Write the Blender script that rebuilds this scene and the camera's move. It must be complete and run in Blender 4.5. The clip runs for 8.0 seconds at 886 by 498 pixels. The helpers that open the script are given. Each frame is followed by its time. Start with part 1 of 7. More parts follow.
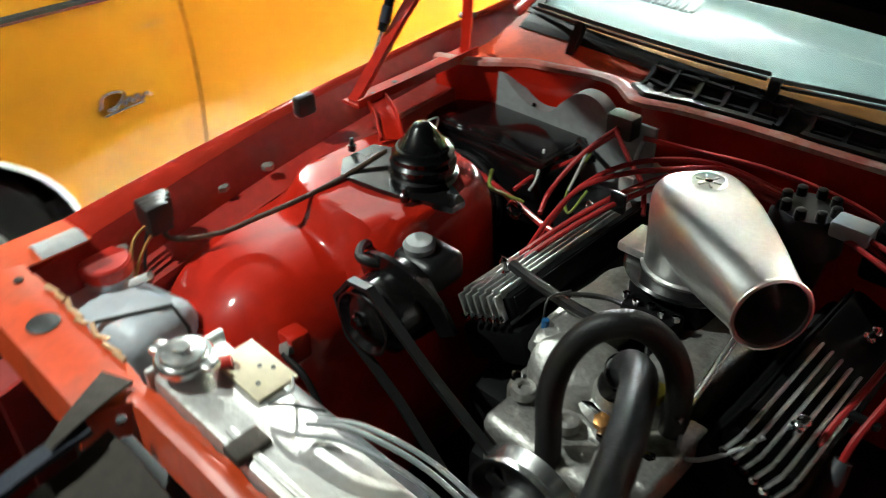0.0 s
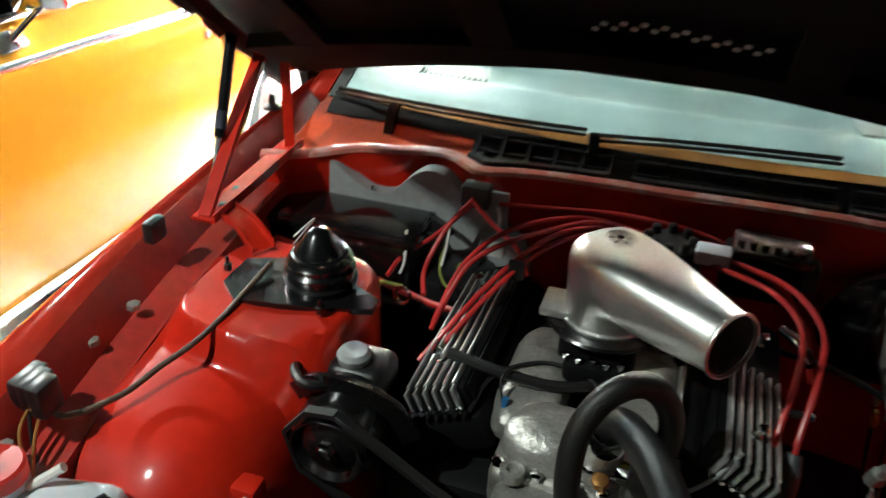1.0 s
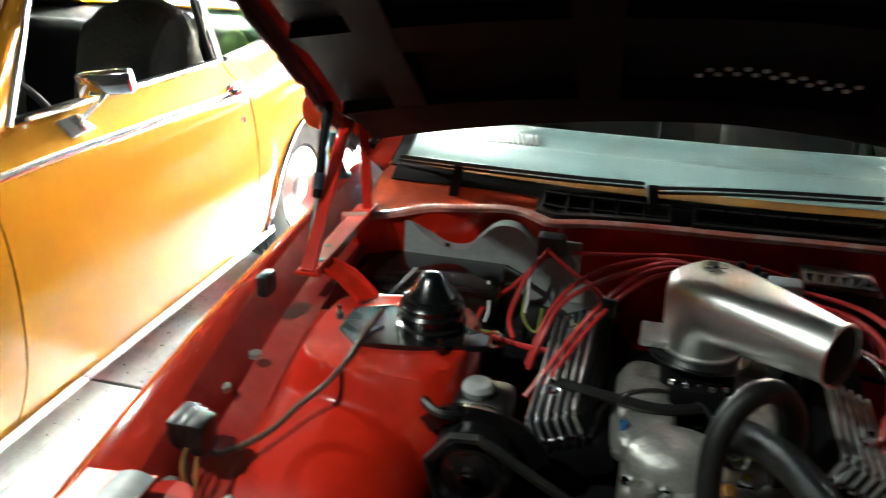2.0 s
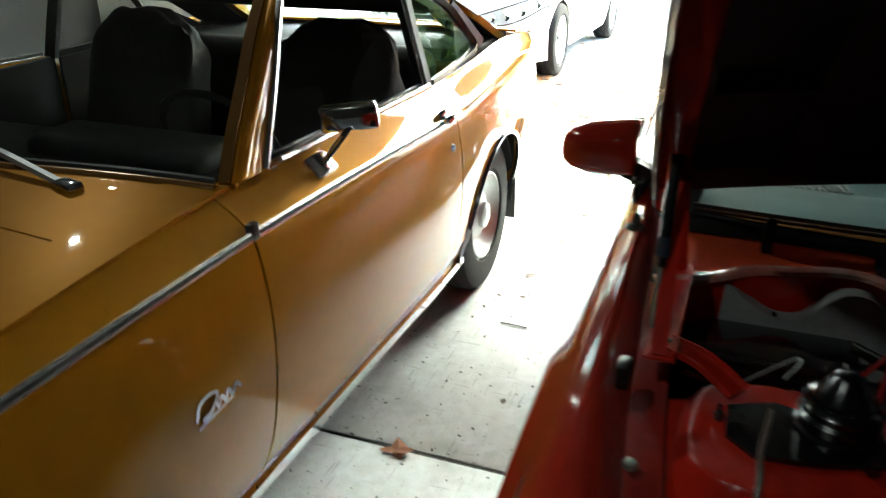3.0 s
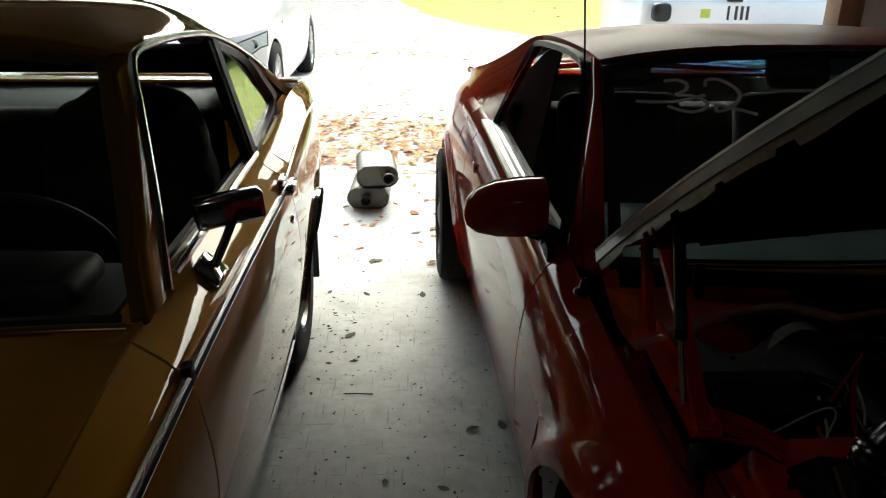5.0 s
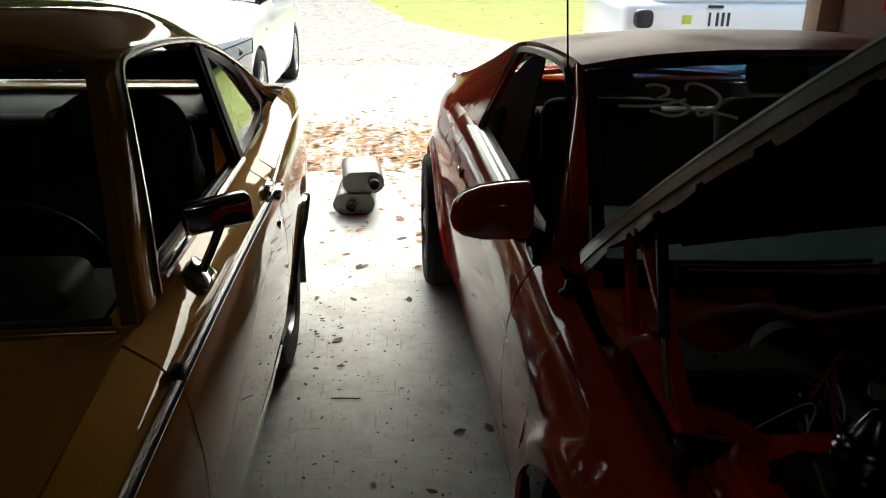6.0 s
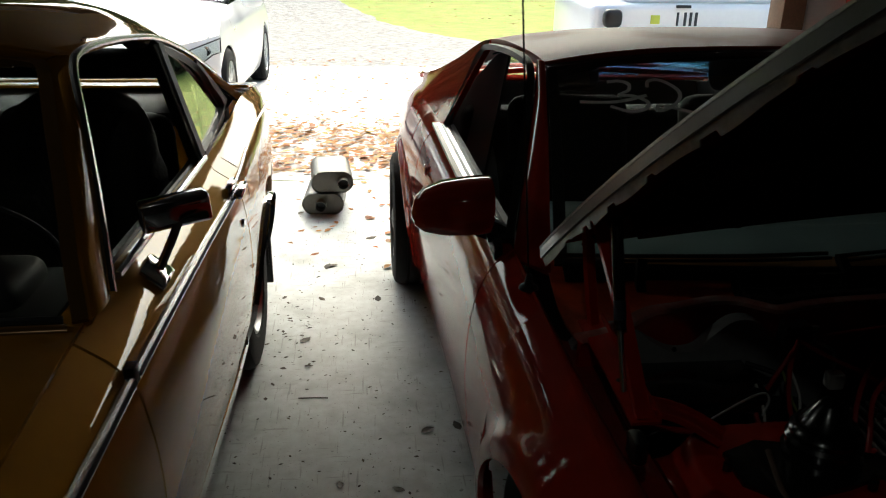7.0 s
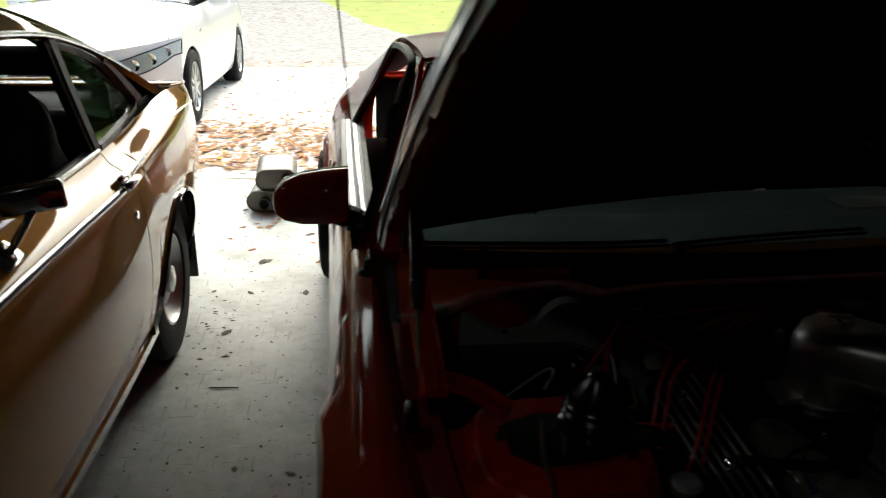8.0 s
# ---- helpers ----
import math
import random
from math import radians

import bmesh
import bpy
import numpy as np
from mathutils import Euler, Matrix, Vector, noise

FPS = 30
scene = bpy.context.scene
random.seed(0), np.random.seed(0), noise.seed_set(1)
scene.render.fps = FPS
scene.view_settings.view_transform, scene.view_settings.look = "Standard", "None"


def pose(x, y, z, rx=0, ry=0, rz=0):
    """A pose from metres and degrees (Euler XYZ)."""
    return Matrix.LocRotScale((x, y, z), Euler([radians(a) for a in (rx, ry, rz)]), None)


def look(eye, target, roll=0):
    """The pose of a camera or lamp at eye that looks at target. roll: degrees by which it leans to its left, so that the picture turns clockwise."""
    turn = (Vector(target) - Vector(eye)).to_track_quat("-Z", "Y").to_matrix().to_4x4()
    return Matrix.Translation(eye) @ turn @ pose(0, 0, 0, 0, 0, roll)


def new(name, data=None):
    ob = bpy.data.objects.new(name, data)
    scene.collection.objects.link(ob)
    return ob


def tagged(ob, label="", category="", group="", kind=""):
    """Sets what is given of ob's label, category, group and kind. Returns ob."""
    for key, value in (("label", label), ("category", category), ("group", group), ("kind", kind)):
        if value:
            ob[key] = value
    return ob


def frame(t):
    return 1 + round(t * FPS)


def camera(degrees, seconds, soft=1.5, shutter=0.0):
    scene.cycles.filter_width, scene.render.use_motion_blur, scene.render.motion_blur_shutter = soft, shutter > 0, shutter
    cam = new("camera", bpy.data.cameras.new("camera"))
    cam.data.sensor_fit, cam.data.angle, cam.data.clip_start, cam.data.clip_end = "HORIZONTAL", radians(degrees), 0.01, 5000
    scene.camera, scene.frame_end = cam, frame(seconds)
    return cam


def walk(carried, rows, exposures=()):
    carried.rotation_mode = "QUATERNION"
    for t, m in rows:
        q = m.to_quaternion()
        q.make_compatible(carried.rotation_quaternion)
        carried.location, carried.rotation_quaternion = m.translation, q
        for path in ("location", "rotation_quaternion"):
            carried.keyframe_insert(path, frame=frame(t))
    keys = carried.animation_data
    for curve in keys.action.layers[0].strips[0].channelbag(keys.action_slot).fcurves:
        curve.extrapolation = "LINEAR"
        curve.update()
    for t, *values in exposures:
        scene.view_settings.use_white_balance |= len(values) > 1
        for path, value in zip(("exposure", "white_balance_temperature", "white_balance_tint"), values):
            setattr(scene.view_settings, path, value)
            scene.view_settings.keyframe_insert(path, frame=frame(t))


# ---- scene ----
cam = camera(57.0, 8.0, 1.05, 0.5)
PATH = [
    (0, (1.875, -1.746, 1.615), (0.719, -0.588, 0.465), -1.2),
    (0.5, (1.609, -1.806, 1.614), (0.781, -0.398, 0.46), -1.0),
    (1, (1.507, -1.913, 1.663), (0.975, -0.288, 0.625), 1.8),
    (1.2, (1.502, -1.973, 1.674), (1.027, -0.298, 0.69), 1.5),
    (2.3, (1.153, -2.119, 1.613), (0.644, -0.366, 0.796), -0.1),
    (2.5, (1.029, -2.09, 1.662), (0.437, -0.38, 0.809), -1.6),
    (2.7, (0.89, -2.068, 1.649), (0.257, -0.362, 0.819), -1.1),
    (3, (0.745, -2.008, 1.645), (0.095, -0.31, 0.812), -0.5),
    (3.3, (0.576, -1.865, 1.632), (-0.075, -0.168, 0.798), -1.0),
    (3.5, (0.501, -1.816, 1.662), (-0.125, -0.115, 0.818), -0.6),
    (4, (0.316, -1.796, 1.679), (0.05, 0.0, 0.839), -0.4),
    (4.5, (0.183, -1.841, 1.696), (0.199, -0.007, 0.898), 0.6),
    (6, (0.171, -1.903, 1.697), (0.296, -0.057, 0.939), 0.7),
    (6.5, (0.179, -1.91, 1.694), (0.33, -0.061, 0.946), 0.7),
    (7, (0.204, -1.908, 1.686), (0.389, -0.066, 0.931), 0.9),
    (7.5, (0.362, -1.962, 1.695), (0.546, -0.118, 0.944), 0.9),
    (8, (0.554, -2.026, 1.686), (0.737, -0.181, 0.937), 0.9),
]
EXPOSURES = [(0.0, 7.6, 5950, -3), (1.2, 7.45, 5950, -3), (2.3, 6.85, 5950, -4), (2.5, 6.45, 5950, -5), (2.7, 5.8, 5950, -6), (3.0, 4.55, 5950, -6), (3.5, 3.2, 6050, -6), (4.0, 2.65, 6050, -6), (4.5, 2.2, 6100, -4), (6.0, 1.75, 6250, 0), (8.0, 1.70, 6250, 0)]
LAMPS = [((0.15, -2.00, 2.52), (0.6, -0.9, 0.6), 0.195), ((-1.95, 0.7, 2.52), (-0.6, -0.6, 0.6), 0.65)]

walk(cam, [(t, look(e, g, r)) for t, e, g, r in PATH], EXPOSURES)

# ---- light ----
world = bpy.data.worlds.new("world")
scene.world = world
world.use_nodes = True
wn = world.node_tree.nodes
sky = wn.new("ShaderNodeTexSky")
sky.sky_type = "NISHITA"
sky.sun_disc = False
sky.sun_elevation = radians(42)
sky.sun_rotation = radians(8)
sky.air_density, sky.dust_density, sky.ozone_density = 1.0, 6.0, 0.5
world.node_tree.links.new(sky.outputs[0], wn["Background"].inputs[0])
wn["Background"].inputs[1].default_value = 0.135

sun = new("sun", bpy.data.lights.new("sun", "SUN"))
sun.data.energy, sun.data.angle, sun.data.color = 0.60, radians(60), (1.0, 0.98, 0.94)
sun.matrix_world = look((1.4, 16.0, 9.1), (0, 6, 0))

for at, aim, watts in LAMPS:
    lamp = new("ceiling_bulb_light", bpy.data.lights.new("ceiling_bulb_light", "AREA"))
    lamp.data.shape, lamp.data.size, lamp.data.energy, lamp.data.color = "DISK", 0.045, watts, (1.0, 0.965, 0.89)
    lamp.matrix_world = look(at, aim)


# ---- materials ----
def mat(name, color, rough=0.5, metal=0.0, coat=0.0, vary=0.12, scale=6.0, bump=0.0, bscale=60.0, spec=0.5, dirt=0.0, dirt_color=(0.12, 0.1, 0.08), dirt_scale=3.0, flake=0.0, coat_ior=1.5, coat_rough=0.02):
    """A node material: base colour varied at two scales, optional dirt patches, bump and clear coat."""
    m = bpy.data.materials.new(name)
    m.use_nodes = True
    n, l = m.node_tree.nodes, m.node_tree.links
    b = n["Principled BSDF"]
    b.inputs["Roughness"].default_value, b.inputs["Metallic"].default_value = rough, metal
    b.inputs["Coat Weight"].default_value, b.inputs["Coat Roughness"].default_value = coat, coat_rough
    b.inputs["Specular IOR Level"].default_value = spec
    b.inputs["Coat IOR"].default_value = coat_ior
    tc = n.new("ShaderNodeTexCoord")
    big, fine = n.new("ShaderNodeTexNoise"), n.new("ShaderNodeTexNoise")
    big.inputs["Scale"].default_value, fine.inputs["Scale"].default_value = scale, scale * 9
    big.inputs["Detail"].default_value = fine.inputs["Detail"].default_value = 4
    l.new(tc.outputs["Object"], big.inputs["Vector"])
    l.new(tc.outputs["Object"], fine.inputs["Vector"])
    add = n.new("ShaderNodeMath")
    add.operation = "MULTIPLY_ADD"
    add.inputs[1].default_value = 0.5
    l.new(fine.outputs[0], add.inputs[0])
    half = n.new("ShaderNodeMath")
    half.operation = "MULTIPLY"
    half.inputs[1].default_value = 0.5
    l.new(big.outputs[0], half.inputs[0])
    l.new(half.outputs[0], add.inputs[2])
    rng = n.new("ShaderNodeMapRange")
    rng.inputs["From Min"].default_value, rng.inputs["From Max"].default_value = 0.3, 0.7
    rng.inputs["To Min"].default_value, rng.inputs["To Max"].default_value = 1 - vary, 1 + vary
    l.new(add.outputs[0], rng.inputs["Value"])
    mul = n.new("ShaderNodeVectorMath")
    mul.operation = "SCALE"
    mul.inputs[0].default_value = color
    l.new(rng.outputs[0], mul.inputs["Scale"])
    out = mul.outputs[0]
    if dirt:
        dn = n.new("ShaderNodeTexNoise")
        dn.inputs["Scale"].default_value, dn.inputs["Detail"].default_value = dirt_scale, 8
        l.new(tc.outputs["Object"], dn.inputs["Vector"])
        dr = n.new("ShaderNodeMapRange")
        dr.inputs["From Min"].default_value, dr.inputs["From Max"].default_value = 0.52, 0.68
        dr.inputs["To Max"].default_value = dirt
        l.new(dn.outputs[0], dr.inputs["Value"])
        mix = n.new("ShaderNodeMix")
        mix.data_type = "RGBA"
        l.new(dr.outputs[0], mix.inputs[0])
        l.new(out, mix.inputs[6])
        mix.inputs[7].default_value = (*dirt_color, 1)
        out = mix.outputs[2]
        rr = n.new("ShaderNodeMapRange")
        rr.inputs["To Min"].default_value, rr.inputs["To Max"].default_value = rough, min(1, rough + 0.35)
        l.new(dr.outputs[0], rr.inputs["Value"])
        l.new(rr.outputs[0], b.inputs["Roughness"])
    l.new(out, b.inputs["Base Color"])
    if bump or flake:
        bn = n.new("ShaderNodeTexNoise")
        bn.inputs["Scale"].default_value, bn.inputs["Detail"].default_value = bscale, 5
        l.new(tc.outputs["Object"], bn.inputs["Vector"])
        bp = n.new("ShaderNodeBump")
        bp.inputs["Strength"].default_value, bp.inputs["Distance"].default_value = max(bump, flake), 0.01 if bump else 0.001
        l.new(bn.outputs[0], bp.inputs["Height"])
        l.new(bp.outputs[0], b.inputs["Normal"])
    return m


def glass(name, tint, rough=0.0, ior=1.45):
    m = bpy.data.materials.new(name)
    m.use_nodes = True
    b = m.node_tree.nodes["Principled BSDF"]
    b.inputs["Base Color"].default_value = (*tint, 1)
    b.inputs["Roughness"].default_value, b.inputs["Transmission Weight"].default_value, b.inputs["IOR"].default_value = rough, 1.0, ior
    return m


M_GOLD = mat("gold_paint", (0.350, 0.149, 0.0085), 0.42, 0.18, 1.0, 0.05, 3.0, spec=0.0, coat_ior=1.45, coat_rough=0.022)
M_RED = mat("red_paint", (0.29, 0.017, 0.009), 0.5, 0.0, 0.75, 0.10, 4.0, spec=0.0, coat_ior=1.5, coat_rough=0.08, dirt=0.10, dirt_color=(0.24, 0.05, 0.035), dirt_scale=2.2, bump=0.07, bscale=5.0)
M_REDDULL = mat("oxidised_red_paint", (0.30, 0.040, 0.026), 0.45, 0.0, 0.15, 0.12, 3.0, spec=0.3, coat_rough=0.25, dirt=0.5, dirt_color=(0.32, 0.11, 0.08), dirt_scale=3.5, bump=0.05, bscale=9.0)
M_BAYRED = mat("engine_bay_red_paint", (0.52, 0.017, 0.006), 0.38, 0.0, 1.0, 0.12, 6.0, spec=0.1, coat_rough=0.07, bump=0.03, bscale=9.0, dirt=0.40, dirt_color=(0.05, 0.008, 0.006), dirt_scale=5.0)
M_LEDGE = mat("dusty_dark_red_paint", (0.36, 0.024, 0.017), 0.5, 0.0, 0.5, 0.25, 7.0, spec=0.2, coat_rough=0.15, dirt=0.6, dirt_color=(0.22, 0.07, 0.06), dirt_scale=6.0, bump=0.06, bscale=30)
M_REDPRIMER = mat("bare_orange_red_paint", (0.70, 0.085, 0.022), 0.42, 0.0, 0.2, 0.18, 9.0, dirt=0.35, dirt_color=(0.3, 0.05, 0.03), dirt_scale=12)
# Pale pink tone and patches paint a bright reflection onto the worn rim.
M_LIP = mat("worn_red_rim_pale_sheen", (0.52, 0.16, 0.13), 0.30, 0.0, 0.8, 0.25, 14, dirt=0.7, dirt_color=(0.66, 0.52, 0.48), dirt_scale=16)
M_CHROME = mat("chrome", (0.75, 0.75, 0.76), 0.08, 1.0, 0, 0.03, 8)
M_BRIGHT = mat("dulled_stainless_trim", (0.78, 0.78, 0.77), 0.27, 1.0, 0, 0.06, 12)
M_ALU = mat("brushed_aluminium", (0.86, 0.86, 0.84), 0.36, 1.0, 0, 0.08, 14, bump=0.04, bscale=220)
M_RIB = mat("machined_fin_edge", (0.70, 0.70, 0.69), 0.32, 0.8, 0, 0.2, 20, dirt=0.5, dirt_color=(0.06, 0.06, 0.06), dirt_scale=25)
M_CAST = mat("cast_aluminium", (0.46, 0.45, 0.42), 0.42, 0.7, 0, 0.25, 16, bump=0.25, bscale=120, dirt=0.6, dirt_color=(0.12, 0.10, 0.07), dirt_scale=14)
M_BLACK = mat("black_plastic", (0.009, 0.009, 0.0095), 0.38, 0, 0, 0.2, 20, bump=0.05, bscale=300)
M_RUBBER = mat("black_rubber", (0.008, 0.0078, 0.0075), 0.5, 0, 0, 0.25, 18, bump=0.1, bscale=200)
M_BOOT = mat("grey_rubber_boot", (0.055, 0.060, 0.066), 0.5, 0, 0, 0.25, 18, bump=0.1, bscale=150)
M_BLKMETAL = mat("black_painted_metal", (0.005, 0.005, 0.0055), 0.22, 0.0, 0.4, 0.25, 14, dirt=0.3, dirt_color=(0.025, 0.02, 0.016))
M_BLKMATTE = mat("matte_black_casting", (0.005, 0.005, 0.0052), 0.55, 0, 0, 0.3, 14, spec=0.12)
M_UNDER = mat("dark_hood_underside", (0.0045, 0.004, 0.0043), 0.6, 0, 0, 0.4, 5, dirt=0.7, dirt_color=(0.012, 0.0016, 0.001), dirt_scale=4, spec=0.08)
M_EDGE = mat("dark_edge_paint", (0.03, 0.032, 0.033), 0.35, 0, 0.2, 0.3, 14)
M_GREY = mat("grey_primer", (0.32, 0.33, 0.33), 0.5, 0.1, 0, 0.18, 8, dirt=0.5, dirt_color=(0.12, 0.11, 0.10), dirt_scale=7)
M_STEEL = mat("bare_grey_steel", (0.24, 0.25, 0.25), 0.34, 0.75, 0, 0.25, 12, spec=0.4, bump=0.08, bscale=60, dirt=0.5, dirt_color=(0.12, 0.12, 0.12), dirt_scale=14)
M_WIRE = mat("red_silicone_wire", (0.45, 0.022, 0.022), 0.35, 0, 0.1, 0.08, 20)
M_WIREY = mat("green_yellow_wire", (0.25, 0.30, 0.06), 0.45, 0, 0, 0.1, 20)
M_WHITEPL = mat("white_plastic", (0.75, 0.74, 0.70), 0.4, 0, 0, 0.08, 12)
M_JUG = mat("cloudy_translucent_plastic", (0.58, 0.63, 0.68), 0.4, 0, 0.1, 0.12, 7, dirt=0.3, dirt_color=(0.35, 0.35, 0.34))
M_REDCAP = mat("red_plastic_cap", (0.55, 0.03, 0.02), 0.4, 0, 0, 0.1, 12)
M_AMBERGLOW = mat("amber_reflection_brown", (0.22, 0.09, 0.02), 0.35, 0, 0, 0.2, 8, bump=0.1, bscale=250)
M_DASH = mat("pale_blue_grey_vinyl", (0.25, 0.33, 0.34), 0.42, 0, 0, 0.12, 10, bump=0.1, bscale=250, dirt=0.25, dirt_color=(0.25, 0.25, 0.23))
M_CLOTH = mat("dark_seat_cloth", (0.012, 0.011, 0.010), 0.85, 0, 0, 0.25, 14, bump=0.3, bscale=300)
M_BROWNCLOTH = mat("brown_seat_cover", (0.014, 0.011, 0.008), 0.7, 0, 0.0, 0.25, 9, bump=0.4, bscale=40)
M_VINYLBLK = mat("black_vinyl", (0.007, 0.0068, 0.0065), 0.55, 0, 0, 0.2, 9, spec=0.25, bump=0.08, bscale=250)
M_TYRE = mat("tyre_rubber", (0.012, 0.0118, 0.0115), 0.82, 0, 0, 0.25, 10, spec=0.2, bump=0.1, bscale=150, dirt=0.25, dirt_color=(0.035, 0.033, 0.03))
M_STEELW = mat("painted_steel_wheel", (0.42, 0.43, 0.43), 0.35, 0.8, 0, 0.1, 10, dirt=0.3)
M_DKWHEEL = mat("dark_alloy_wheel", (0.05, 0.05, 0.05), 0.4, 0.6, 0, 0.15, 10)
M_WHITECAR = mat("white_car_paint", (0.84, 0.845, 0.845), 0.3, 0, 0.8, 0.03, 3)
M_MUFF = mat("aluminised_steel", (0.12, 0.118, 0.105), 0.42, 0.4, 0, 0.15, 10, bump=0.05, bscale=90, dirt=0.35, dirt_color=(0.2, 0.17, 0.13), dirt_scale=9)
M_LAMPBACK = mat("grey_lamp_bowl", (0.07, 0.075, 0.08), 0.25, 0.6, 0, 0.35, 22)
M_WOOD = mat("brown_door_frame", (0.13, 0.075, 0.04), 0.7, 0, 0, 0.25, 7, bump=0.2, bscale=60)
# Walls coloured as if in deep shade; only the doorway wall stays pale.
M_WALL = mat("shaded_wall_board", (0.055, 0.053, 0.050), 0.8, 0, 0, 0.12, 3, bump=0.1, bscale=80, spec=0.1, dirt=0.3, dirt_color=(0.12, 0.115, 0.105), dirt_scale=1.5)
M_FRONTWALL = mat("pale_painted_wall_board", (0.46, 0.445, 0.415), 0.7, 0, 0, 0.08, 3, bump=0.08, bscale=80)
M_RAD = mat("dull_pale_aluminium", (0.60, 0.59, 0.57), 0.38, 0.6, 0, 0.2, 12, bump=0.12, bscale=90, dirt=0.45, dirt_color=(0.36, 0.31, 0.22), dirt_scale=9)
M_DUST = mat("dusty_brown_plastic", (0.060, 0.050, 0.040), 0.85, 0, 0, 0.3, 8, bump=0.3, bscale=35, dirt=0.7, dirt_color=(0.11, 0.098, 0.082), dirt_scale=6)
M_NAVY = mat("dusty_dark_blue_webbing", (0.018, 0.024, 0.042), 0.7, 0, 0, 0.3, 20, bump=0.2, bscale=150)
M_COREORANGE = mat("orange_red_support_paint", (0.70, 0.080, 0.020), 0.38, 0, 0.5, 0.15, 7, dirt=0.5, dirt_color=(0.30, 0.08, 0.03), dirt_scale=9)
# Ceiling coloured near-black so it bounces and mirrors almost no daylight.
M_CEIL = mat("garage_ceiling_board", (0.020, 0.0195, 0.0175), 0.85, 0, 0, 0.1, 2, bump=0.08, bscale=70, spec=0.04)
M_BEIGE = mat("beige_lamp_coat", (0.75, 0.66, 0.45), 0.5, 0, 0, 0.15, 9)
M_TEXT = mat("chalk_paint_marker", (0.72, 0.72, 0.70), 0.8, 0, 0, 0.15, 60)
M_DARKTEXT = mat("dark_lettering", (0.03, 0.035, 0.04), 0.5, 0, 0, 0.1, 20)
M_SIGNY = mat("yellow_green_sign", (0.55, 0.62, 0.08), 0.5, 0, 0, 0.1, 20)
M_BLUE = mat("blue_plastic", (0.03, 0.14, 0.35), 0.4, 0, 0, 0.1, 20)
M_LOOM = mat("brown_taped_loom", (0.075, 0.035, 0.018), 0.6, 0, 0, 0.45, 60, bump=0.4, bscale=120)
M_COPPER = mat("worn_orange_brass", (0.5, 0.25, 0.08), 0.4, 0.8, 0, 0.2, 20)
M_GLASS = glass("clear_glass", (0.86, 0.91, 0.88))
M_TINT = glass("tinted_blue_glass_band", (0.10, 0.35, 0.65))


# ---- mesh tools ----
def part(name, bm, material, parent=None, label="", smooth=True, kind=""):
    """Links a bmesh as one mesh object under a thing or a part."""
    me = bpy.data.meshes.new(name)
    bm.normal_update()
    bm.to_mesh(me)
    bm.free()
    me.materials.append(material)
    if smooth:
        for p in me.polygons:
            p.use_smooth = True
        me.set_sharp_from_angle(angle=radians(38))
    ob = new(name, me)
    if parent is not None:
        ob.parent = parent
    return tagged(ob, label, kind=kind)


def thing(name, label, category, at=(0, 0, 0), group="", kind=""):
    ob = new(name)
    ob.location = at
    ob.empty_display_size = 0.1
    bpy.context.view_layer.update()
    return tagged(ob, label, category, group, kind)


def keep(ob, parent):
    """Puts ob under parent without moving it."""
    ob.parent = parent
    ob.matrix_parent_inverse = parent.matrix_world.inverted()
    return ob


def box(bm, lo, hi, bevel=0.0, m=None, seg=2):
    r = bmesh.ops.create_cube(bm, size=1)
    vs = r["verts"]
    c = [(a + b) / 2 for a, b in zip(lo, hi)]
    s = [abs(b - a) for a, b in zip(lo, hi)]
    for v in vs:
        v.co = Vector((v.co.x * s[0] + c[0], v.co.y * s[1] + c[1], v.co.z * s[2] + c[2]))
    if bevel:
        es = list({e for v in vs for e in v.link_edges})
        r = bmesh.ops.bevel(bm, geom=es, offset=bevel, segments=seg, affect="EDGES", profile=0.5)
        vs = list({v for f in r["faces"] for v in f.verts} | {v for v in vs if v.is_valid})
    if m is not None:
        bmesh.ops.transform(bm, matrix=m, verts=[v for v in vs if v.is_valid])
    return bm


def new_box(lo, hi, bevel=0.0, m=None, seg=2):
    return box(bmesh.new(), lo, hi, bevel, m, seg)


def curve_points(pts, n=6):
    """Catmull-Rom through pts."""
    p = [Vector(q) for q in pts]
    if len(p) < 3:
        return p
    p = [2 * p[0] - p[1], *p, 2 * p[-1] - p[-2]]
    out = []
    for i in range(1, len(p) - 2):
        for k in range(n):
            t = k / n
            a, b, c, d = p[i - 1], p[i], p[i + 1], p[i + 2]
            out.append(0.5 * (2 * b + (c - a) * t + (2 * a - 5 * b + 4 * c - d) * t * t + (3 * b - a - 3 * c + d) * t ** 3))
    out.append(p[-2])
    return out


def sweep(bm, pts, section, smooth=6, up=(0, 0, 1), closed=True, cap=True, scale=None):
    """Carries a closed 2D section along points. section: list of (a, b), a sideways, b upwards."""
    p = curve_points(pts, smooth) if smooth else [Vector(q) for q in pts]
    rings, last = [], None
    for i, q in enumerate(p):
        d = (p[min(i + 1, len(p) - 1)] - p[max(i - 1, 0)]).normalized()
        ref = Vector(up) if last is None else last
        side = d.cross(ref)
        if side.length < 1e-4:
            side = d.cross(Vector((0.3, 1, 0.2)))
        side.normalize()
        upv = side.cross(d).normalized()
        last = upv
        k = 1.0 if scale is None else scale(i / max(1, len(p) - 1))
        rings.append([bm.verts.new(q + side * a * k + upv * b * k) for a, b in section])
    n = len(section)
    for r0, r1 in zip(rings, rings[1:]):
        for j in range(n if closed else n - 1):
            bm.faces.new((r0[j], r0[(j + 1) % n], r1[(j + 1) % n], r1[j]))
    if cap and closed:
        bm.faces.new(rings[0][::-1])
        bm.faces.new(rings[-1])
    return bm


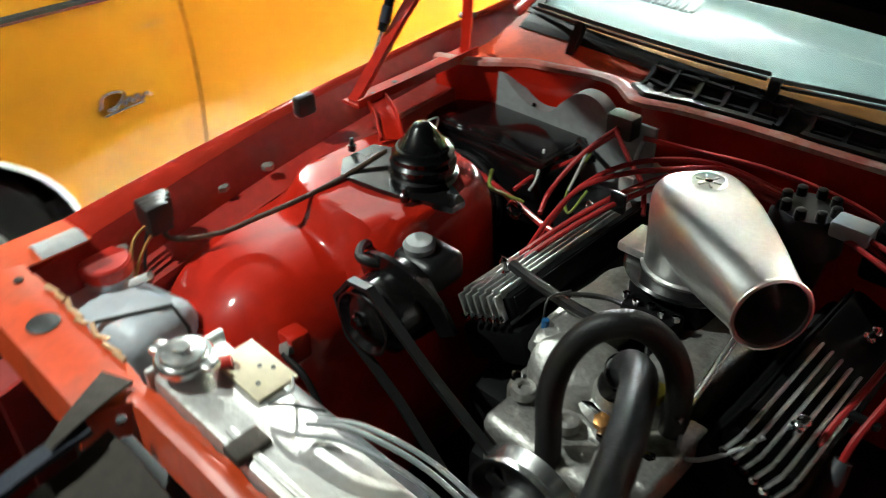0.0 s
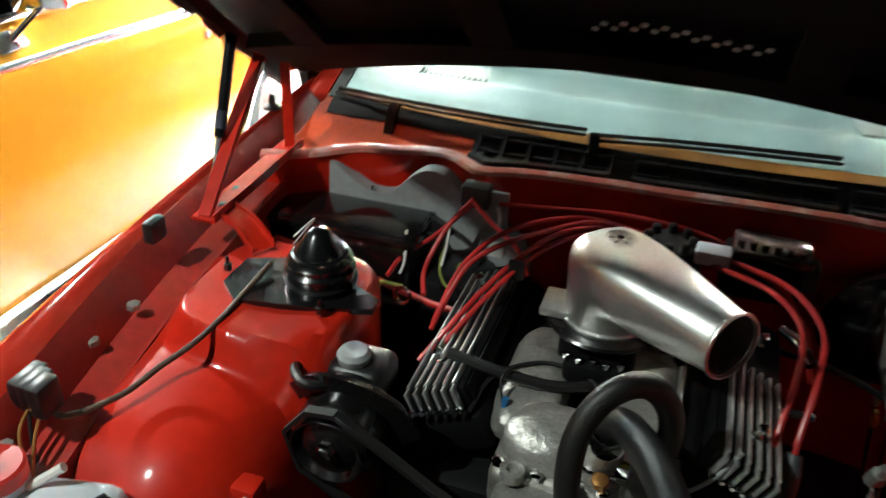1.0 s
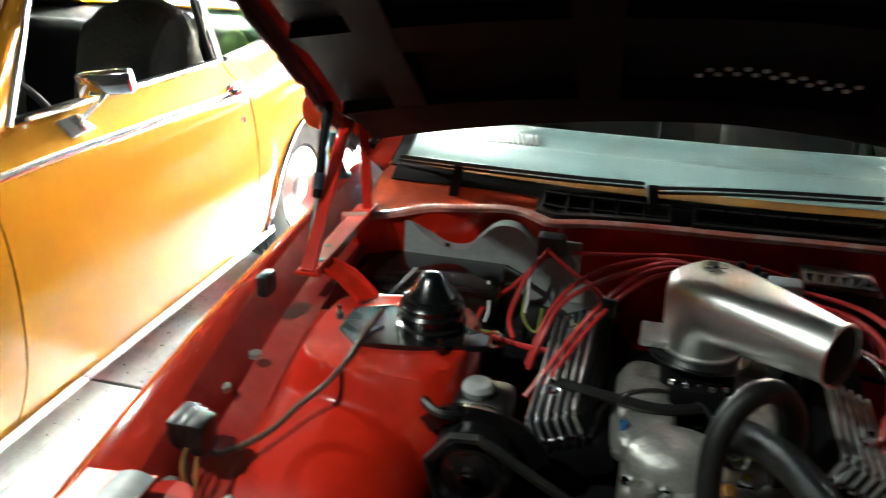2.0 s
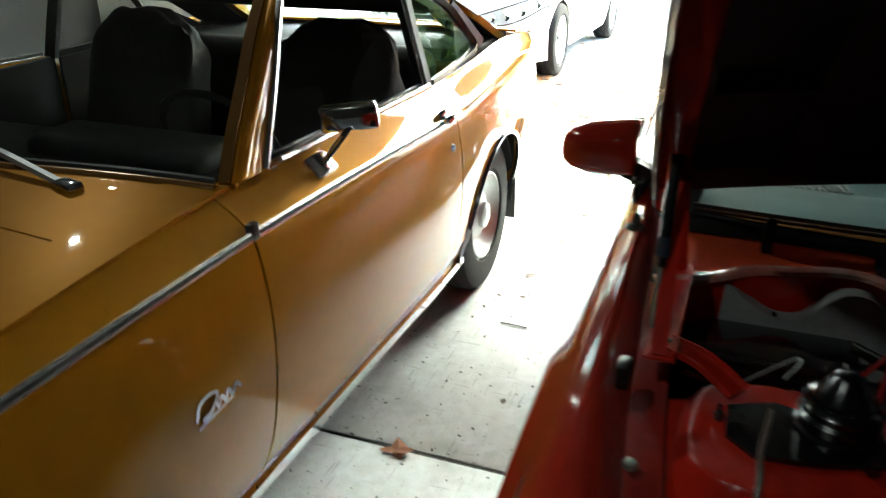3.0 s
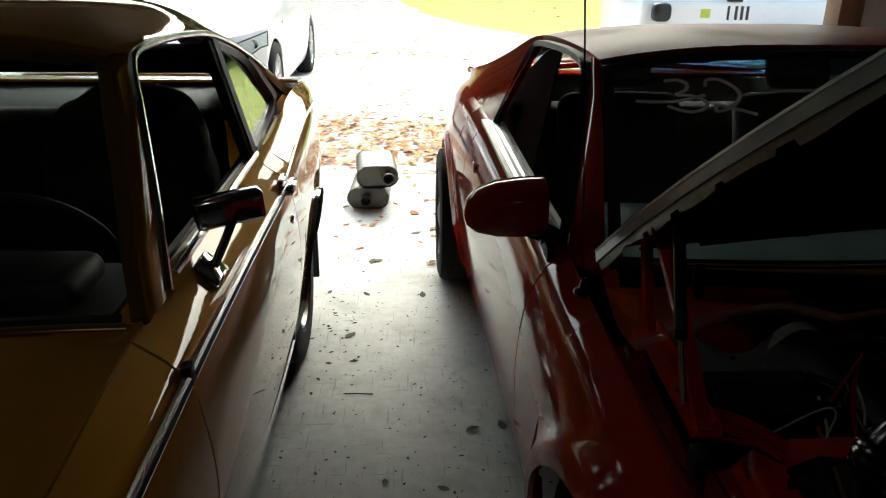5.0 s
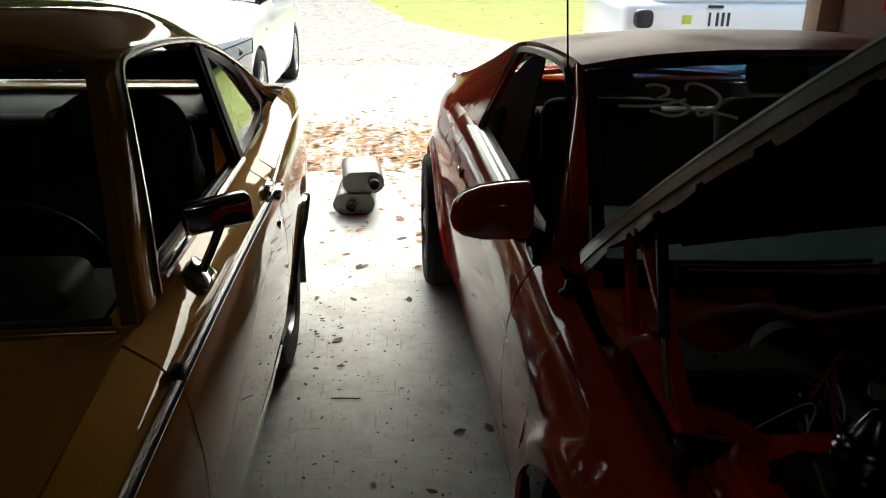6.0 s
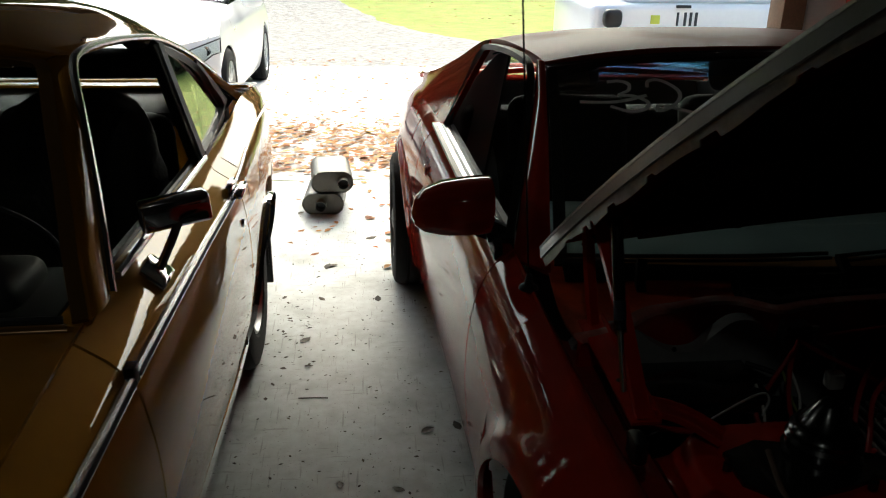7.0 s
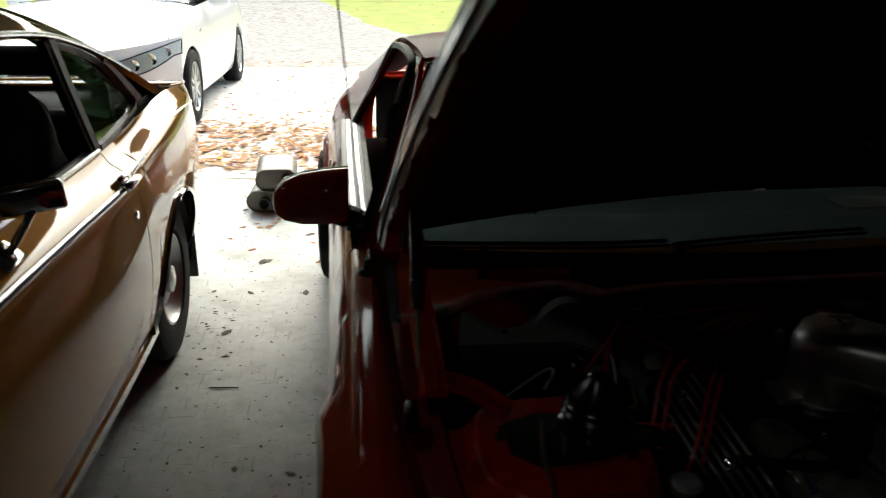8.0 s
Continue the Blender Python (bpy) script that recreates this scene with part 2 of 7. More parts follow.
def circle(r, n=10):
    return [(r * math.cos(2 * math.pi * i / n), r * math.sin(2 * math.pi * i / n)) for i in range(n)]


def rect(a, b):
    return [(-a / 2, -b / 2), (a / 2, -b / 2), (a / 2, b / 2), (-a / 2, b / 2)]


def tube(pts, r, n=10, smooth=6, bm=None, scale=None):
    return sweep(bm or bmesh.new(), pts, circle(r, n), smooth, scale=scale)


def lathe(profile, m=None, n=28, bm=None):
    """Turns (r, z) pairs about z."""
    bm = bm or bmesh.new()
    rings = []
    for r, z in profile:
        if r < 1e-5:
            rings.append([bm.verts.new((0, 0, z))])
        else:
            rings.append([bm.verts.new((r * math.cos(2 * math.pi * i / n), r * math.sin(2 * math.pi * i / n), z)) for i in range(n)])
    for a, b in zip(rings, rings[1:]):
        for i in range(n):
            j = (i + 1) % n
            if len(a) == 1 and len(b) == 1:
                continue
            if len(a) == 1:
                bm.faces.new((a[0], b[j], b[i]))
            elif len(b) == 1:
                bm.faces.new((a[i], a[j], b[0]))
            else:
                bm.faces.new((a[i], a[j], b[j], b[i]))
    if m is not None:
        bmesh.ops.transform(bm, matrix=m, verts=[v for r in rings for v in r])
    return bm


def surface(f, us, vs, thick=0.0, drop=None, bm=None, nudge=None):
    """A sheet f(u, v) over two lists of stations. drop(u, v): faces to leave out. thick: metres against the normal."""
    bm = bm or bmesh.new()
    g = [[bm.verts.new(f(u, v)) for v in vs] for u in us]
    for i in range(len(us) - 1):
        for j in range(len(vs) - 1):
            if drop and drop((us[i] + us[i + 1]) / 2, (vs[j] + vs[j + 1]) / 2):
                continue
            bm.faces.new((g[i][j], g[i + 1][j], g[i + 1][j + 1], g[i][j + 1]))
    loose = [v for v in bm.verts if not v.link_faces]
    bmesh.ops.delete(bm, geom=loose, context="VERTS")
    if nudge:
        for v in bm.verts:
            nudge(v)
    bm.normal_update()
    if thick:
        bmesh.ops.solidify(bm, geom=bm.faces[:], thickness=thick)
        bmesh.ops.recalc_face_normals(bm, faces=bm.faces[:])
    return bm


def lin(a, b, n):
    return [a + (b - a) * i / (n - 1) for i in range(n)]


def table(rows):
    """Smooth look-up through (x, value) pairs."""
    xs, ys = [r[0] for r in rows], [r[1] for r in rows]

    def f(x):
        if x <= xs[0]:
            return ys[0]
        if x >= xs[-1]:
            return ys[-1]
        i = max(k for k in range(len(xs) - 1) if xs[k] <= x)
        t = (x - xs[i]) / (xs[i + 1] - xs[i])
        m0 = (ys[i + 1] - ys[max(i - 1, 0)]) / (xs[i + 1] - xs[max(i - 1, 0)])
        m1 = (ys[min(i + 2, len(ys) - 1)] - ys[i]) / (xs[min(i + 2, len(xs) - 1)] - xs[i])
        h = xs[i + 1] - xs[i]
        return (2 * t ** 3 - 3 * t * t + 1) * ys[i] + (t ** 3 - 2 * t * t + t) * h * m0 + (3 * t * t - 2 * t ** 3) * ys[i + 1] + (t ** 3 - t * t) * h * m1
    return f


def side_panel(y0, y1, zlo, zhi, xf, arches=(), thick=0.012, step=0.035, zn=22):
    """A body side between two seams: x = xf(y, z), cut out round each wheel arch (y, z, r)."""
    us = lin(y0, y1, max(2, int(abs(y1 - y0) / step) + 1))
    vs = lin(0, 1, zn)

    def f(y, s):
        a, b = zlo(y), zhi(y)
        z = a + (b - a) * s
        for ay, az, ar in arches:
            # rows lift over the arch so that the opening has a clean lip
            d = ar * ar - (y - ay) ** 2
            if d > 0:
                lip = az + math.sqrt(d)
                if lip > a:
                    z = lip + (b - lip) * s
        return Vector((xf(y, z), y, z))
    extra = []
    for ay, az, ar in arches:
        extra += [ay + ar * math.cos(k * math.pi / 28) * 0.9995 for k in range(29)]
        extra += [ay - ar * 1.0005, ay + ar * 1.0005]
    lo, hi = min(y0, y1), max(y0, y1)
    us = sorted(set([round(u, 4) for u in us] + [round(e, 4) for e in extra if lo < e < hi]))
    return surface(f, us, vs, thick)


def wheel(parent, c, r, width, side, m_rim, rim_r, spokes=0, name="wheel"):
    """A wheel lying across x. side: +1 faces +x, -1 faces -x."""
    rot = Matrix.Translation(c) @ Matrix.Rotation(radians(90) * side, 4, "Y")
    w = width / 2
    tyre = lathe([(rim_r, -w * 0.9), (r * 0.86, -w), (r * 0.95, -w * 0.92), (r, -w * 0.7)] + [(r - d, w * k) for a in (-0.42, 0.0, 0.42) for k, d in ((a - 0.07, 0.0), (a - 0.05, 0.008), (a + 0.05, 0.008), (a + 0.07, 0.0))] + [(r, w * 0.7), (r * 0.95, w * 0.92), (r * 0.86, w), (rim_r + 0.012, w * 0.97), (rim_r, w * 0.86)], rot, 48)
    wh = part(name, tyre, M_TYRE, parent, "black tyre on its wheel")
    rimb = lathe([(rim_r * 0.99, w * 0.90), (rim_r * 0.94, w * 0.93), (rim_r * 0.88, w * 0.7), (rim_r * 0.62, w * 0.42), (rim_r * 0.5, w * 0.62), (rim_r * 0.3, w * 0.72), (rim_r * 0.28, w * 0.9), (rim_r * 0.15, w * 0.98), (0, w * 1.0)], rot, 40)
    part("rim", rimb, m_rim, wh, "round metal rim")
    for k in range(spokes):
        s = new_box((-0.018, rim_r * 0.2, w * 0.60), (0.018, rim_r * 0.93, w * 0.86), 0.006, rot @ Matrix.Rotation(2 * math.pi * k / spokes, 4, "Z"))
        part("spoke", s, m_rim, wh)
    return wh


# ---- ground and garage ----
def concrete(name, base, dirt):
    m = mat(name, base, 0.55, 0, 0, 0.17, 2.6, bump=0.06, bscale=45, dirt=dirt, dirt_color=(0.30, 0.30, 0.29), dirt_scale=3.2)
    # fine dark specks, pores and faint dragged scratches
    n, l = m.node_tree.nodes, m.node_tree.links
    p = n["Principled BSDF"]
    src = p.inputs["Base Color"].links[0].from_socket
    tc = n.new("ShaderNodeTexCoord")
    for scale, stretch, lo, hi, dark in ((34.0, (1, 1, 1), 0.66, 0.72, 0.60), (120.0, (1, 1, 1), 0.62, 0.70, 0.35), (9.0, (9, 0.6, 1), 0.62, 0.68, 0.34), (7.0, (0.7, 8, 1), 0.64, 0.69, 0.30), (4.5, (1, 1, 1), 0.50, 0.75, 0.30)):
        mp = n.new("ShaderNodeMapping")
        mp.inputs["Scale"].default_value = stretch
        l.new(tc.outputs["Object"], mp.inputs["Vector"])
        nz = n.new("ShaderNodeTexNoise")
        nz.inputs["Scale"].default_value, nz.inputs["Detail"].default_value = scale, 6
        l.new(mp.outputs[0], nz.inputs["Vector"])
        mr = n.new("ShaderNodeMapRange")
        mr.inputs["From Min"].default_value, mr.inputs["From Max"].default_value = lo, hi
        mr.inputs["To Max"].default_value = dark
        l.new(nz.outputs[0], mr.inputs["Value"])
        mix = n.new("ShaderNodeMix")
        mix.data_type = "RGBA"
        l.new(mr.outputs[0], mix.inputs[0])
        l.new(src, mix.inputs[6])
        mix.inputs[7].default_value = (0.07, 0.07, 0.068, 1)
        src = mix.outputs[2]
    l.new(src, p.inputs["Base Color"])
    return m


M_FLOOR = concrete("garage_concrete", (0.50, 0.55, 0.56), 0.4)
M_FLOOR.node_tree.nodes["Principled BSDF"].inputs["Specular IOR Level"].default_value = 0.35
M_APRON = concrete("weathered_driveway_concrete", (0.62, 0.61, 0.58), 0.3)
M_GRAVEL = mat("grey_gravel", (0.27, 0.26, 0.24), 0.9, 0, 0, 0.75, 9, bump=0.8, bscale=50)
M_GRASS = mat("autumn_grass", (0.25, 0.31, 0.045), 0.9, 0, 0, 0.35, 2.5, bump=0.8, bscale=60, dirt=0.5, dirt_color=(0.28, 0.22, 0.06), dirt_scale=1.2)


def gz(y):
    """Height of the ground: level indoors, falling away outside, then level."""
    return 0.0 if y < 3.5 else -0.043 * min(y - 3.5, 14)


def ground_sheet(x0, x1, ys, lift, nx=2):
    bm = bmesh.new()
    return surface(lambda x, y: Vector((x, y, gz(y) + lift)), lin(x0, x1, nx), ys, 0, bm=bm)


floor = part("floor", new_box((-4.4, -4.2, -0.12), (4.4, -0.122, 0.0), 0.003), M_FLOOR, None, "grey stained concrete garage floor", kind="structure")
tagged(floor, category="floor")
slab = part("slab", new_box((-4.4, -0.106, -0.12), (4.4, 3.50, 0.0), 0.003), M_FLOOR, floor)
joint = part("joint", new_box((-4.4, -0.13, -0.10), (4.4, -0.09, -0.004)), M_RUBBER, floor)
ground = part("ground", ground_sheet(-600, 600, [3.515, 10, 17.5, 40, 100, 800], -0.03), M_GRASS, None, "grass lawn with fallen leaves", kind="structure")
tagged(ground, category="ground")
apron = part("pavement", ground_sheet(-5.5, 6.0, [3.515, 6, 9.6], 0.0), M_APRON, None, "pale concrete apron outside the garage", kind="structure")
tagged(apron, category="pavement")


bm = bmesh.new()
ROAD_X = table([(8.9, 2.2), (11.5, 2.3), (13.0, 2.45), (15.6, 1.3), (22.0, -0.3), (40.0, -4.5)])
surface(lambda u, y: Vector((-7 + u * (7 + ROAD_X(y) + 0.18 * noise.noise(Vector((y * 1.3, 0, 0)))), y, gz(y) - 0.012)), lin(0, 1, 6), [8.9 + 0.35 * i for i in range(85)], 0, bm=bm)
road = part("road", bm, M_GRAVEL, None, "grey gravel driveway", kind="structure")
tagged(road, category="driveway")

# walls with a wide opening towards the drive
WALL_Y = 3.5
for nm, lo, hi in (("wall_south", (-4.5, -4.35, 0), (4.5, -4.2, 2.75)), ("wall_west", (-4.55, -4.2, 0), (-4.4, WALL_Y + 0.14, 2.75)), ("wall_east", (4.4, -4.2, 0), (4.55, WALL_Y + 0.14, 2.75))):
    tagged(part(nm, new_box(lo, hi), M_WALL, None, "plain garage wall board with shade in its colour", smooth=False, kind="structure"), category="wall")
bm = new_box((-4.4, WALL_Y, 0), (-3.2, WALL_Y + 0.14, 2.75))
box(bm, (3.15, WALL_Y, 0), (4.4, WALL_Y + 0.14, 2.75))
box(bm, (-3.2, WALL_Y, 2.25), (3.15, WALL_Y + 0.14, 2.75))
tagged(part("wall_north", bm, M_FRONTWALL, None, "garage front wall round a wide open doorway", smooth=False, kind="structure"), category="wall")
bm = new_box((2.99, WALL_Y - 0.03, 0), (3.148, WALL_Y + 0.17, 2.25), 0.006)
box(bm, (-3.2, WALL_Y - 0.03, 0), (-3.06, WALL_Y + 0.17, 2.25), 0.006)
box(bm, (-3.06, WALL_Y - 0.03, 2.12), (2.99, WALL_Y + 0.17, 2.25), 0.006)
tagged(part("door_frame", bm, M_WOOD, None, "brown wooden garage door frame", kind="structure"), category="door frame")
ceiling = tagged(part("ceiling", new_box((-4.4, -4.2, 2.62), (4.4, WALL_Y, 2.70)), M_CEIL, None, "near-black garage ceiling board", smooth=False, kind="structure"), category="ceiling")
# bulbs in plain holders on the ceiling
for (lx, ly, lz), aim, watts in LAMPS:
    bulb = thing("ceiling_lamp", "round warm ceiling lamp under the garage ceiling", "lamp", (lx, ly, 2.6), "ceiling lamps")
    keep(part("lamp_holder", lathe([(0, 0.02), (0.07, 0.02), (0.07, -0.02), (0.03, -0.04), (0, -0.04)], pose(lx, ly, 2.6)), M_WHITEPL, None), bulb)

M_BRONZE = mat("bronze_tinted_trim", (0.26, 0.13, 0.035), 0.25, 0.35, 0, 0.1, 10)

# far woods beyond the lawn: many small leaf clumps on trunks, one mass
M_WOODS = mat("distant_autumn_foliage", (0.075, 0.10, 0.03), 0.9, 0, 0, 0.5, 0.6, dirt=0.6, dirt_color=(0.20, 0.12, 0.03), dirt_scale=0.25)
rngw = random.Random(11)
vs, fs = [], []
for k in range(12000):
    x = rngw.uniform(-75, 75)
    h = 7.8 + 2.6 * noise.noise(Vector((x * 0.11, 0.3, 0.7))) + 0.9 * noise.noise(Vector((x * 0.5, 1.3, 0.2)))
    c = Vector((x, 42 + rngw.uniform(-3, 6), -0.6 + h * rngw.random() ** 0.8))
    r = rngw.uniform(0.7, 1.7)
    b = len(vs)
    for q in range(3):
        d = Vector((rngw.gauss(0, 1), rngw.gauss(0, 1), rngw.gauss(0, 1))).normalized()
        e = d.orthogonal().normalized() * r
        g = d.cross(e)
        for u, w in ((-1, -1), (1, -0.8), (0.8, 1), (-1, 0.9)):
            vs.append(tuple(c + e * u * 0.6 + g * w * 0.5))
        fs.append((b + 4 * q, b + 4 * q + 1, b + 4 * q + 2, b + 4 * q + 3))
me = bpy.data.meshes.new("far_woods")
me.from_pydata(vs, [], fs)
me.materials.append(M_WOODS)
tagged(new("far_woods", me), "distant green and rust autumn woods beyond the lawn", "woods", kind="stuff")

# ---- gold car ----
GX = -1.13
gold = thing("car", "gold two-door coupe with chrome trim parked on the concrete floor", "car", (GX, 0, 0))
g_out = table([(0.20, -0.285), (0.26, -0.272), (0.34, -0.235), (0.45, -0.198), (0.62, -0.172), (0.78, -0.168), (0.90, -0.182), (0.955, -0.196), (0.985, -0.222), (1.01, -0.262), (1.03, -0.285)])
g_plan = table([(-2.45, -0.17), (-2.2, -0.075), (-1.8, -0.02), (-1.2, 0.0), (0.6, 0.0), (1.2, 0.0), (1.6, -0.03), (1.9, -0.085), (2.15, -0.19), (2.3, -0.32)])
g_shift = table([(-2.4, -0.05), (-1.5, 0.0), (-0.67, 0.0), (0.0, -0.032), (0.45, -0.06), (0.75, -0.060), (1.1, -0.040), (1.5, -0.015), (2.2, -0.015)])
G_TOP = table([(-2.4, 0.93), (-1.5, 1.005), (-0.6, 1.03), (0.0, 1.008), (0.5, 0.985), (0.8, 0.986), (1.1, 0.997), (1.45, 1.003), (1.8, 0.97), (2.2, 0.89)])
G_LOW = table([(-2.45, 0.36), (-2.1, 0.27), (-1.8, 0.245), (1.6, 0.245), (1.9, 0.30), (2.3, 0.42)])


def gx(y, z):
    return g_out(z - g_shift(y)) + g_plan(y)


G_ARCH = ((-1.46, 0.335, 0.375), (1.07, 0.335, 0.355))
for nm, a, b, ar in (("front_fender", -2.42, -0.682, (G_ARCH[0],)), ("door", -0.674, 0.575, ()), ("quarter_panel", 0.583, 2.28, (G_ARCH[1],))):
    keep(part(nm, side_panel(a, b, G_LOW, G_TOP, gx, ar), M_GOLD, None, "glossy gold painted panel"), gold)
# far flank, seen only as a plain mirror of the near one
for nm, a, b, ar in (("front_fender", -2.42, -0.682, (G_ARCH[0],)), ("door", -0.674, 0.575, ()), ("quarter_panel", 0.583, 2.28, (G_ARCH[1],))):
    bm = side_panel(a, b, G_LOW, G_TOP, gx, ar, step=0.08, zn=12)
    for v in bm.verts:
        v.co.x = 2 * GX - v.co.x
    bmesh.ops.reverse_faces(bm, faces=bm.faces[:])
    keep(part(nm, bm, M_GOLD, None), gold)


def g_topx(y):
    return gx(y, G_TOP(y)) + 0.004


def g_hoodz(x, y):
    """Top of fenders, hood and cowl."""
    u = (x - GX) / (g_topx(y) - GX)
    return G_TOP(y) + 0.035 * (1 - u ** 4) - 0.03 * max(0, -1.7 - y) ** 1.5


def top_sheet(y0, y1, xa, xb, zf, nx=14, ny=14, thick=0.01):
    return surface(lambda s, y: Vector((xa(y) + (xb(y) - xa(y)) * s, y, zf(xa(y) + (xb(y) - xa(y)) * s, y))), lin(0, 1, nx), lin(y0, y1, ny), -thick)


HX = -0.392
def g_base(x):
    """Foot of the windshield, bowed forward in the middle."""
    q = max(0.0, 1 - ((x - GX) / 0.855) ** 2)
    return -0.635 - 0.135 * q + min(0.05, max(0.0, abs(x - GX) - 0.855) * 0.9)



def g_upper(xa, xb, y0, nx, ny, dz=0.0):
    def f(s, t):
        x = xa + (xb - xa) * s
        y = y0 + (g_base(x) - y0) * t
        return Vector((x, y, g_hoodz(x, y) + dz))
    return surface(f, lin(0, 1, nx), lin(0, 1, ny), -0.01)


def g_fender(s, t, inn, sgn):
    def at(y):
        a, b = (inn, g_topx(y)) if sgn == 1 else (2 * GX - g_topx(y), inn)
        return a + (b - a) * s
    x = at(-0.6)
    y = -2.40 + (g_base(x) + 2.40) * t
    return Vector((at(y), y, g_hoodz(at(y), y)))


for sgn in (1, -1):
    inn = (lambda y: HX - 0.004) if sgn == 1 else (lambda y: 2 * GX - HX + 0.004)
    out = g_topx if sgn == 1 else (lambda y: 2 * GX - g_topx(y))
    keep(part("fender_top", surface(lambda s, t: g_fender(s, t, inn(0), sgn), lin(0, 1, 14), lin(0, 1, 18), -0.01), M_GOLD, None), gold)
keep(part("hood", top_sheet(-2.40, -1.006, lambda y: 2 * GX - HX, lambda y: HX, g_hoodz, 24, 20), M_GOLD, None, "gold painted hood"), gold)
keep(part("cowl", g_upper(2 * GX - HX, HX, -0.998, 24, 10, -0.002), M_GOLD, None), gold)
# deck lid and tail
keep(part("deck_lid", top_sheet(1.62, 2.28, lambda y: 2 * GX - g_topx(y), g_topx, lambda x, y: G_TOP(y) + 0.008 - 0.25 * max(0, y - 1.95) ** 1.6, 20, 12), M_GOLD, None, "gold painted deck lid"), gold)
keep(part("tail_panel", new_box((2 * GX + 0.55, 2.20, 0.40), (-0.55, 2.27, 0.92), 0.03), M_GOLD, None), gold)
keep(part("nose_panel", new_box((2 * GX + 0.36, -2.42, 0.42), (-0.36, -2.34, 0.92), 0.03), M_BLACK, None, "dark grille"), gold)

G_ROOF = table([(-0.2, 1.385), (-0.05, 1.408), (0.06, 1.404), (0.3, 1.382), (0.6, 1.342), (0.98, 1.24), (1.27, 1.13), (1.61, 0.975), (1.75, 0.945)])
G_CROWN = table([(-0.2, 0.06), (0.1, 0.085), (0.5, 0.10), (1.0, 0.095), (1.4, 0.06), (1.8, 0.03)])
G_RAIL = table([(-0.25, -0.385), (0.0, -0.408), (0.4, -0.41), (0.8, -0.405), (1.1, -0.385), (1.4, -0.35), (1.75, -0.30)])


def g_roofz(x, y):
    w = G_RAIL(y) - GX
    u = (x - GX) / w
    return G_ROOF(y) + 0.008 + G_CROWN(y) * (1 - abs(u) ** (3.2 + 4.8 * min(1.0, max(0.0, y / 0.45))))


def g_roof(s, y):
    x = 2 * GX - G_RAIL(y) + (2 * G_RAIL(y) - 2 * GX) * s
    yy = y - (0.07 * (1 - (2 * s - 1) ** 2) * max(0, (0.3 - y)) / 0.4 if y < 0.3 else 0)
    return Vector((x, yy, g_roofz(x, y)))


keep(part("roof", surface(g_roof, [0.5 - 0.5 * math.cos(math.pi * k / 44) for k in range(45)], lin(-0.12, 0.98, 26), 0.03), M_GOLD, None, "gold painted roof"), gold)
# sail panels and rear glass
for sgn in (0, 1):
    def sail(s, y, sgn=sgn):
        w = 0.22 + 0.12 * max(0, y - 1.0)
        x = G_RAIL(y) - w * (1 - s)
        p = Vector((x, y, g_roofz(x, y)))
        if sgn:
            p.x = 2 * GX - p.x
        return p
    keep(part("c_pillar", surface(sail, [math.sin(0.5 * math.pi * k / 14) for k in range(15)], lin(0.98, 1.78, 20), 0.03 if sgn == 0 else -0.03), M_GOLD, None), gold)
g_glass = keep(part("rear_window", surface(lambda s, y: Vector(((2 * GX - G_RAIL(y) + 0.22) * (1 - s) + (G_RAIL(y) - 0.22) * s, y, g_roofz(GX + (G_RAIL(y) - 0.22 - GX) * (2 * s - 1), y) - 0.008)), lin(0, 1, 16), lin(0.985, 1.70, 10), -0.005), M_GLASS, None, "sloped rear window glass"), gold)

# A pillars, window frames, windshield
WS_EDGE = [(-0.276, -0.632, 1.044), (-0.309, -0.545, 1.115), (-0.330, -0.480, 1.166), (-0.357, -0.402, 1.222), (-0.394, -0.300, 1.295), (-0.432, -0.190, 1.360), (-0.452, -0.150, 1.386), (-0.470, -0.120, 1.412)]
DRIP = [(-0.266, -0.508, 1.036), (-0.283, -0.455, 1.075), (-0.305, -0.390, 1.150), (-0.328, -0.325, 1.228), (-0.358, -0.245, 1.320), (-0.387, -0.165, 1.386), (-0.394, -0.090, 1.410), (-0.398, -0.010, 1.418)]


def pillar_at(u, t):
    """Pillar skin: u from the windshield edge to the drip rail, t upwards, bulging outwards between them."""
    k = t * (len(DRIP) - 1)
    i = min(int(k), len(DRIP) - 2)
    a = Vector(WS_EDGE[i]).lerp(Vector(WS_EDGE[i + 1]), k - i)
    b = Vector(DRIP[i]).lerp(Vector(DRIP[i + 1]), k - i)
    return a.lerp(b, u) + Vector((0.8, -0.35, 0.3)) * 0.026 * math.sin(math.pi * u ** 0.6) ** 0.8


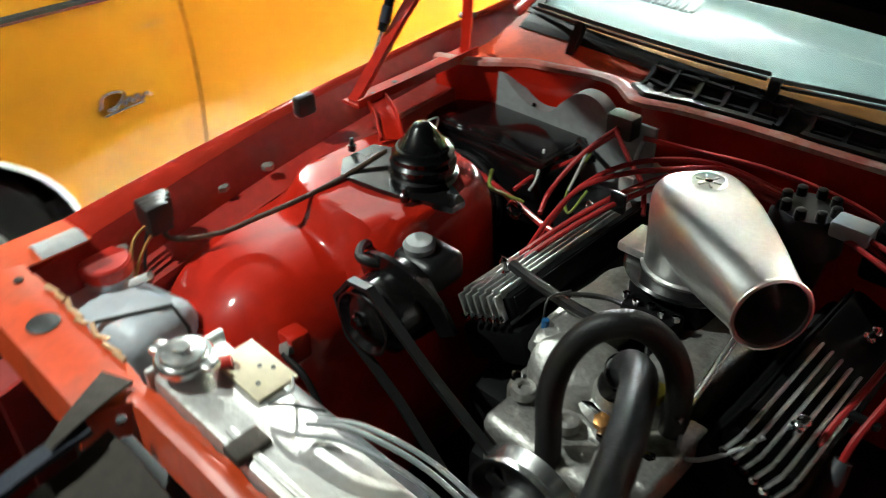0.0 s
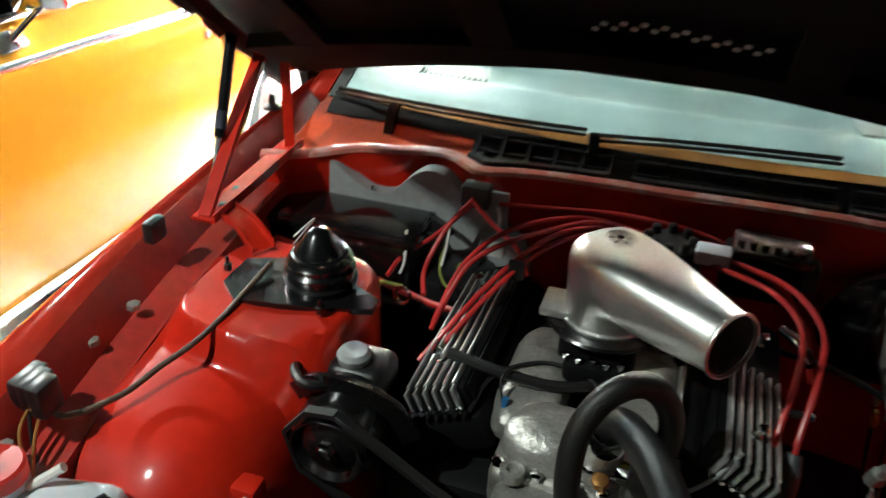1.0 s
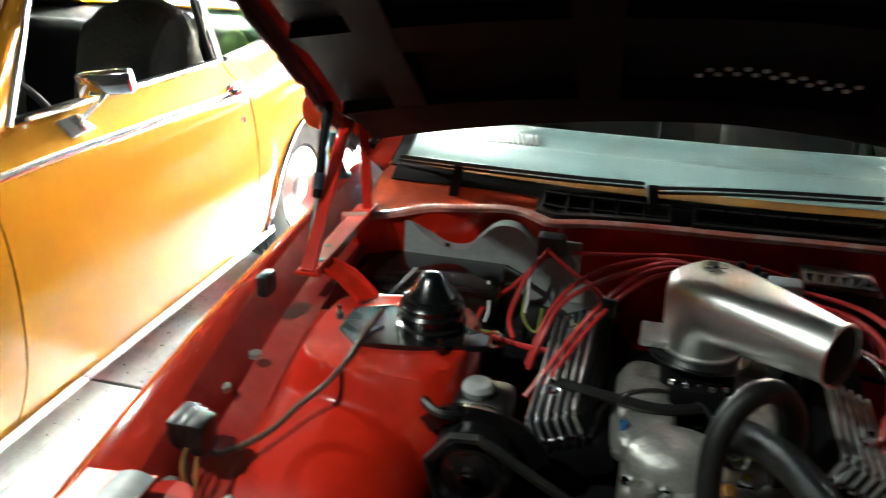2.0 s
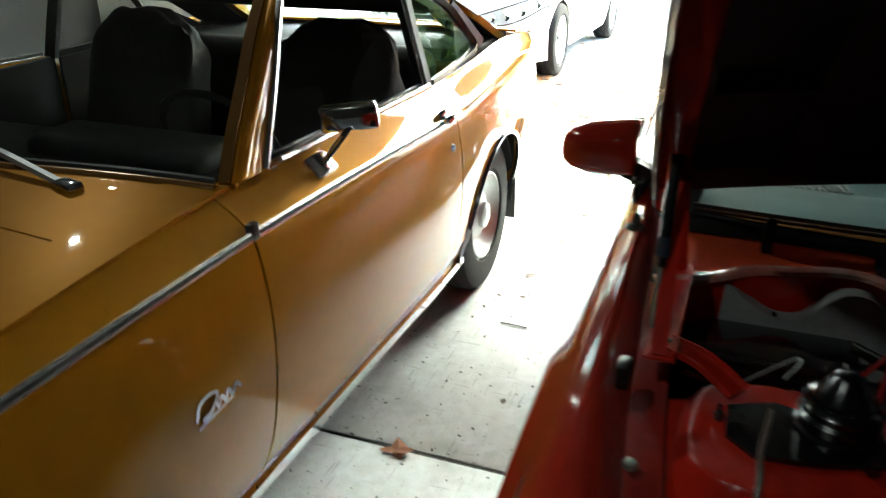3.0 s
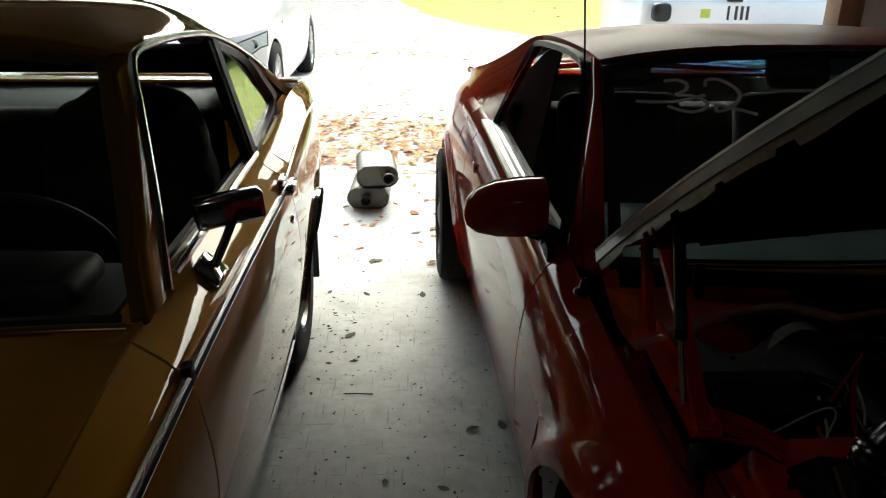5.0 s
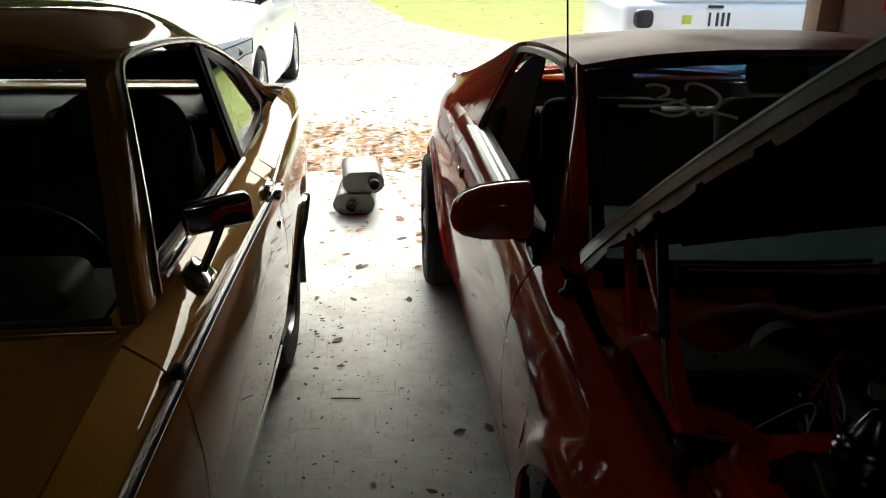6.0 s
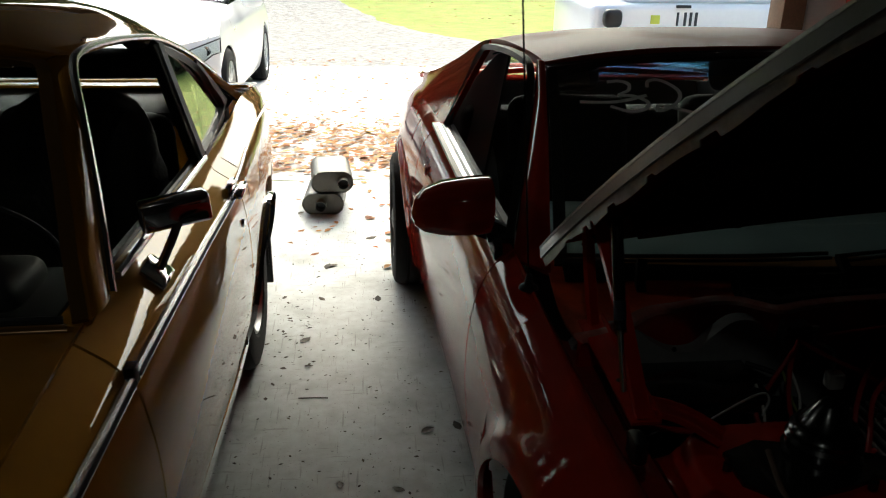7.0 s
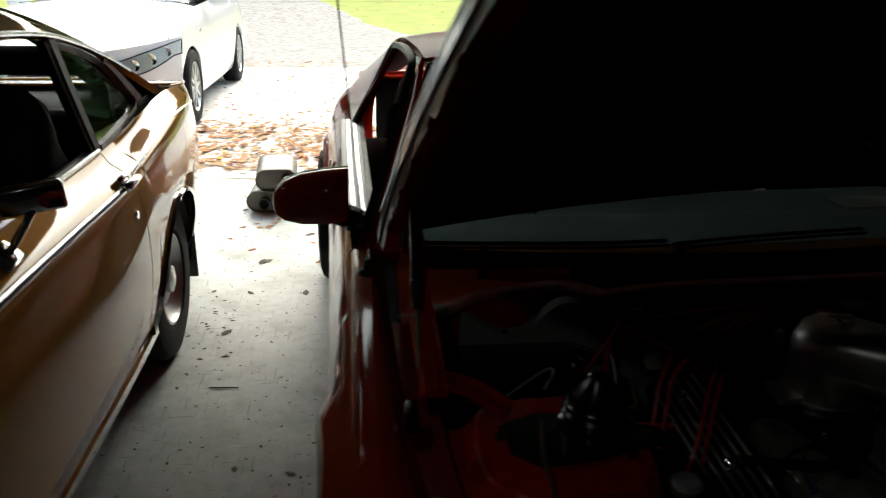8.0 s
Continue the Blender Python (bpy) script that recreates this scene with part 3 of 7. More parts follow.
for mir in (0, 1):
    def mx(p, mir=mir):
        p = Vector(p)
        return Vector((2 * GX - p.x, p.y, p.z)) if mir else p
    keep(part("a_pillar", surface(lambda u, t: mx(pillar_at(u, t)), lin(0, 1, 13), lin(0, 1, 22), 0.02 if not mir else -0.02), M_GOLD, None, "gold painted windshield pillar"), gold)
    keep(part("drip_trim", tube([mx((-0.268, -0.497, 1.035)), mx((-0.300, -0.398, 1.15)), mx((-0.326, -0.325, 1.23)), mx((-0.356, -0.245, 1.322)), mx((-0.385, -0.165, 1.388)), mx((-0.394, -0.09, 1.408)), mx((-0.397, 0.06, 1.406)), mx((-0.397, 0.30, 1.386)), mx((-0.398, 0.6, 1.345)), mx((-0.393, 0.85, 1.285)), mx((-0.38, 1.1, 1.203)), mx((-0.36, 1.3, 1.12))], 0.0085, 8, scale=lambda k: 1.35 - 0.5 * k), M_BRIGHT, None, "thin chrome drip rail"), gold)
    keep(part("windshield_trim", sweep(bmesh.new(), [mx(Vector(p) + Vector((0.002, -0.012, 0.008))) for p in WS_EDGE[:6]] + [mx((-0.448, -0.162, 1.390)), mx((-0.480, -0.150, 1.402)), mx((-0.58, -0.165, 1.416))], rect(0.026, 0.012), 4), M_BRONZE, None, "bronze-coloured windshield moulding"), gold)
    # door glass frame: the rear edge of the door window and the quarter window frame
    keep(part("b_pillar", sweep(bmesh.new(), [mx((-0.305, 0.575, 0.98)), mx((-0.36, 0.585, 1.17)), mx((-0.405, 0.60, 1.325))], rect(0.03, 0.045), 5), M_BLACK, None, "black window pillar with a chrome edge"), gold)
    keep(part("belt_trim", tube([mx((-0.275, -0.42, 1.035)), mx((-0.277, 0.0, 1.018)), mx((-0.28, 0.55, 0.995))], 0.009, 8), M_BRIGHT, None, "chrome belt strip"), gold)
    keep(part("quarter_window_frame", sweep(bmesh.new(), [mx((-0.30, 0.62, 0.985)), mx((-0.31, 0.88, 0.99)), mx((-0.325, 1.16, 1.01)), mx((-0.35, 1.10, 1.10)), mx((-0.375, 0.98, 1.20)), mx((-0.395, 0.80, 1.272)), mx((-0.405, 0.60, 1.325))], rect(0.022, 0.026), 5), M_BLACK, None, "black quarter window frame"), gold)


def g_ledge(s, y):
    wide = 0.028 + 0.022 * min(1.0, max(0.0, (-0.44 - y) / 0.05))
    return Vector((g_topx(y) - 0.002 - wide * s, y, G_TOP(y) + 0.003 * (1 - s)))


keep(part("door_ledge", surface(g_ledge, lin(0, 1, 4), lin(-0.675, 0.575, 40), -0.006), M_GOLD, None), gold)
keep(part("window_felt", sweep(bmesh.new(), [g_ledge(1.0, y) + Vector((-0.008, 0, 0.004)) for y in lin(-0.43, 0.57, 14)], rect(0.014, 0.014), 0), M_BLACK, None, "black window felt"), gold)


def wshield(s, t):
    k = 2 * s - 1
    q = 1 - k * k
    x0 = GX + 0.855 * k
    foot = Vector((x0, g_base(x0), g_hoodz(x0, g_base(x0)) - 0.002))
    head = Vector((GX + 0.675 * k, -0.135 - 0.07 * q, 1.388 + 0.042 * q))
    return foot.lerp(head, t) + Vector((0, -0.012, 0.016)) * math.sin(math.pi * min(1, max(0, t)))


def g_header(s, t):
    """Band from the top of the windshield over the edge of the roof."""
    a, b = wshield(s, 1.0) + Vector((0, -0.004, 0.004)), g_roof(s, -0.118)
    return a.lerp(b, t) + Vector((0, -0.016, 0.010)) * math.sin(math.pi * t)


keep(part("roof_header", surface(g_header, lin(0, 1, 30), lin(0, 1, 8), 0.008), M_GOLD, None, "gold painted roof edge over the windshield"), gold)
gws = keep(part("windshield", surface(wshield, lin(0, 1, 20), lin(0, 1, 8), 0.005), M_GLASS, None, "curved windshield glass"), gold)
gws.visible_shadow = False
keep(part("windshield_base_trim", tube([wshield(s, 0.0) + Vector((0, -0.010, 0.007)) for s in lin(0.012, 0.988, 25)], 0.013, 10, 0), M_BRONZE, None, "gold-tinted moulding under the windshield"), gold)
keep(part("windshield_seal", tube([wshield(s, 0.03) + Vector((0, -0.004, 0.005)) for s in lin(0.015, 0.985, 25)], 0.009, 8, 0), M_RUBBER, None, "black windshield seal"), gold)
keep(part("windshield_top_trim", tube([wshield(s, 1.0) for s in lin(0.04, 0.96, 15)], 0.012, 8, 0), M_BRONZE, None), gold)

# trim strip along the flank
pts = [(gx(y, 0.958 + g_shift(y)) + 0.004, y, 0.958 + g_shift(y)) for y in lin(-2.2, -0.69, 14)]
keep(part("side_trim", sweep(bmesh.new(), pts, [(-0.011, -0.005), (0.011, -0.005), (0.011, 0.004), (0.003, 0.007), (0, 0.004), (-0.003, 0.007), (-0.011, 0.004)], 0, up=(1, 0, 0.3)), M_BRIGHT, None, "chrome side strip"), gold)
keep(part("trim_groove", sweep(bmesh.new(), pts, [(-0.0042, 0.002), (0.0042, 0.002), (0.0042, 0.0085), (-0.0042, 0.0085)], 0, up=(1, 0, 0.3)), M_VINYLBLK, None, "dark groove along the side strip"), gold)
pts = [(gx(y, 0.958 + g_shift(y)) + 0.004, y, 0.958 + g_shift(y)) for y in lin(-0.665, 0.57, 12)]
keep(part("side_trim", sweep(bmesh.new(), pts, [(-0.011, -0.005), (0.011, -0.005), (0.011, 0.004), (0.003, 0.007), (0, 0.004), (-0.003, 0.007), (-0.011, 0.004)], 0, up=(1, 0, 0.3)), M_BRIGHT, None, "chrome side strip"), gold)
keep(part("trim_groove", sweep(bmesh.new(), pts, [(-0.0042, 0.002), (0.0042, 0.002), (0.0042, 0.0085), (-0.0042, 0.0085)], 0, up=(1, 0, 0.3)), M_VINYLBLK, None, "dark groove along the side strip"), gold)
keep(part("sill_trim", sweep(bmesh.new(), [(gx(y, 0.255) + 0.006, y, 0.25) for y in lin(-1.05, 0.80, 12)], rect(0.03, 0.016), 0, up=(1, 0, 0)), M_CHROME, None, "chrome sill strip"), gold)
for ay, az, ar in G_ARCH:
    pts = [(gx(ay + ar * math.cos(a), max(0.25, az + ar * math.sin(a))) + 0.003, ay + ar * math.cos(a), az + ar * math.sin(a)) for a in lin(radians(-12), radians(192), 26)]
    keep(part("wheel_lip_trim", sweep(bmesh.new(), pts, rect(0.016, 0.018), 0, up=(1, 0, 0)), M_CHROME, None, "chrome wheel arch lip"), gold)
    # dark inner arch
    keep(part("wheel_well", surface(lambda a, x: Vector((x, ay + (ar + 0.015) * math.cos(a), az + (ar + 0.015) * math.sin(a))), lin(-0.2, math.pi + 0.2, 18), lin(-0.75, -0.225, 4), 0.006), M_RUBBER, None), gold)
    for sx in (-0.325, 2 * GX + 0.325):
        keep(wheel(None, (sx, ay, 0.325), 0.325, 0.20, 1 if sx > GX else -1, M_STEELW, 0.19), gold)
keep(part("underbody", new_box((2 * GX + 0.42, -2.2, 0.22), (-0.42, 2.1, 0.36), 0.02), M_RUBBER, None, "dark underbody"), gold)
keep(part("mud_flap", new_box((-0.46, 1.438, 0.17), (-0.212, 1.456, 0.66), 0.006), M_RUBBER, None, "black rubber mud flap"), gold)

# chrome door handle, mirror, wiper
h = keep(part("door_handle", new_box((-0.188, 0.430, 0.898), (-0.160, 0.565, 0.918), 0.009), M_CHROME, None, "chrome door handle"), gold)
keep(part("handle_cup", new_box((-0.214, 0.445, 0.888), (-0.192, 0.560, 0.932), 0.008), M_CHROME, None), gold)
keep(part("door_lock", lathe([(0, 0.006), (0.012, 0.006), (0.014, 0), (0.014, -0.01)], pose(-0.176, 0.50, 0.80, 0, 90, 0), 14), M_CHROME, None), gold)

# interior
keep(part("dashboard", new_box((2 * GX + 0.36, -0.60, 0.80), (-0.36, -0.24, 1.0), 0.05), M_VINYLBLK, None, "black padded dashboard"), gold)
def cushion(c, r, m=None, e=0.5, rough=0.0, seed=0):
    """A soft upholstered block: a rounded box with slack folds."""
    bm = bmesh.new()

    def f(w, q):
        return math.copysign(abs(w) ** q, w)

    def p(u, v):
        d = Vector((f(math.cos(v), e) * f(math.cos(u), e), f(math.cos(v), e) * f(math.sin(u), e), f(math.sin(v), e)))
        k = 1 + rough * noise.noise(d * 2.3 + Vector((seed, 0, 0)))
        return Vector((c[0] + r[0] * d.x * k, c[1] + r[1] * d.y * k, c[2] + r[2] * d.z * k))
    surface(p, lin(-math.pi, math.pi, 33), lin(-math.pi / 2, math.pi / 2, 21), 0, bm=bm)
    bmesh.ops.remove_doubles(bm, verts=bm.verts[:], dist=0.0005)
    if m is not None:
        bmesh.ops.transform(bm, matrix=m, verts=bm.verts[:])
    return bm


for sx in (-0.70, -1.55):
    s = keep(part("front_seat", cushion((sx, 0.33, 0.51), (0.27, 0.30, 0.12), rough=0.08, seed=sx), M_BROWNCLOTH, None, "front seat under a loose brown cover"), gold)
    keep(part("seat_back", cushion((0, 0, 0.33), (0.265, 0.11, 0.345), Matrix.Translation((sx, 0.56, 0.50)) @ Matrix.Rotation(radians(-14), 4, "X"), 0.62, 0.14, sx * 3), M_BROWNCLOTH, None, "loose brown cover draped over the seat back"), s)
keep(part("package_tray", new_box((2 * GX + 0.36, 1.22, 0.93), (-0.36, 1.74, 0.985), 0.01), M_VINYLBLK, None, "black rear package tray"), gold)
keep(part("rear_header", new_box((2 * GX + 0.42, 0.90, 1.17), (-0.42, 1.06, 1.25), 0.02), M_CLOTH, None), gold)
for mir in (0, 1):
    def g_inner(s, y, mir=mir):
        x = -0.36 - 0.07 * s
        return Vector((2 * GX - x if mir else x, y, 0.36 + (G_ROOF(y) - 0.075 - 0.36) * s))
    keep(part("quarter_trim", surface(lambda s, y: g_inner(s, y), lin(0, 1, 6), lin(1.17, 1.72, 8), 0.008), M_VINYLBLK, None), gold)
    keep(part("quarter_trim", surface(lambda s, y: Vector(((2 * GX + 0.335 if mir else -0.335), y, 0.36 + 0.62 * s)), lin(0, 1, 4), lin(0.58, 1.2, 6), 0.008), M_VINYLBLK, None, "black vinyl quarter trim"), gold)
    keep(part("pillar_trim", surface(lambda s, y: g_roof(s if not mir else 1 - s, y) + Vector((0, 0, -0.045)), lin(0.84, 0.985, 6), lin(0.95, 1.68, 8), -0.006), M_CLOTH, None), gold)
keep(part("rear_seat", new_box((2 * GX + 0.5, 1.05, 0.45), (-0.50, 1.24, 1.0), 0.08, seg=3), M_VINYLBLK, None, "black vinyl rear bench"), gold)
keep(part("door_card", new_box((-0.32, -0.55, 0.35), (-0.295, 0.58, 0.985), 0.01), M_VINYLBLK, None), gold)
keep(part("door_card", new_box((2 * GX + 0.295, -0.55, 0.35), (2 * GX + 0.32, 0.58, 0.985), 0.01), M_VINYLBLK, None), gold)
keep(part("cabin_floor", new_box((2 * GX + 0.33, -0.6, 0.36), (-0.33, 1.6, 0.40), 0.0), M_CLOTH, None), gold)
keep(part("dash_pad", new_box((-1.0, -0.50, 0.96), (-0.44, -0.30, 1.045), 0.035, None, 3), M_VINYLBLK, None, "padded hood over the gauges"), gold)
keep(part("firewall", new_box((2 * GX + 0.33, -0.70, 0.40), (-0.33, -0.66, 0.99), 0.0), M_RUBBER, None), gold)
keep(part("headliner", surface(lambda s, y: g_roof(s, y) + Vector((0, 0, -0.05)), lin(0.03, 0.97, 12), lin(-0.10, 0.95, 8), -0.006), M_CLOTH, None), gold)
wheel_m = Matrix.Translation((-0.70, -0.06, 0.93)) @ Matrix.Rotation(radians(-62), 4, "X")
keep(part("steering_wheel", tube([wheel_m @ Vector((0.19 * math.cos(a), 0.19 * math.sin(a), 0)) for a in lin(0, 2 * math.pi, 33)], 0.012, 8, 0), M_VINYLBLK, None, "black thin-rimmed steering wheel"), gold)
keep(part("quarter_strip", sweep(bmesh.new(), [(gx(y, z) + 0.003, y, z) for y, z in ((0.60, 0.905), (0.75, 0.912), (0.90, 0.924), (1.05, 0.936), (1.20, 0.944), (1.40, 0.942), (1.60, 0.925), (1.85, 0.885), (2.10, 0.845), (2.24, 0.82))], rect(0.007, 0.006), 4, up=(1, 0, 0)), M_BRIGHT, None, "thin bright body line"), gold)
keep(part("pillar_edge", tube([(-0.295, 0.545, 0.985), (-0.348, 0.555, 1.17), (-0.395, 0.57, 1.33)], 0.006, 8), M_BRIGHT, None, "chrome window edge"), gold)
g_glass.visible_shadow = False

# ---- red car ----
RX = 1.42
red = thing("car", "faded red coupe with its hood raised over the engine", "car", (RX, 0, 0))
r_out = table([(0.16, 0.50), (0.24, 0.465), (0.32, 0.45), (0.42, 0.432), (0.58, 0.42), (0.70, 0.424), (0.80, 0.44), (0.87, 0.468), (0.905, 0.495), (0.93, 0.53)])
r_plan = table([(-1.9, 0.24), (-1.75, 0.13), (-1.5, 0.075), (-1.2, 0.052), (-0.75, 0.035), (-0.3, 0.030), (0.0, 0.022), (0.5, 0.005), (1.0, -0.018), (1.5, -0.04), (1.9, -0.055), (2.4, -0.02), (2.8, 0.07), (3.0, 0.18)])
R_TOP = table([(-1.9, 0.80), (-1.5, 0.855), (-1.0, 0.90), (-0.5, 0.93), (-0.1, 0.945), (0.4, 0.945), (1.0, 0.942), (1.8, 0.92), (2.4, 0.865), (2.8, 0.825), (3.0, 0.80)])
R_LOW = table([(-1.9, 0.34), (-1.5, 0.26), (-1.2, 0.22), (1.4, 0.22), (2.3, 0.26), (3.0, 0.42)])


R_ARCH = ((-0.84, 0.360, 0.420), (1.83, 0.33, 0.355))


def rx(y, z):
    x = r_out(z - (R_TOP(y) - 0.93)) + r_plan(y)
    for ay, az, ar in R_ARCH:
        d = math.hypot(y - ay, z - az) - ar
        if d < 0.16 and ay < 0:
            x -= 0.020 * math.exp(-(max(0, d - 0.035) / 0.032) ** 2)
        elif d < 0.09:
            x -= 0.016 * math.exp(-(max(0, d - 0.018) / 0.022) ** 2)
    return x


R_PANELS = (("front_fender", -1.88, -0.118, (R_ARCH[0],)), ("door", -0.110, 1.19, ()), ("quarter_panel", 1.198, 2.98, (R_ARCH[1],)))
for mir in (0, 1):
    for nm, a, b, ar in R_PANELS:
        bm = side_panel(a, b, R_LOW, R_TOP, rx, ar, thick=-0.012, step=0.035 if not mir else 0.08)
        if mir:
            for v in bm.verts:
                v.co.x = 2 * RX - v.co.x
            bmesh.ops.reverse_faces(bm, faces=bm.faces[:])
        keep(part(nm, bm, M_RED, None, "faded red painted panel"), red)


def r_topx(y):
    return rx(y, R_TOP(y)) - 0.004


R_LIP = table([(-1.6, 0.70), (-1.3, 0.655), (-0.9, 0.600), (-0.5, 0.572), (-0.3, 0.562), (-0.10, 0.56)])
for mir in (0, 1):
    def top(s, y, mir=mir):
        a, b = r_topx(y), R_LIP(y)
        x = a + (b - a) * s
        return Vector((2 * RX - x if mir else x, y, R_TOP(y) + 0.006 * math.sin(s * math.pi) - 0.006 * s))
    keep(part("fender_top", surface(top, lin(0, 1, 6), lin(-1.6, -0.12, 24), 0.008 if not mir else -0.008), M_RED, None), red)
    # inner flange that drops into the engine bay
    def drop_in(s, y, mir=mir):
        x = R_LIP(y) + 0.035 * s ** 0.7
        return Vector((2 * RX - x if mir else x, y, R_TOP(y) - 0.006 - 0.075 * s))
    keep(part("fender_flange", surface(drop_in, lin(0, 1, 5), lin(-1.6, -0.12, 20), 0.006 if not mir else -0.006), M_LEDGE, None), red)
    def shelf(s, y, mir=mir):
        x = R_LIP(y) + 0.035 + 0.06 * s
        return Vector((2 * RX - x if mir else x, y, R_TOP(y) - 0.081 - 0.012 * s))
    keep(part("fender_ledge", surface(shelf, lin(0, 1, 4), lin(-1.6, -0.40, 16), 0.006 if not mir else -0.006), M_LEDGE, None), red)
    def apron_wall(s, y, mir=mir):
        x = R_LIP(y) + 0.095 + 0.03 * s
        return Vector((2 * RX - x if mir else x, y, R_TOP(y) - 0.09 - 0.62 * s))
    keep(part("inner_fender", surface(apron_wall, lin(0, 1, 8), lin(-1.6, -0.40, 16), 0.008 if not mir else -0.008), M_LEDGE, None), red)

# roof, pillars, glass
R_RAIL = table([(0.45, 0.742), (0.8, 0.722), (1.2, 0.700), (1.5, 0.675), (1.9, 0.61), (2.3, 0.55), (2.6, 0.52)])
R_ROOF = table([(0.45, 1.278), (0.55, 1.285), (0.7, 1.286), (1.0, 1.272), (1.2, 1.252), (1.45, 1.205), (1.8, 1.085), (2.2, 0.965), (2.6, 0.875), (2.8, 0.84)])


def r_roofz(x, y):
    u = (x - RX) / (RX - R_RAIL(y))
    return R_ROOF(y) + 0.009 + 0.046 * (1 - abs(u) ** 3.0)


def r_roof(s, y):
    x = R_RAIL(y) + 2 * (RX - R_RAIL(y)) * s
    k = (1.2 - y) / 0.7
    yy = y + 0.0 * k
    return Vector((x, yy, r_roofz(x, y)))


def r_ws(s, t):
    k = 2 * s - 1
    x = RX + (0.80 - 0.11 * t) * k
    y0 = -0.19 - 0.09 * (1 - k * k)
    y1 = 0.485 - 0.0 * (1 - k * k)
    return Vector((x, y0 + (y1 - y0) * t, 0.932 + 0.343 * t + 0.048 * (1 - k * k) * t + 0.03 * math.sin(math.pi * t)))


R_OUT = [(0.548, -0.135, 0.930), (0.566, -0.08, 0.962), (0.650, 0.23, 1.132), (0.700, 0.42, 1.228), (0.716, 0.50, 1.266), (0.728, 0.56, 1.284)]
keep(part("roof", surface(r_roof, lin(0, 1, 26), lin(0.5, 1.5, 18), 0.03), M_REDDULL, None, "faded red roof"), red)
for mir in (0, 1):
    def sail(s, y, mir=mir):
        x = R_RAIL(y) + (0.14 + 0.05 * (y - 1.2)) * s
        p = Vector((x, y, r_roofz(x, y)))
        if mir:
            p.x = 2 * RX - p.x
        return p
    keep(part("sail_panel", surface(sail, lin(0, 1, 6), lin(1.2, 2.7, 22), 0.02 if not mir else -0.02), M_REDDULL, None), red)

    def sail_side(s, y, mir=mir):
        top = Vector((R_RAIL(y), y, r_roofz(R_RAIL(y), y)))
        low = Vector((r_topx(y), y, R_TOP(y)))
        p = low.lerp(top, s)
        if mir:
            p.x = 2 * RX - p.x
        return p
    keep(part("sail_panel", surface(lambda s, t: sail_side(s, 1.13 + (0.14 + 0.0 * t) * s + (2.7 - 1.13 - 0.14 * s) * t), lin(0, 1, 8), lin(0, 1, 20), 0.02 if not mir else -0.02), M_RED, None), red)

    def mxr(p, mir=mir):
        p = Vector(p)
        return Vector((2 * RX - p.x, p.y, p.z)) if mir else p
    def r_pillar(u, t, mir=mir):
        """Pillar skin from the window seal to the edge of the windshield."""
        k = t * (len(R_OUT) - 1)
        i = min(int(k), len(R_OUT) - 2)
        a = Vector(R_OUT[i]).lerp(Vector(R_OUT[i + 1]), k - i)
        b = r_ws(0.006, -0.03 + 1.06 * t) + Vector((0, 0, 0.006))
        return mxr(a.lerp(b, u) + Vector((-0.5, -0.5, 0.6)) * 0.012 * math.sin(math.pi * u))
    keep(part("a_pillar", surface(r_pillar, lin(0, 1, 8), lin(0, 1, 20), 0.016 if not mir else -0.016), M_RED, None, "faded red windshield pillar"), red)
    side_seal = keep(part("windshield_seal", sweep(bmesh.new(), [mxr(r_ws(0.020, t) + Vector((0, 0, 0.004))) for t in lin(0.0, 0.99, 14)], rect(0.030, 0.008), 0), M_RUBBER, None, "black rubber windshield seal"), red)
    keep(part("window_seal", sweep(bmesh.new(), [mxr((0.55, -0.08, 0.955)), mxr((0.635, 0.23, 1.125)), mxr((0.70, 0.50, 1.255)), mxr((0.70, 0.72, 1.277)), mxr((0.682, 1.15, 1.240)), mxr((0.665, 1.28, 1.20)), mxr((0.60, 1.24, 1.08)), mxr((0.515, 1.13, 0.945))], rect(0.022, 0.02), 5), M_RUBBER, None, "black rubber window seal"), red)
    for dx, w, m_, lab in ((0.0, 0.016, M_BLACK, "black door belt seal"), (0.016, 0.012, M_BRIGHT, "pale metal belt strip"), (0.029, 0.010, M_BLACK, ""), (0.041, 0.011, M_BRIGHT, ""), (0.053, 0.010, M_BLACK, ""), (0.068, 0.016, M_GREY, "grey window channel")):
        keep(part("belt_seal", sweep(bmesh.new(), [mxr((0.508 + dx, -0.06, 0.950 - 0.12 * dx)), mxr((0.487 + dx, 0.5, 0.952 - 0.12 * dx)), mxr((0.470 + dx, 1.15, 0.950 - 0.12 * dx))], rect(w, 0.012), 4), m_, None, lab), red)
    keep(part("door_inner", surface(lambda s, y: mxr((0.53 + 0.03 * s, y, 0.95 - 0.6 * s)), lin(0, 1, 4), lin(-0.1, 1.18, 6), 0.02), M_VINYLBLK, None), red)


rws = keep(part("windshield", surface(r_ws, lin(0, 1, 22), lin(0, 1, 10), -0.005), M_GLASS, None, "raked windshield glass with marker writing"), red)
rws.visible_shadow = False
keep(part("windshield_seal", sweep(bmesh.new(), [r_ws(s, 0.985) + Vector((0, 0, 0.004)) for s in lin(0.01, 0.99, 20)], rect(0.045, 0.012), 0), M_RUBBER, None, "black rubber seal under the roof edge"), red)
keep(part("hatch_glass", surface(lambda s, y: Vector((R_RAIL(y) + 0.16 + 2 * (RX - R_RAIL(y) - 0.16) * s, y, r_roofz(R_RAIL(y) + 0.16 + 2 * (RX - R_RAIL(y) - 0.16) * s, y) - 0.006)), lin(0, 1, 14), lin(1.51, 2.6, 12), 0.005), M_GLASS, None, "sloped hatch glass"), red)
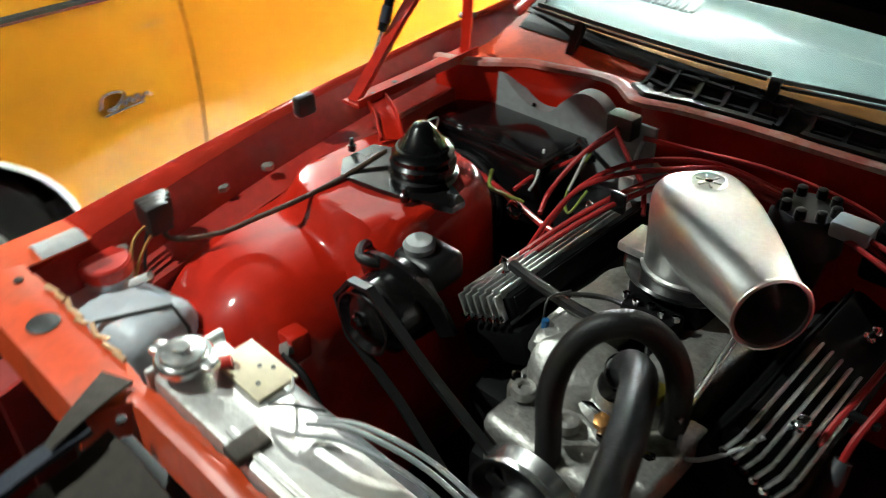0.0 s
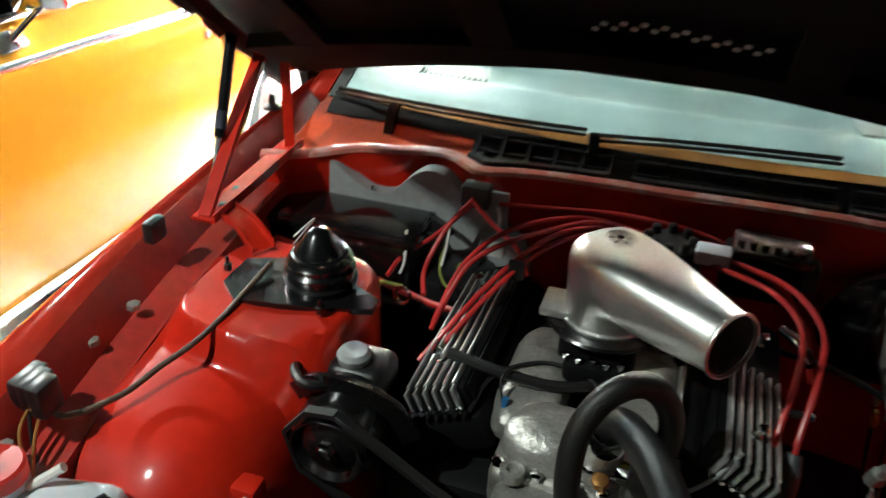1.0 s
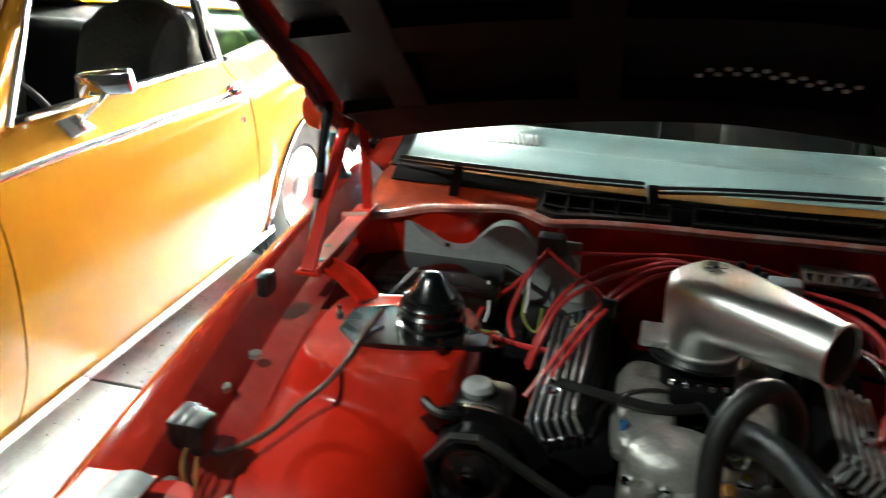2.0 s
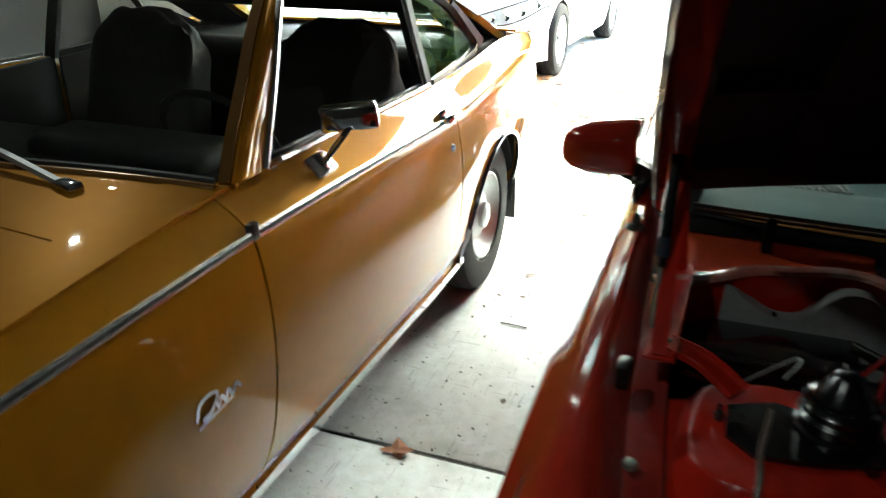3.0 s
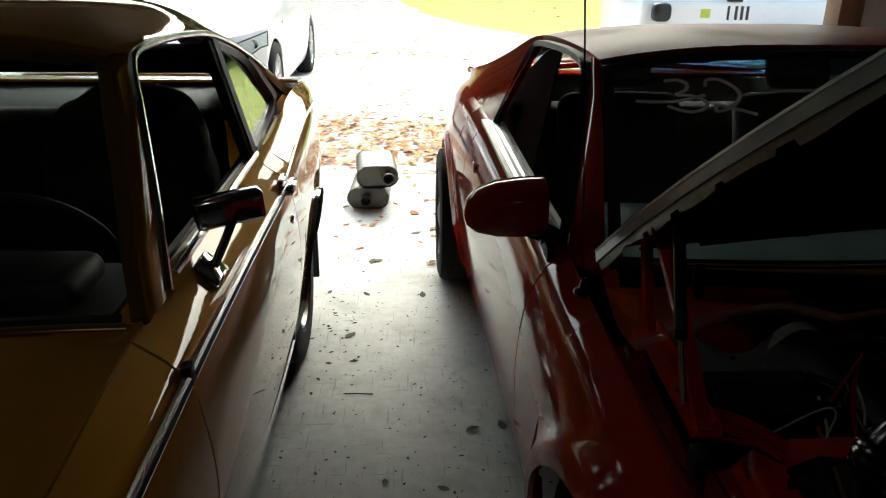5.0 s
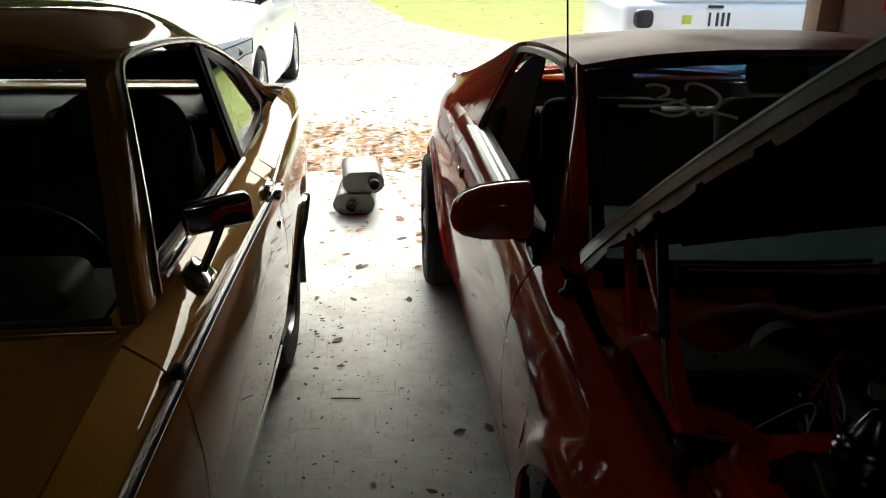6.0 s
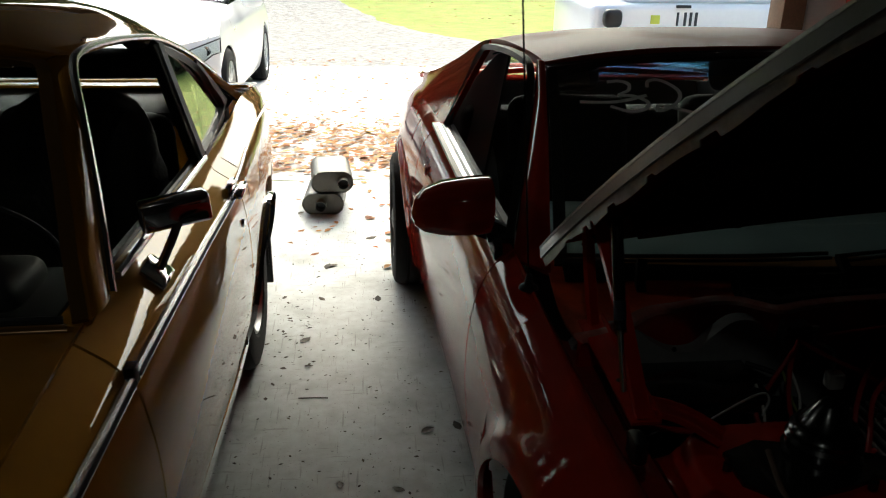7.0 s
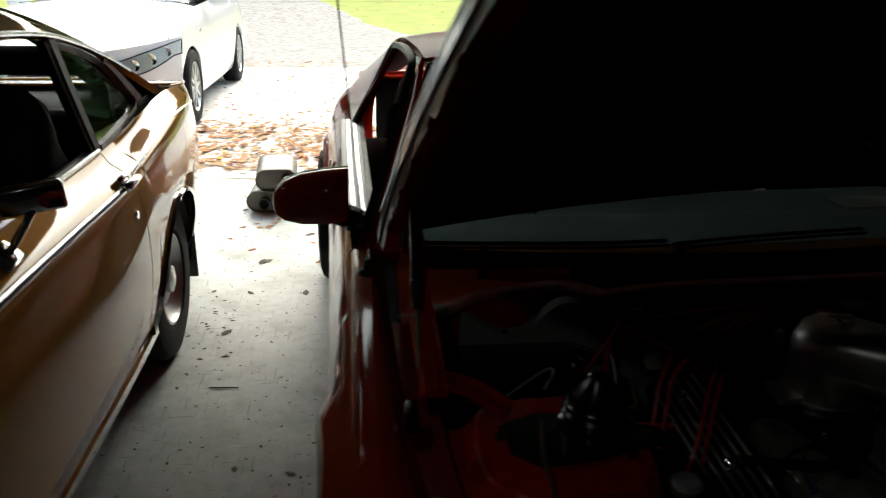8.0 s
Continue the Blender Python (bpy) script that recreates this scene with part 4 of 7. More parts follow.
keep(part("rear_deck", top_sheet(2.6, 2.98, r_topx, lambda y: 2 * RX - r_topx(y), lambda x, y: R_TOP(y) + 0.015, 14, 6, -0.01), M_RED, None), red)
keep(part("spoiler", sweep(bmesh.new(), [(0.60, 2.84, 0.835), (RX, 2.92, 0.86), (2 * RX - 0.60, 2.84, 0.835)], rect(0.09, 0.03), 6), M_RED, None, "red rear spoiler"), red)
keep(part("rear_bumper", new_box((0.62, 2.90, 0.40), (2 * RX - 0.62, 3.02, 0.80), 0.04), M_RED, None), red)
keep(part("underbody", new_box((0.62, -1.3, 0.14), (2 * RX - 0.62, 2.7, 0.30), 0.02), M_RUBBER, None, "dark underbody"), red)
for ay, az, ar in R_ARCH:
    keep(part("wheel_well", surface(lambda a, x: Vector((x, ay + (ar + 0.01) * math.cos(a), az + (ar + 0.01) * math.sin(a))), lin(-0.3, math.pi + 0.3, 18), lin(0.50, 0.80, 4), 0.006), M_RUBBER, None), red)
    for sx in ((0.54 if ay < 0 else 0.445), 2 * RX - 0.54):
        keep(wheel(None, (sx, ay, 0.325), 0.325, 0.24, 1 if sx > RX else -1, M_DKWHEEL, 0.215, 10), red)

keep(part("headliner", surface(lambda s, y: r_roof(s, y) + Vector((0, 0, -0.05)), lin(0.04, 0.96, 12), lin(0.54, 1.48, 8), 0.006), M_CLOTH, None), red)
for mir in (0, 1):
    def inner(s, y, mir=mir):
        p = Vector((0.60 + 0.05 * s, y, 0.34 + (r_roofz(R_RAIL(y), y) - 0.05 - 0.34) * s)) + Vector((0.10 * s, 0, 0))
        if mir:
            p.x = 2 * RX - p.x
        return p
    keep(part("quarter_trim", surface(inner, lin(0, 1, 6), lin(1.16, 2.6, 12), 0.01), M_VINYLBLK, None, "black inner quarter trim"), red)

# cabin
DASH_Z = table([(0, 0.940), (0.10, 0.958), (0.22, 0.966), (0.40, 0.972), (0.47, 0.966), (0.55, 0.958), (0.78, 0.964), (0.84, 0.976), (0.94, 0.974), (1.0, 0.945)])


def dash_top(s, t):
    k = 2 * s - 1
    y = -0.155 - 0.055 * (1 - k * k) + (0.33 + 0.02 * (1 - k * k)) * t
    flat = 0.972 if 0.3 < t < 0.9 else DASH_Z(t)
    side = min(1, max(0, (0.62 - abs(k)) / 0.06))
    return Vector((RX + 0.79 * k, y, flat + (DASH_Z(t) - flat) * side))


# Sloped strip whose amber colour imitates a reflection low in the windshield.
def amber_reflection(s, t):
    p = dash_top(s, 0.02)
    return p + Vector((0, -0.065 * t, -0.004 - 0.030 * t))


keep(part("dashboard", surface(dash_top, lin(0, 1, 40), lin(0, 1, 26), 0.03), M_DASH, None, "pale blue-grey dashboard top"), red)
keep(part("amber_reflection", surface(amber_reflection, lin(0, 1, 26), lin(0, 1, 4), 0.004), M_AMBERGLOW, None, "amber-brown strip painting a reflection at the foot of the windshield"), red)
keep(part("dash_face", new_box((RX - 0.76, 0.20, 0.60), (RX + 0.76, 0.26, 0.91), 0.02), M_VINYLBLK, None), red)
keep(part("cabin_floor", new_box((0.60, -0.1, 0.30), (2 * RX - 0.60, 2.6, 0.34)), M_CLOTH, None), red)
for sx in (RX - 0.37, RX + 0.37):
    s = keep(part("front_seat", new_box((sx - 0.25, 0.75, 0.34), (sx + 0.25, 1.28, 0.52), 0.07, seg=3), M_CLOTH, None, "dark cloth bucket seat"), red)
    keep(part("seat_back", new_box((sx - 0.25, 0, 0), (sx + 0.25, 0.15, 0.60), 0.06, Matrix.Translation((0, 1.16, 0.46)) @ Matrix.Rotation(radians(-20), 4, "X"), 3), M_CLOTH, None), s)
    keep(part("headrest", new_box((sx - 0.13, 0, 0), (sx + 0.13, 0.10, 0.17), 0.045, Matrix.Translation((0, 1.375, 1.03)) @ Matrix.Rotation(radians(-15), 4, "X"), 3), M_CLOTH, None), s)

keep(part("rear_seat", new_box((0.66, 1.78, 0.34), (2 * RX - 0.66, 1.95, 0.86), 0.05, None, 3), M_CLOTH, None, "dark folded rear seat"), red)
keep(part("tail_inner", new_box((0.62, 2.80, 0.30), (2 * RX - 0.62, 2.84, 0.80)), M_CLOTH, None), red)

# mirror
bm = bmesh.new()
rings = []
for k, (x, hy, hz) in enumerate([(0.315, 0.004, 0.010), (0.322, 0.030, 0.034), (0.345, 0.055, 0.052), (0.39, 0.075, 0.064), (0.45, 0.082, 0.068), (0.503, 0.080, 0.068), (0.510, 0.074, 0.062)]):
    rings.append([bm.verts.new((x, -0.02 + hy * math.copysign(abs(math.cos(a)) ** 0.75, math.cos(a)), 1.022 + 0.004 * k - 0.012 + hz * math.copysign(abs(math.sin(a)) ** 0.75, math.sin(a)))) for a in lin(0, 2 * math.pi * 19 / 20, 20)])
for r0, r1 in zip(rings, rings[1:]):
    for q in range(20):
        bm.faces.new((r0[q], r0[(q + 1) % 20], r1[(q + 1) % 20], r1[q]))
bm.faces.new(rings[0][::-1])
bm.faces.new(rings[-1])
mirror = keep(part("door_mirror", bm, M_RED, None, "red door mirror housing"), red)
keep(part("mirror_foot", sweep(bmesh.new(), [(0.47, -0.01, 0.98), (0.52, 0.0, 0.955), (0.56, 0.0, 0.93)], rect(0.06, 0.05), 4), M_BLACK, None), mirror)

# door lock in its dark recess
lock = keep(part("door_lock", lathe([(0.0, 0.004), (0.013, 0.004), (0.017, 0.0)], pose(rx(0.965, 0.823) - 0.004, 0.965, 0.823, 0, -90, 0), 16), M_RUBBER, None, "dark empty lock hole"), red)
keep(part("lock_ring", tube([(rx(0.965, 0.823) - 0.006, 0.965 + 0.019 * math.cos(a), 0.823 + 0.019 * math.sin(a)) for a in lin(0, 2 * math.pi, 17)], 0.003, 6, 0), M_BRIGHT, None), lock)

# aerial on the fender
aer = keep(part("antenna", tube([(0.551, -0.3204, 0.955), (0.5235, -0.3335, 1.30), (0.481, -0.3535, 1.82)], 0.0019, 6, 4), M_BLKMETAL, None, "thin black whip antenna"), red)
keep(part("antenna_base", lathe([(0, 0.035), (0.006, 0.034), (0.010, 0.012), (0.020, 0.006), (0.022, 0)], pose(0.552, -0.32, 0.938), 18), M_BLACK, None, "black plastic antenna base"), aer)

# hood, hinged at the cowl
HL = Vector((0.590, -0.30, 1.0275))
HF = Vector((0.683, -1.20, 1.6490))
HLEN = 1.34
HN = Vector((0, 0.571, 0.815)).normalized()


def hood_pt(s, t, off=0.0):
    """s across 0..1, t along from the hinge."""
    k = 2 * s - 1
    bow = 0.315 * (1 - abs(k) ** 1.7) / HLEN
    u = 1.22 * (bow + (1 - bow) * t)
    left = HL.lerp(HF, u) + (Vector((0.039, 0, 0)) - HN * 0.0614) * (u * u - u)
    right = Vector((2 * RX - left.x, left.y, left.z))
    return left.lerp(right, s) + HN * (0.02 * (1 - k * k) * t + off)


hood = keep(part("hood", surface(lambda s, t: hood_pt(s, t, 0.0), lin(0, 1, 28), lin(0, 1, 16), 0.004), M_RED, None, "raised red hood with a black underside"), red)


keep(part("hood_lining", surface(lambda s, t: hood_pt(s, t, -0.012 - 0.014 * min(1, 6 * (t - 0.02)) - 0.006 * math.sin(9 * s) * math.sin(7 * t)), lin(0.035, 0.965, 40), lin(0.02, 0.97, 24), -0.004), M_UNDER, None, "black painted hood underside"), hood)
for s in (0.0, 1.0):
    out = 0.004 if s > 0.5 else -0.004
    edge = keep(part("hood_edge", sweep(bmesh.new(), [hood_pt(s + out, t, -0.014) for t in lin(0, 1, 12)], rect(0.014, 0.022), 0, up=HN), M_EDGE, None, "dark painted hood edge"), hood)
    keep(part("edge_lip", sweep(bmesh.new(), [hood_pt(s + out, t, -0.001) for t in lin(0, 1, 12)], rect(0.016, 0.005), 0, up=HN), M_STEEL, None, "bare bright lip"), edge)

    def flange(u, v, s=s, out=out):
        torn = 0.55 + 0.45 * noise.noise(Vector((u * 9.0, s * 3, 0.4)))
        for c, w in ((0.13, 0.012), (0.21, 0.010), (0.235, 0.006), (0.31, 0.014), (0.43, 0.010), (0.56, 0.016), (0.71, 0.012)):
            if abs(u - c) < w:
                torn *= 0.25
        return hood_pt(s + out, u, -0.024) + (-HN + Vector((0.25 if s < 0.5 else -0.25, 0, 0))) * (0.008 + 0.020 * torn) * v
    keep(part("edge_flange", surface(flange, lin(0, 1, 260), lin(0, 1, 3), 0.002), M_STEEL, None, "torn bare grey flange"), edge)
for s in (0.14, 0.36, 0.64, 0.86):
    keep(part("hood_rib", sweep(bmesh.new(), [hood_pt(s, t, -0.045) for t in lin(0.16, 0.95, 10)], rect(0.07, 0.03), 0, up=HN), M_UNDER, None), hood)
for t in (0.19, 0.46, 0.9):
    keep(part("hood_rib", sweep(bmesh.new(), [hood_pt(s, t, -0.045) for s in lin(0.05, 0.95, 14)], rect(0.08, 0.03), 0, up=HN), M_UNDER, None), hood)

# hinges and gas struts
for mir in (0, 1):
    def mh(p, mir=mir):
        p = Vector(p)
        return Vector((2 * RX - p.x, p.y, p.z)) if mir else p
    keep(part("hood_hinge", sweep(bmesh.new(), [mh((0.662, -0.78, 0.905)), mh((0.655, -0.62, 1.05)), mh((0.645, -0.47, 1.16))], rect(0.026, 0.012), 3), M_BAYRED, None, "red painted hinge arm"), red)
    keep(part("hood_hinge", sweep(bmesh.new(), [mh((0.665, -0.45, 0.905)), mh((0.655, -0.43, 1.0)), mh((0.645, -0.41, 1.12))], rect(0.022, 0.012), 3), M_BAYRED, None), red)
    hp = keep(part("hinge_plate", sweep(bmesh.new(), [mh((0.664, -0.79, 0.903)), mh((0.664, -0.60, 0.907)), mh((0.662, -0.43, 0.912))], [(-0.026, -0.003), (0.026, -0.003), (0.026, 0.016), (0.022, 0.016), (0.022, 0.003), (-0.026, 0.003)], 3), M_BAYRED, None, "red painted hinge plate with bolt holes"), red)
    for dx, y, r_ in ((0.006, -0.73, 0.008), (-0.008, -0.66, 0.006), (0.004, -0.58, 0.009), (-0.004, -0.50, 0.006)):
        keep(part("bolt_hole", lathe([(0, 0.0008), (r_, 0.0008), (r_ * 1.15, 0)], Matrix.Translation(mh((0.664 + dx, y, 0.9085))), 12), M_RUBBER, None), hp)
    keep(part("tower_brace", sweep(bmesh.new(), [mh((0.672, -0.735, 0.903)), mh((0.735, -0.762, 0.896)), mh((0.795, -0.800, 0.872))], [(-0.024, -0.002), (0.024, -0.002), (0.024, 0.010), (0.020, 0.010), (0.020, 0.002), (-0.020, 0.002), (-0.020, 0.010), (-0.024, 0.010)], 3), M_BAYRED, None, "red pressed brace to the strut tower"), hp)
    st = keep(part("gas_strut", tube([mh((0.642, -0.675, 1.02)), mh((0.642, -0.595, 1.20))], 0.011, 12), M_BLKMETAL, None, "black gas strut with a steel rod"), red)
    keep(part("strut_rod", tube([mh((0.642, -0.725, 0.925)), mh((0.642, -0.675, 1.02))], 0.0055, 10), M_BRIGHT, None, "bright steel rod"), st)
    keep(part("strut_band", tube([mh((0.642, -0.668, 1.036)), mh((0.642, -0.654, 1.067))], 0.0114, 12), M_NAVY, None, "dark blue printed band"), st)

# cowl and firewall
COWL_Y = table([(0.60, -0.50), (0.70, -0.462), (0.80, -0.385), (0.87, -0.366), (0.97, -0.338), (1.03, -0.350), (1.085, -0.392), (1.16, -0.372), (1.28, -0.356), (1.49, -0.346), (1.70, -0.334), (1.90, -0.338), (2.10, -0.385), (2.24, -0.47)])


def cowl_lip(s):
    x = RX + 0.80 * (2 * s - 1)
    return Vector((x, COWL_Y(x), 0.905))


def cowl_sheet(s, t):
    a, b = cowl_lip(s), r_ws(s, 0.02)
    p = a.lerp(b, t)
    p.z += 0.0 - 0.035 * math.sin(math.pi * t)
    return p


keep(part("cowl", surface(cowl_sheet, lin(0, 1, 30), lin(0, 1, 8), 0.006), M_REDPRIMER, None, "orange-red cowl panel"), red)
keep(part("cowl_lip", sweep(bmesh.new(), [cowl_lip(s) + Vector((0, -0.004, 0.004)) for s in lin(0, 1, 60)], [(-0.017, -0.004), (-0.013, 0.004), (-0.004, 0.007), (0.006, 0.007), (0.014, 0.003), (0.017, -0.005)], 0), M_LIP, None, "worn red cowl edge with painted pale sheen"), red)
keep(part("firewall", surface(lambda s, t: cowl_lip(s) + Vector((0, -0.004 + 0.03 * t, -0.62 * t)), lin(0, 1, 24), lin(0, 1, 8), 0.01), M_BAYRED, None, "red firewall"), red)
keep(part("bay_floor", new_box((0.70, -1.55, 0.16), (2 * RX - 0.70, -0.35, 0.20)), M_RUBBER, None), red)
def core_top(s, t):
    x = 0.70 + 1.44 * s
    ragged = 0.006 * noise.noise(Vector((x * 17, 0.2, 0.1))) + 0.004 * noise.noise(Vector((x * 61, 0.7, 0.1)))
    wide = 0.085 if x < 1.085 else 0.030
    return Vector((x, -1.480 - wide * t + ragged * (1 - t), 0.888 + 0.004 * math.sin(math.pi * t) - 0.002 * s + 0.002 * noise.noise(Vector((x * 9, t, 0)))))


core = keep(part("core_support", surface(core_top, lin(0, 1, 90), lin(0, 1, 5), -0.003), M_COREORANGE, None, "orange-red radiator core support with torn edges"), red)
keep(part("support_lip", surface(lambda s, t: core_top(s, 1.0) + Vector((0, -0.012 * t, -0.050 * t)), lin(0, 1, 60), lin(0, 1, 4), -0.003), M_COREORANGE, None), core)
keep(part("support_flange", surface(lambda s, t: core_top(s, 0.0) + Vector((0, 0.004 * t, -0.022 * t)), lin(0, 0.22, 50), lin(0, 1, 3), 0.003), M_COREORANGE, None), core)
keep(part("side_brace", surface(lambda s, t: Vector((0.60 + 0.11 * s, -1.575 + 0.20 * t, 0.872 + 0.012 * s)), lin(0, 1, 5), lin(0, 1, 6), -0.003), M_COREORANGE, None), core)
keep(part("grey_patch", surface(lambda s, t: Vector((0.655 + 0.055 * s, -1.455 + 0.075 * t, 0.886 + 0.008 * math.sin(3 * s))), lin(0, 1, 6), lin(0, 1, 6), 0.003), M_GREY, None, "bare grey primed patch"), core)
filler = keep(part("nose_filler", surface(lambda s, t: Vector((1.085 + 0.9 * s, -1.545 - 0.34 * t, 0.862 - 0.10 * t - 0.012 * math.sin(9 * s) * math.sin(4 * t) + 0.010 * noise.noise(Vector((s * 9, t * 5, 0))))), lin(0, 1, 40), lin(0, 1, 14), -0.004), M_DUST, None, "dusty grey-brown filler panel in front of the support"), red)
keep(part("filler_strap", sweep(bmesh.new(), [(1.086, -1.565, 0.884), (1.082, -1.62, 0.874), (1.076, -1.69, 0.852), (1.06, -1.80, 0.79)], rect(0.026, 0.010), 5), M_NAVY, None, "dark blue strap"), filler)
keep(part("core_panel", new_box((0.64, -1.53, 0.34), (2 * RX - 0.64, -1.49, 0.75), 0.006), M_RUBBER, None), red)
keep(part("bumper_bar", new_box((0.60, -1.92, 0.42), (2 * RX - 0.60, -1.78, 0.58), 0.03), M_GREY, None, "dusty grey bumper bar behind the removed nose"), red)
keep(part("lower_tray", new_box((0.62, -1.80, 0.30), (2 * RX - 0.62, -1.58, 0.33), 0.005), M_RUBBER, None), red)

# ---- engine bay ----
# wheelhouse and strut tower
def superball(c, r, e, nu=28, nv=22):
    bm = bmesh.new()

    def p(u, v):
        def f(w, q):
            return math.copysign(abs(w) ** q, w)
        return Vector((c[0] + r[0] * f(math.cos(v), e) * f(math.cos(u), e), c[1] + r[1] * f(math.cos(v), e) * f(math.sin(u), e), c[2] + r[2] * f(math.sin(v), e)))
    surface(p, lin(-math.pi, math.pi, nu), lin(-1.2, math.pi / 2, nv), 0, bm=bm)
    bmesh.ops.remove_doubles(bm, verts=bm.verts[:], dist=0.0005)
    return bm


def wheelhouse(mir):
    """The inner arch and the strut tower on it as one pressed panel."""
    def q(w, k):
        return math.copysign(abs(w) ** k, w)

    def p(u, r):
        rr = min(r, 1.0)
        x, y = 0.80 + 0.245 * rr * q(math.cos(u), 0.66), -1.02 + 0.385 * rr * q(math.sin(u), 0.66)
        z = 0.47 + 0.345 * max(0.0, 1 - rr ** 3.0) ** (1 / 2.6) - 0.33 * max(0.0, r - 1.0)
        d = (abs((x - 0.875) / 0.165) ** 3.4 + abs((y + 0.885) / 0.165) ** 3.4) ** (1 / 3.4)
        t = 0.863 - 0.85 * max(0.0, d - 0.86) ** 1.45
        if r <= 1.0 and t > 0.3:
            h = max(0.0, 0.07 - abs(z - t))
            top = max(z, t) + h * h / 0.28
            z = z + (top - z) * min(1.0, (1.0 - rr) / 0.02)
        if r <= 1.0:
            # outboard shoulder rising to the fender ledge
            a = min(1.0, max(0.0, (0.80 - x) / 0.10))
            b = min(1.0, max(0.0, (y + 1.30) / 0.16)) * min(1.0, max(0.0, (-0.70 - y) / 0.10))
            w = a * a * (3 - 2 * a) * b * b * (3 - 2 * b)
            z = max(z, z + (R_TOP(y) - 0.088 - z) * w)
        x = max(x, R_LIP(y) + 0.099 + 0.03 * max(0.0, (R_TOP(y) - 0.09 - z) / 0.62))
        return Vector((2 * RX - x if mir else x, y, z + 0.006 * noise.noise(Vector((x * 7, y * 7, 3.0 * mir)))))
    bm = surface(p, lin(-math.pi, math.pi, 161), [0.0001] + lin(0.03, 0.90, 46) + [0.925, 0.945, 0.96, 0.972, 0.982, 0.99, 0.996, 1.0, 1.3, 1.9], 0)
    bmesh.ops.remove_doubles(bm, verts=bm.verts[:], dist=0.0004)
    bmesh.ops.recalc_face_normals(bm, faces=bm.faces[:])
    return bm


for mir in (0, 1):
    def mb(x, mir=mir):
        return 2 * RX - x if mir else x
    house = keep(part("wheelhouse", wheelhouse(mir), M_BAYRED, None, "bulging red inner wheelhouse with its strut tower"), red)
    if mir:
        house.location += Vector((0.06, 0, -0.40))
        continue
    keep(part("tower_plate", sweep(bmesh.new(), [(mb(0.90), -0.88, 0.860), (mb(0.90), -0.88, 0.872)], [(-0.155, -0.02), (-0.05, -0.055), (0.075, -0.075), (0.118, -0.035), (0.118, 0.045), (0.05, 0.075), (-0.08, 0.045), (-0.155, 0.012)] if not mir else [(0.165, 0.01), (0.10, 0.05), (-0.04, 0.085), (-0.12, 0.05), (-0.125, -0.045), (-0.075, -0.095), (0.05, -0.075), (0.16, -0.035)], 0, up=(0, 1, 0)), M_BLKMETAL, None, "worn black strut top plate"), house)
    keep(part("strut_boot", lathe([(0.062, 0.0), (0.064, 0.012), (0.058, 0.016), (0.061, 0.034), (0.055, 0.040), (0.057, 0.050), (0.052, 0.055), (0.049, 0.062), (0.044, 0.064), (0.042, 0.068), (0.034, 0.078), (0.020, 0.100), (0.012, 0.106), (0.0, 0.107)], pose(mb(0.940), -0.855, 0.872), 30), M_BLKMETAL, None, "stepped shiny black strut cap"), house)
    for dx, dy in ((-0.13, 0.0), (0.08, -0.06), (0.06, 0.05)):
        keep(part("plate_bolt", lathe([(0.008, 0), (0.008, 0.012), (0.004, 0.013), (0.004, 0.026), (0, 0.027)], pose(mb(0.90 + dx), -0.88 + dy, 0.872), 6), M_BLKMETAL, None), house)
keep(part("tower_bracket", new_box((0.965, -1.225, 0.695), (1.008, -1.185, 0.75), 0.008), M_BAYRED, None), red)
keep(part("bracket_bolt", lathe([(0.013, 0), (0.013, 0.012), (0.006, 0.013), (0, 0.014)], pose(0.995, -1.222, 0.728, 70, 20, 0), 6), M_RAD, None), red)

# grey heater cover and black air box on the firewall
bm = bmesh.new()
outline = [(0.60, 0.80), (0.64, 0.865), (0.70, 0.893), (0.76, 0.888), (0.80, 0.858), (0.85, 0.832), (0.90, 0.836), (0.935, 0.872), (0.975, 0.902), (1.02, 0.900), (1.055, 0.868), (1.09, 0.825), (1.14, 0.80), (1.20, 0.765), (1.22, 0.70)]
top = [(p.x, p.z) for p in curve_points([(x, 0, z) for x, z in outline], 5)]
fr = [bm.verts.new((x, -0.435, z)) for x, z in top] + [bm.verts.new((1.22, -0.435, 0.50)), bm.verts.new((0.60, -0.435, 0.50))]
f = bm.faces.new(fr)
r = bmesh.ops.extrude_face_region(bm, geom=[f])
bmesh.ops.translate(bm, vec=(0, 0.035, 0), verts=[v for v in r["geom"] if isinstance(v, bmesh.types.BMVert)])
bmesh.ops.recalc_face_normals(bm, faces=bm.faces[:])
cover = keep(part("heater_cover", bm, M_GREY, None, "scalloped grey heater cover"), red)
keep(part("cover_screw", lathe([(0.006, 0), (0.004, 0.004), (0, 0.004)], pose(0.853, -0.427, 0.835, 90, 0, 0), 8), M_BLKMETAL, None), cover)
airbox = keep(part("air_box", new_box((0.66, -0.58, 0.52), (1.0, -0.43, 0.815), 0.02), M_BLKMETAL, None, "black heater air box"), red)
keep(part("box_rim", new_box((0.655, -0.585, 0.795), (1.005, -0.428, 0.808), 0.004), M_BLKMETAL, None), airbox)
keep(part("blower_motor", lathe([(0.0, 0.10), (0.05, 0.10), (0.072, 0.09), (0.075, 0.02), (0.09, 0.015), (0.09, 0)], pose(0.80, -0.58, 0.66, 90, 0, 0), 26), M_BLKMETAL, None, "round black blower motor"), airbox)
keep(part("blower_ring", tube([(0.80 + 0.10 * math.cos(a), -0.592, 0.66 + 0.10 * math.sin(a)) for a in lin(0, 2 * math.pi, 25)], 0.006, 6, 0), M_BLACK, None), airbox)
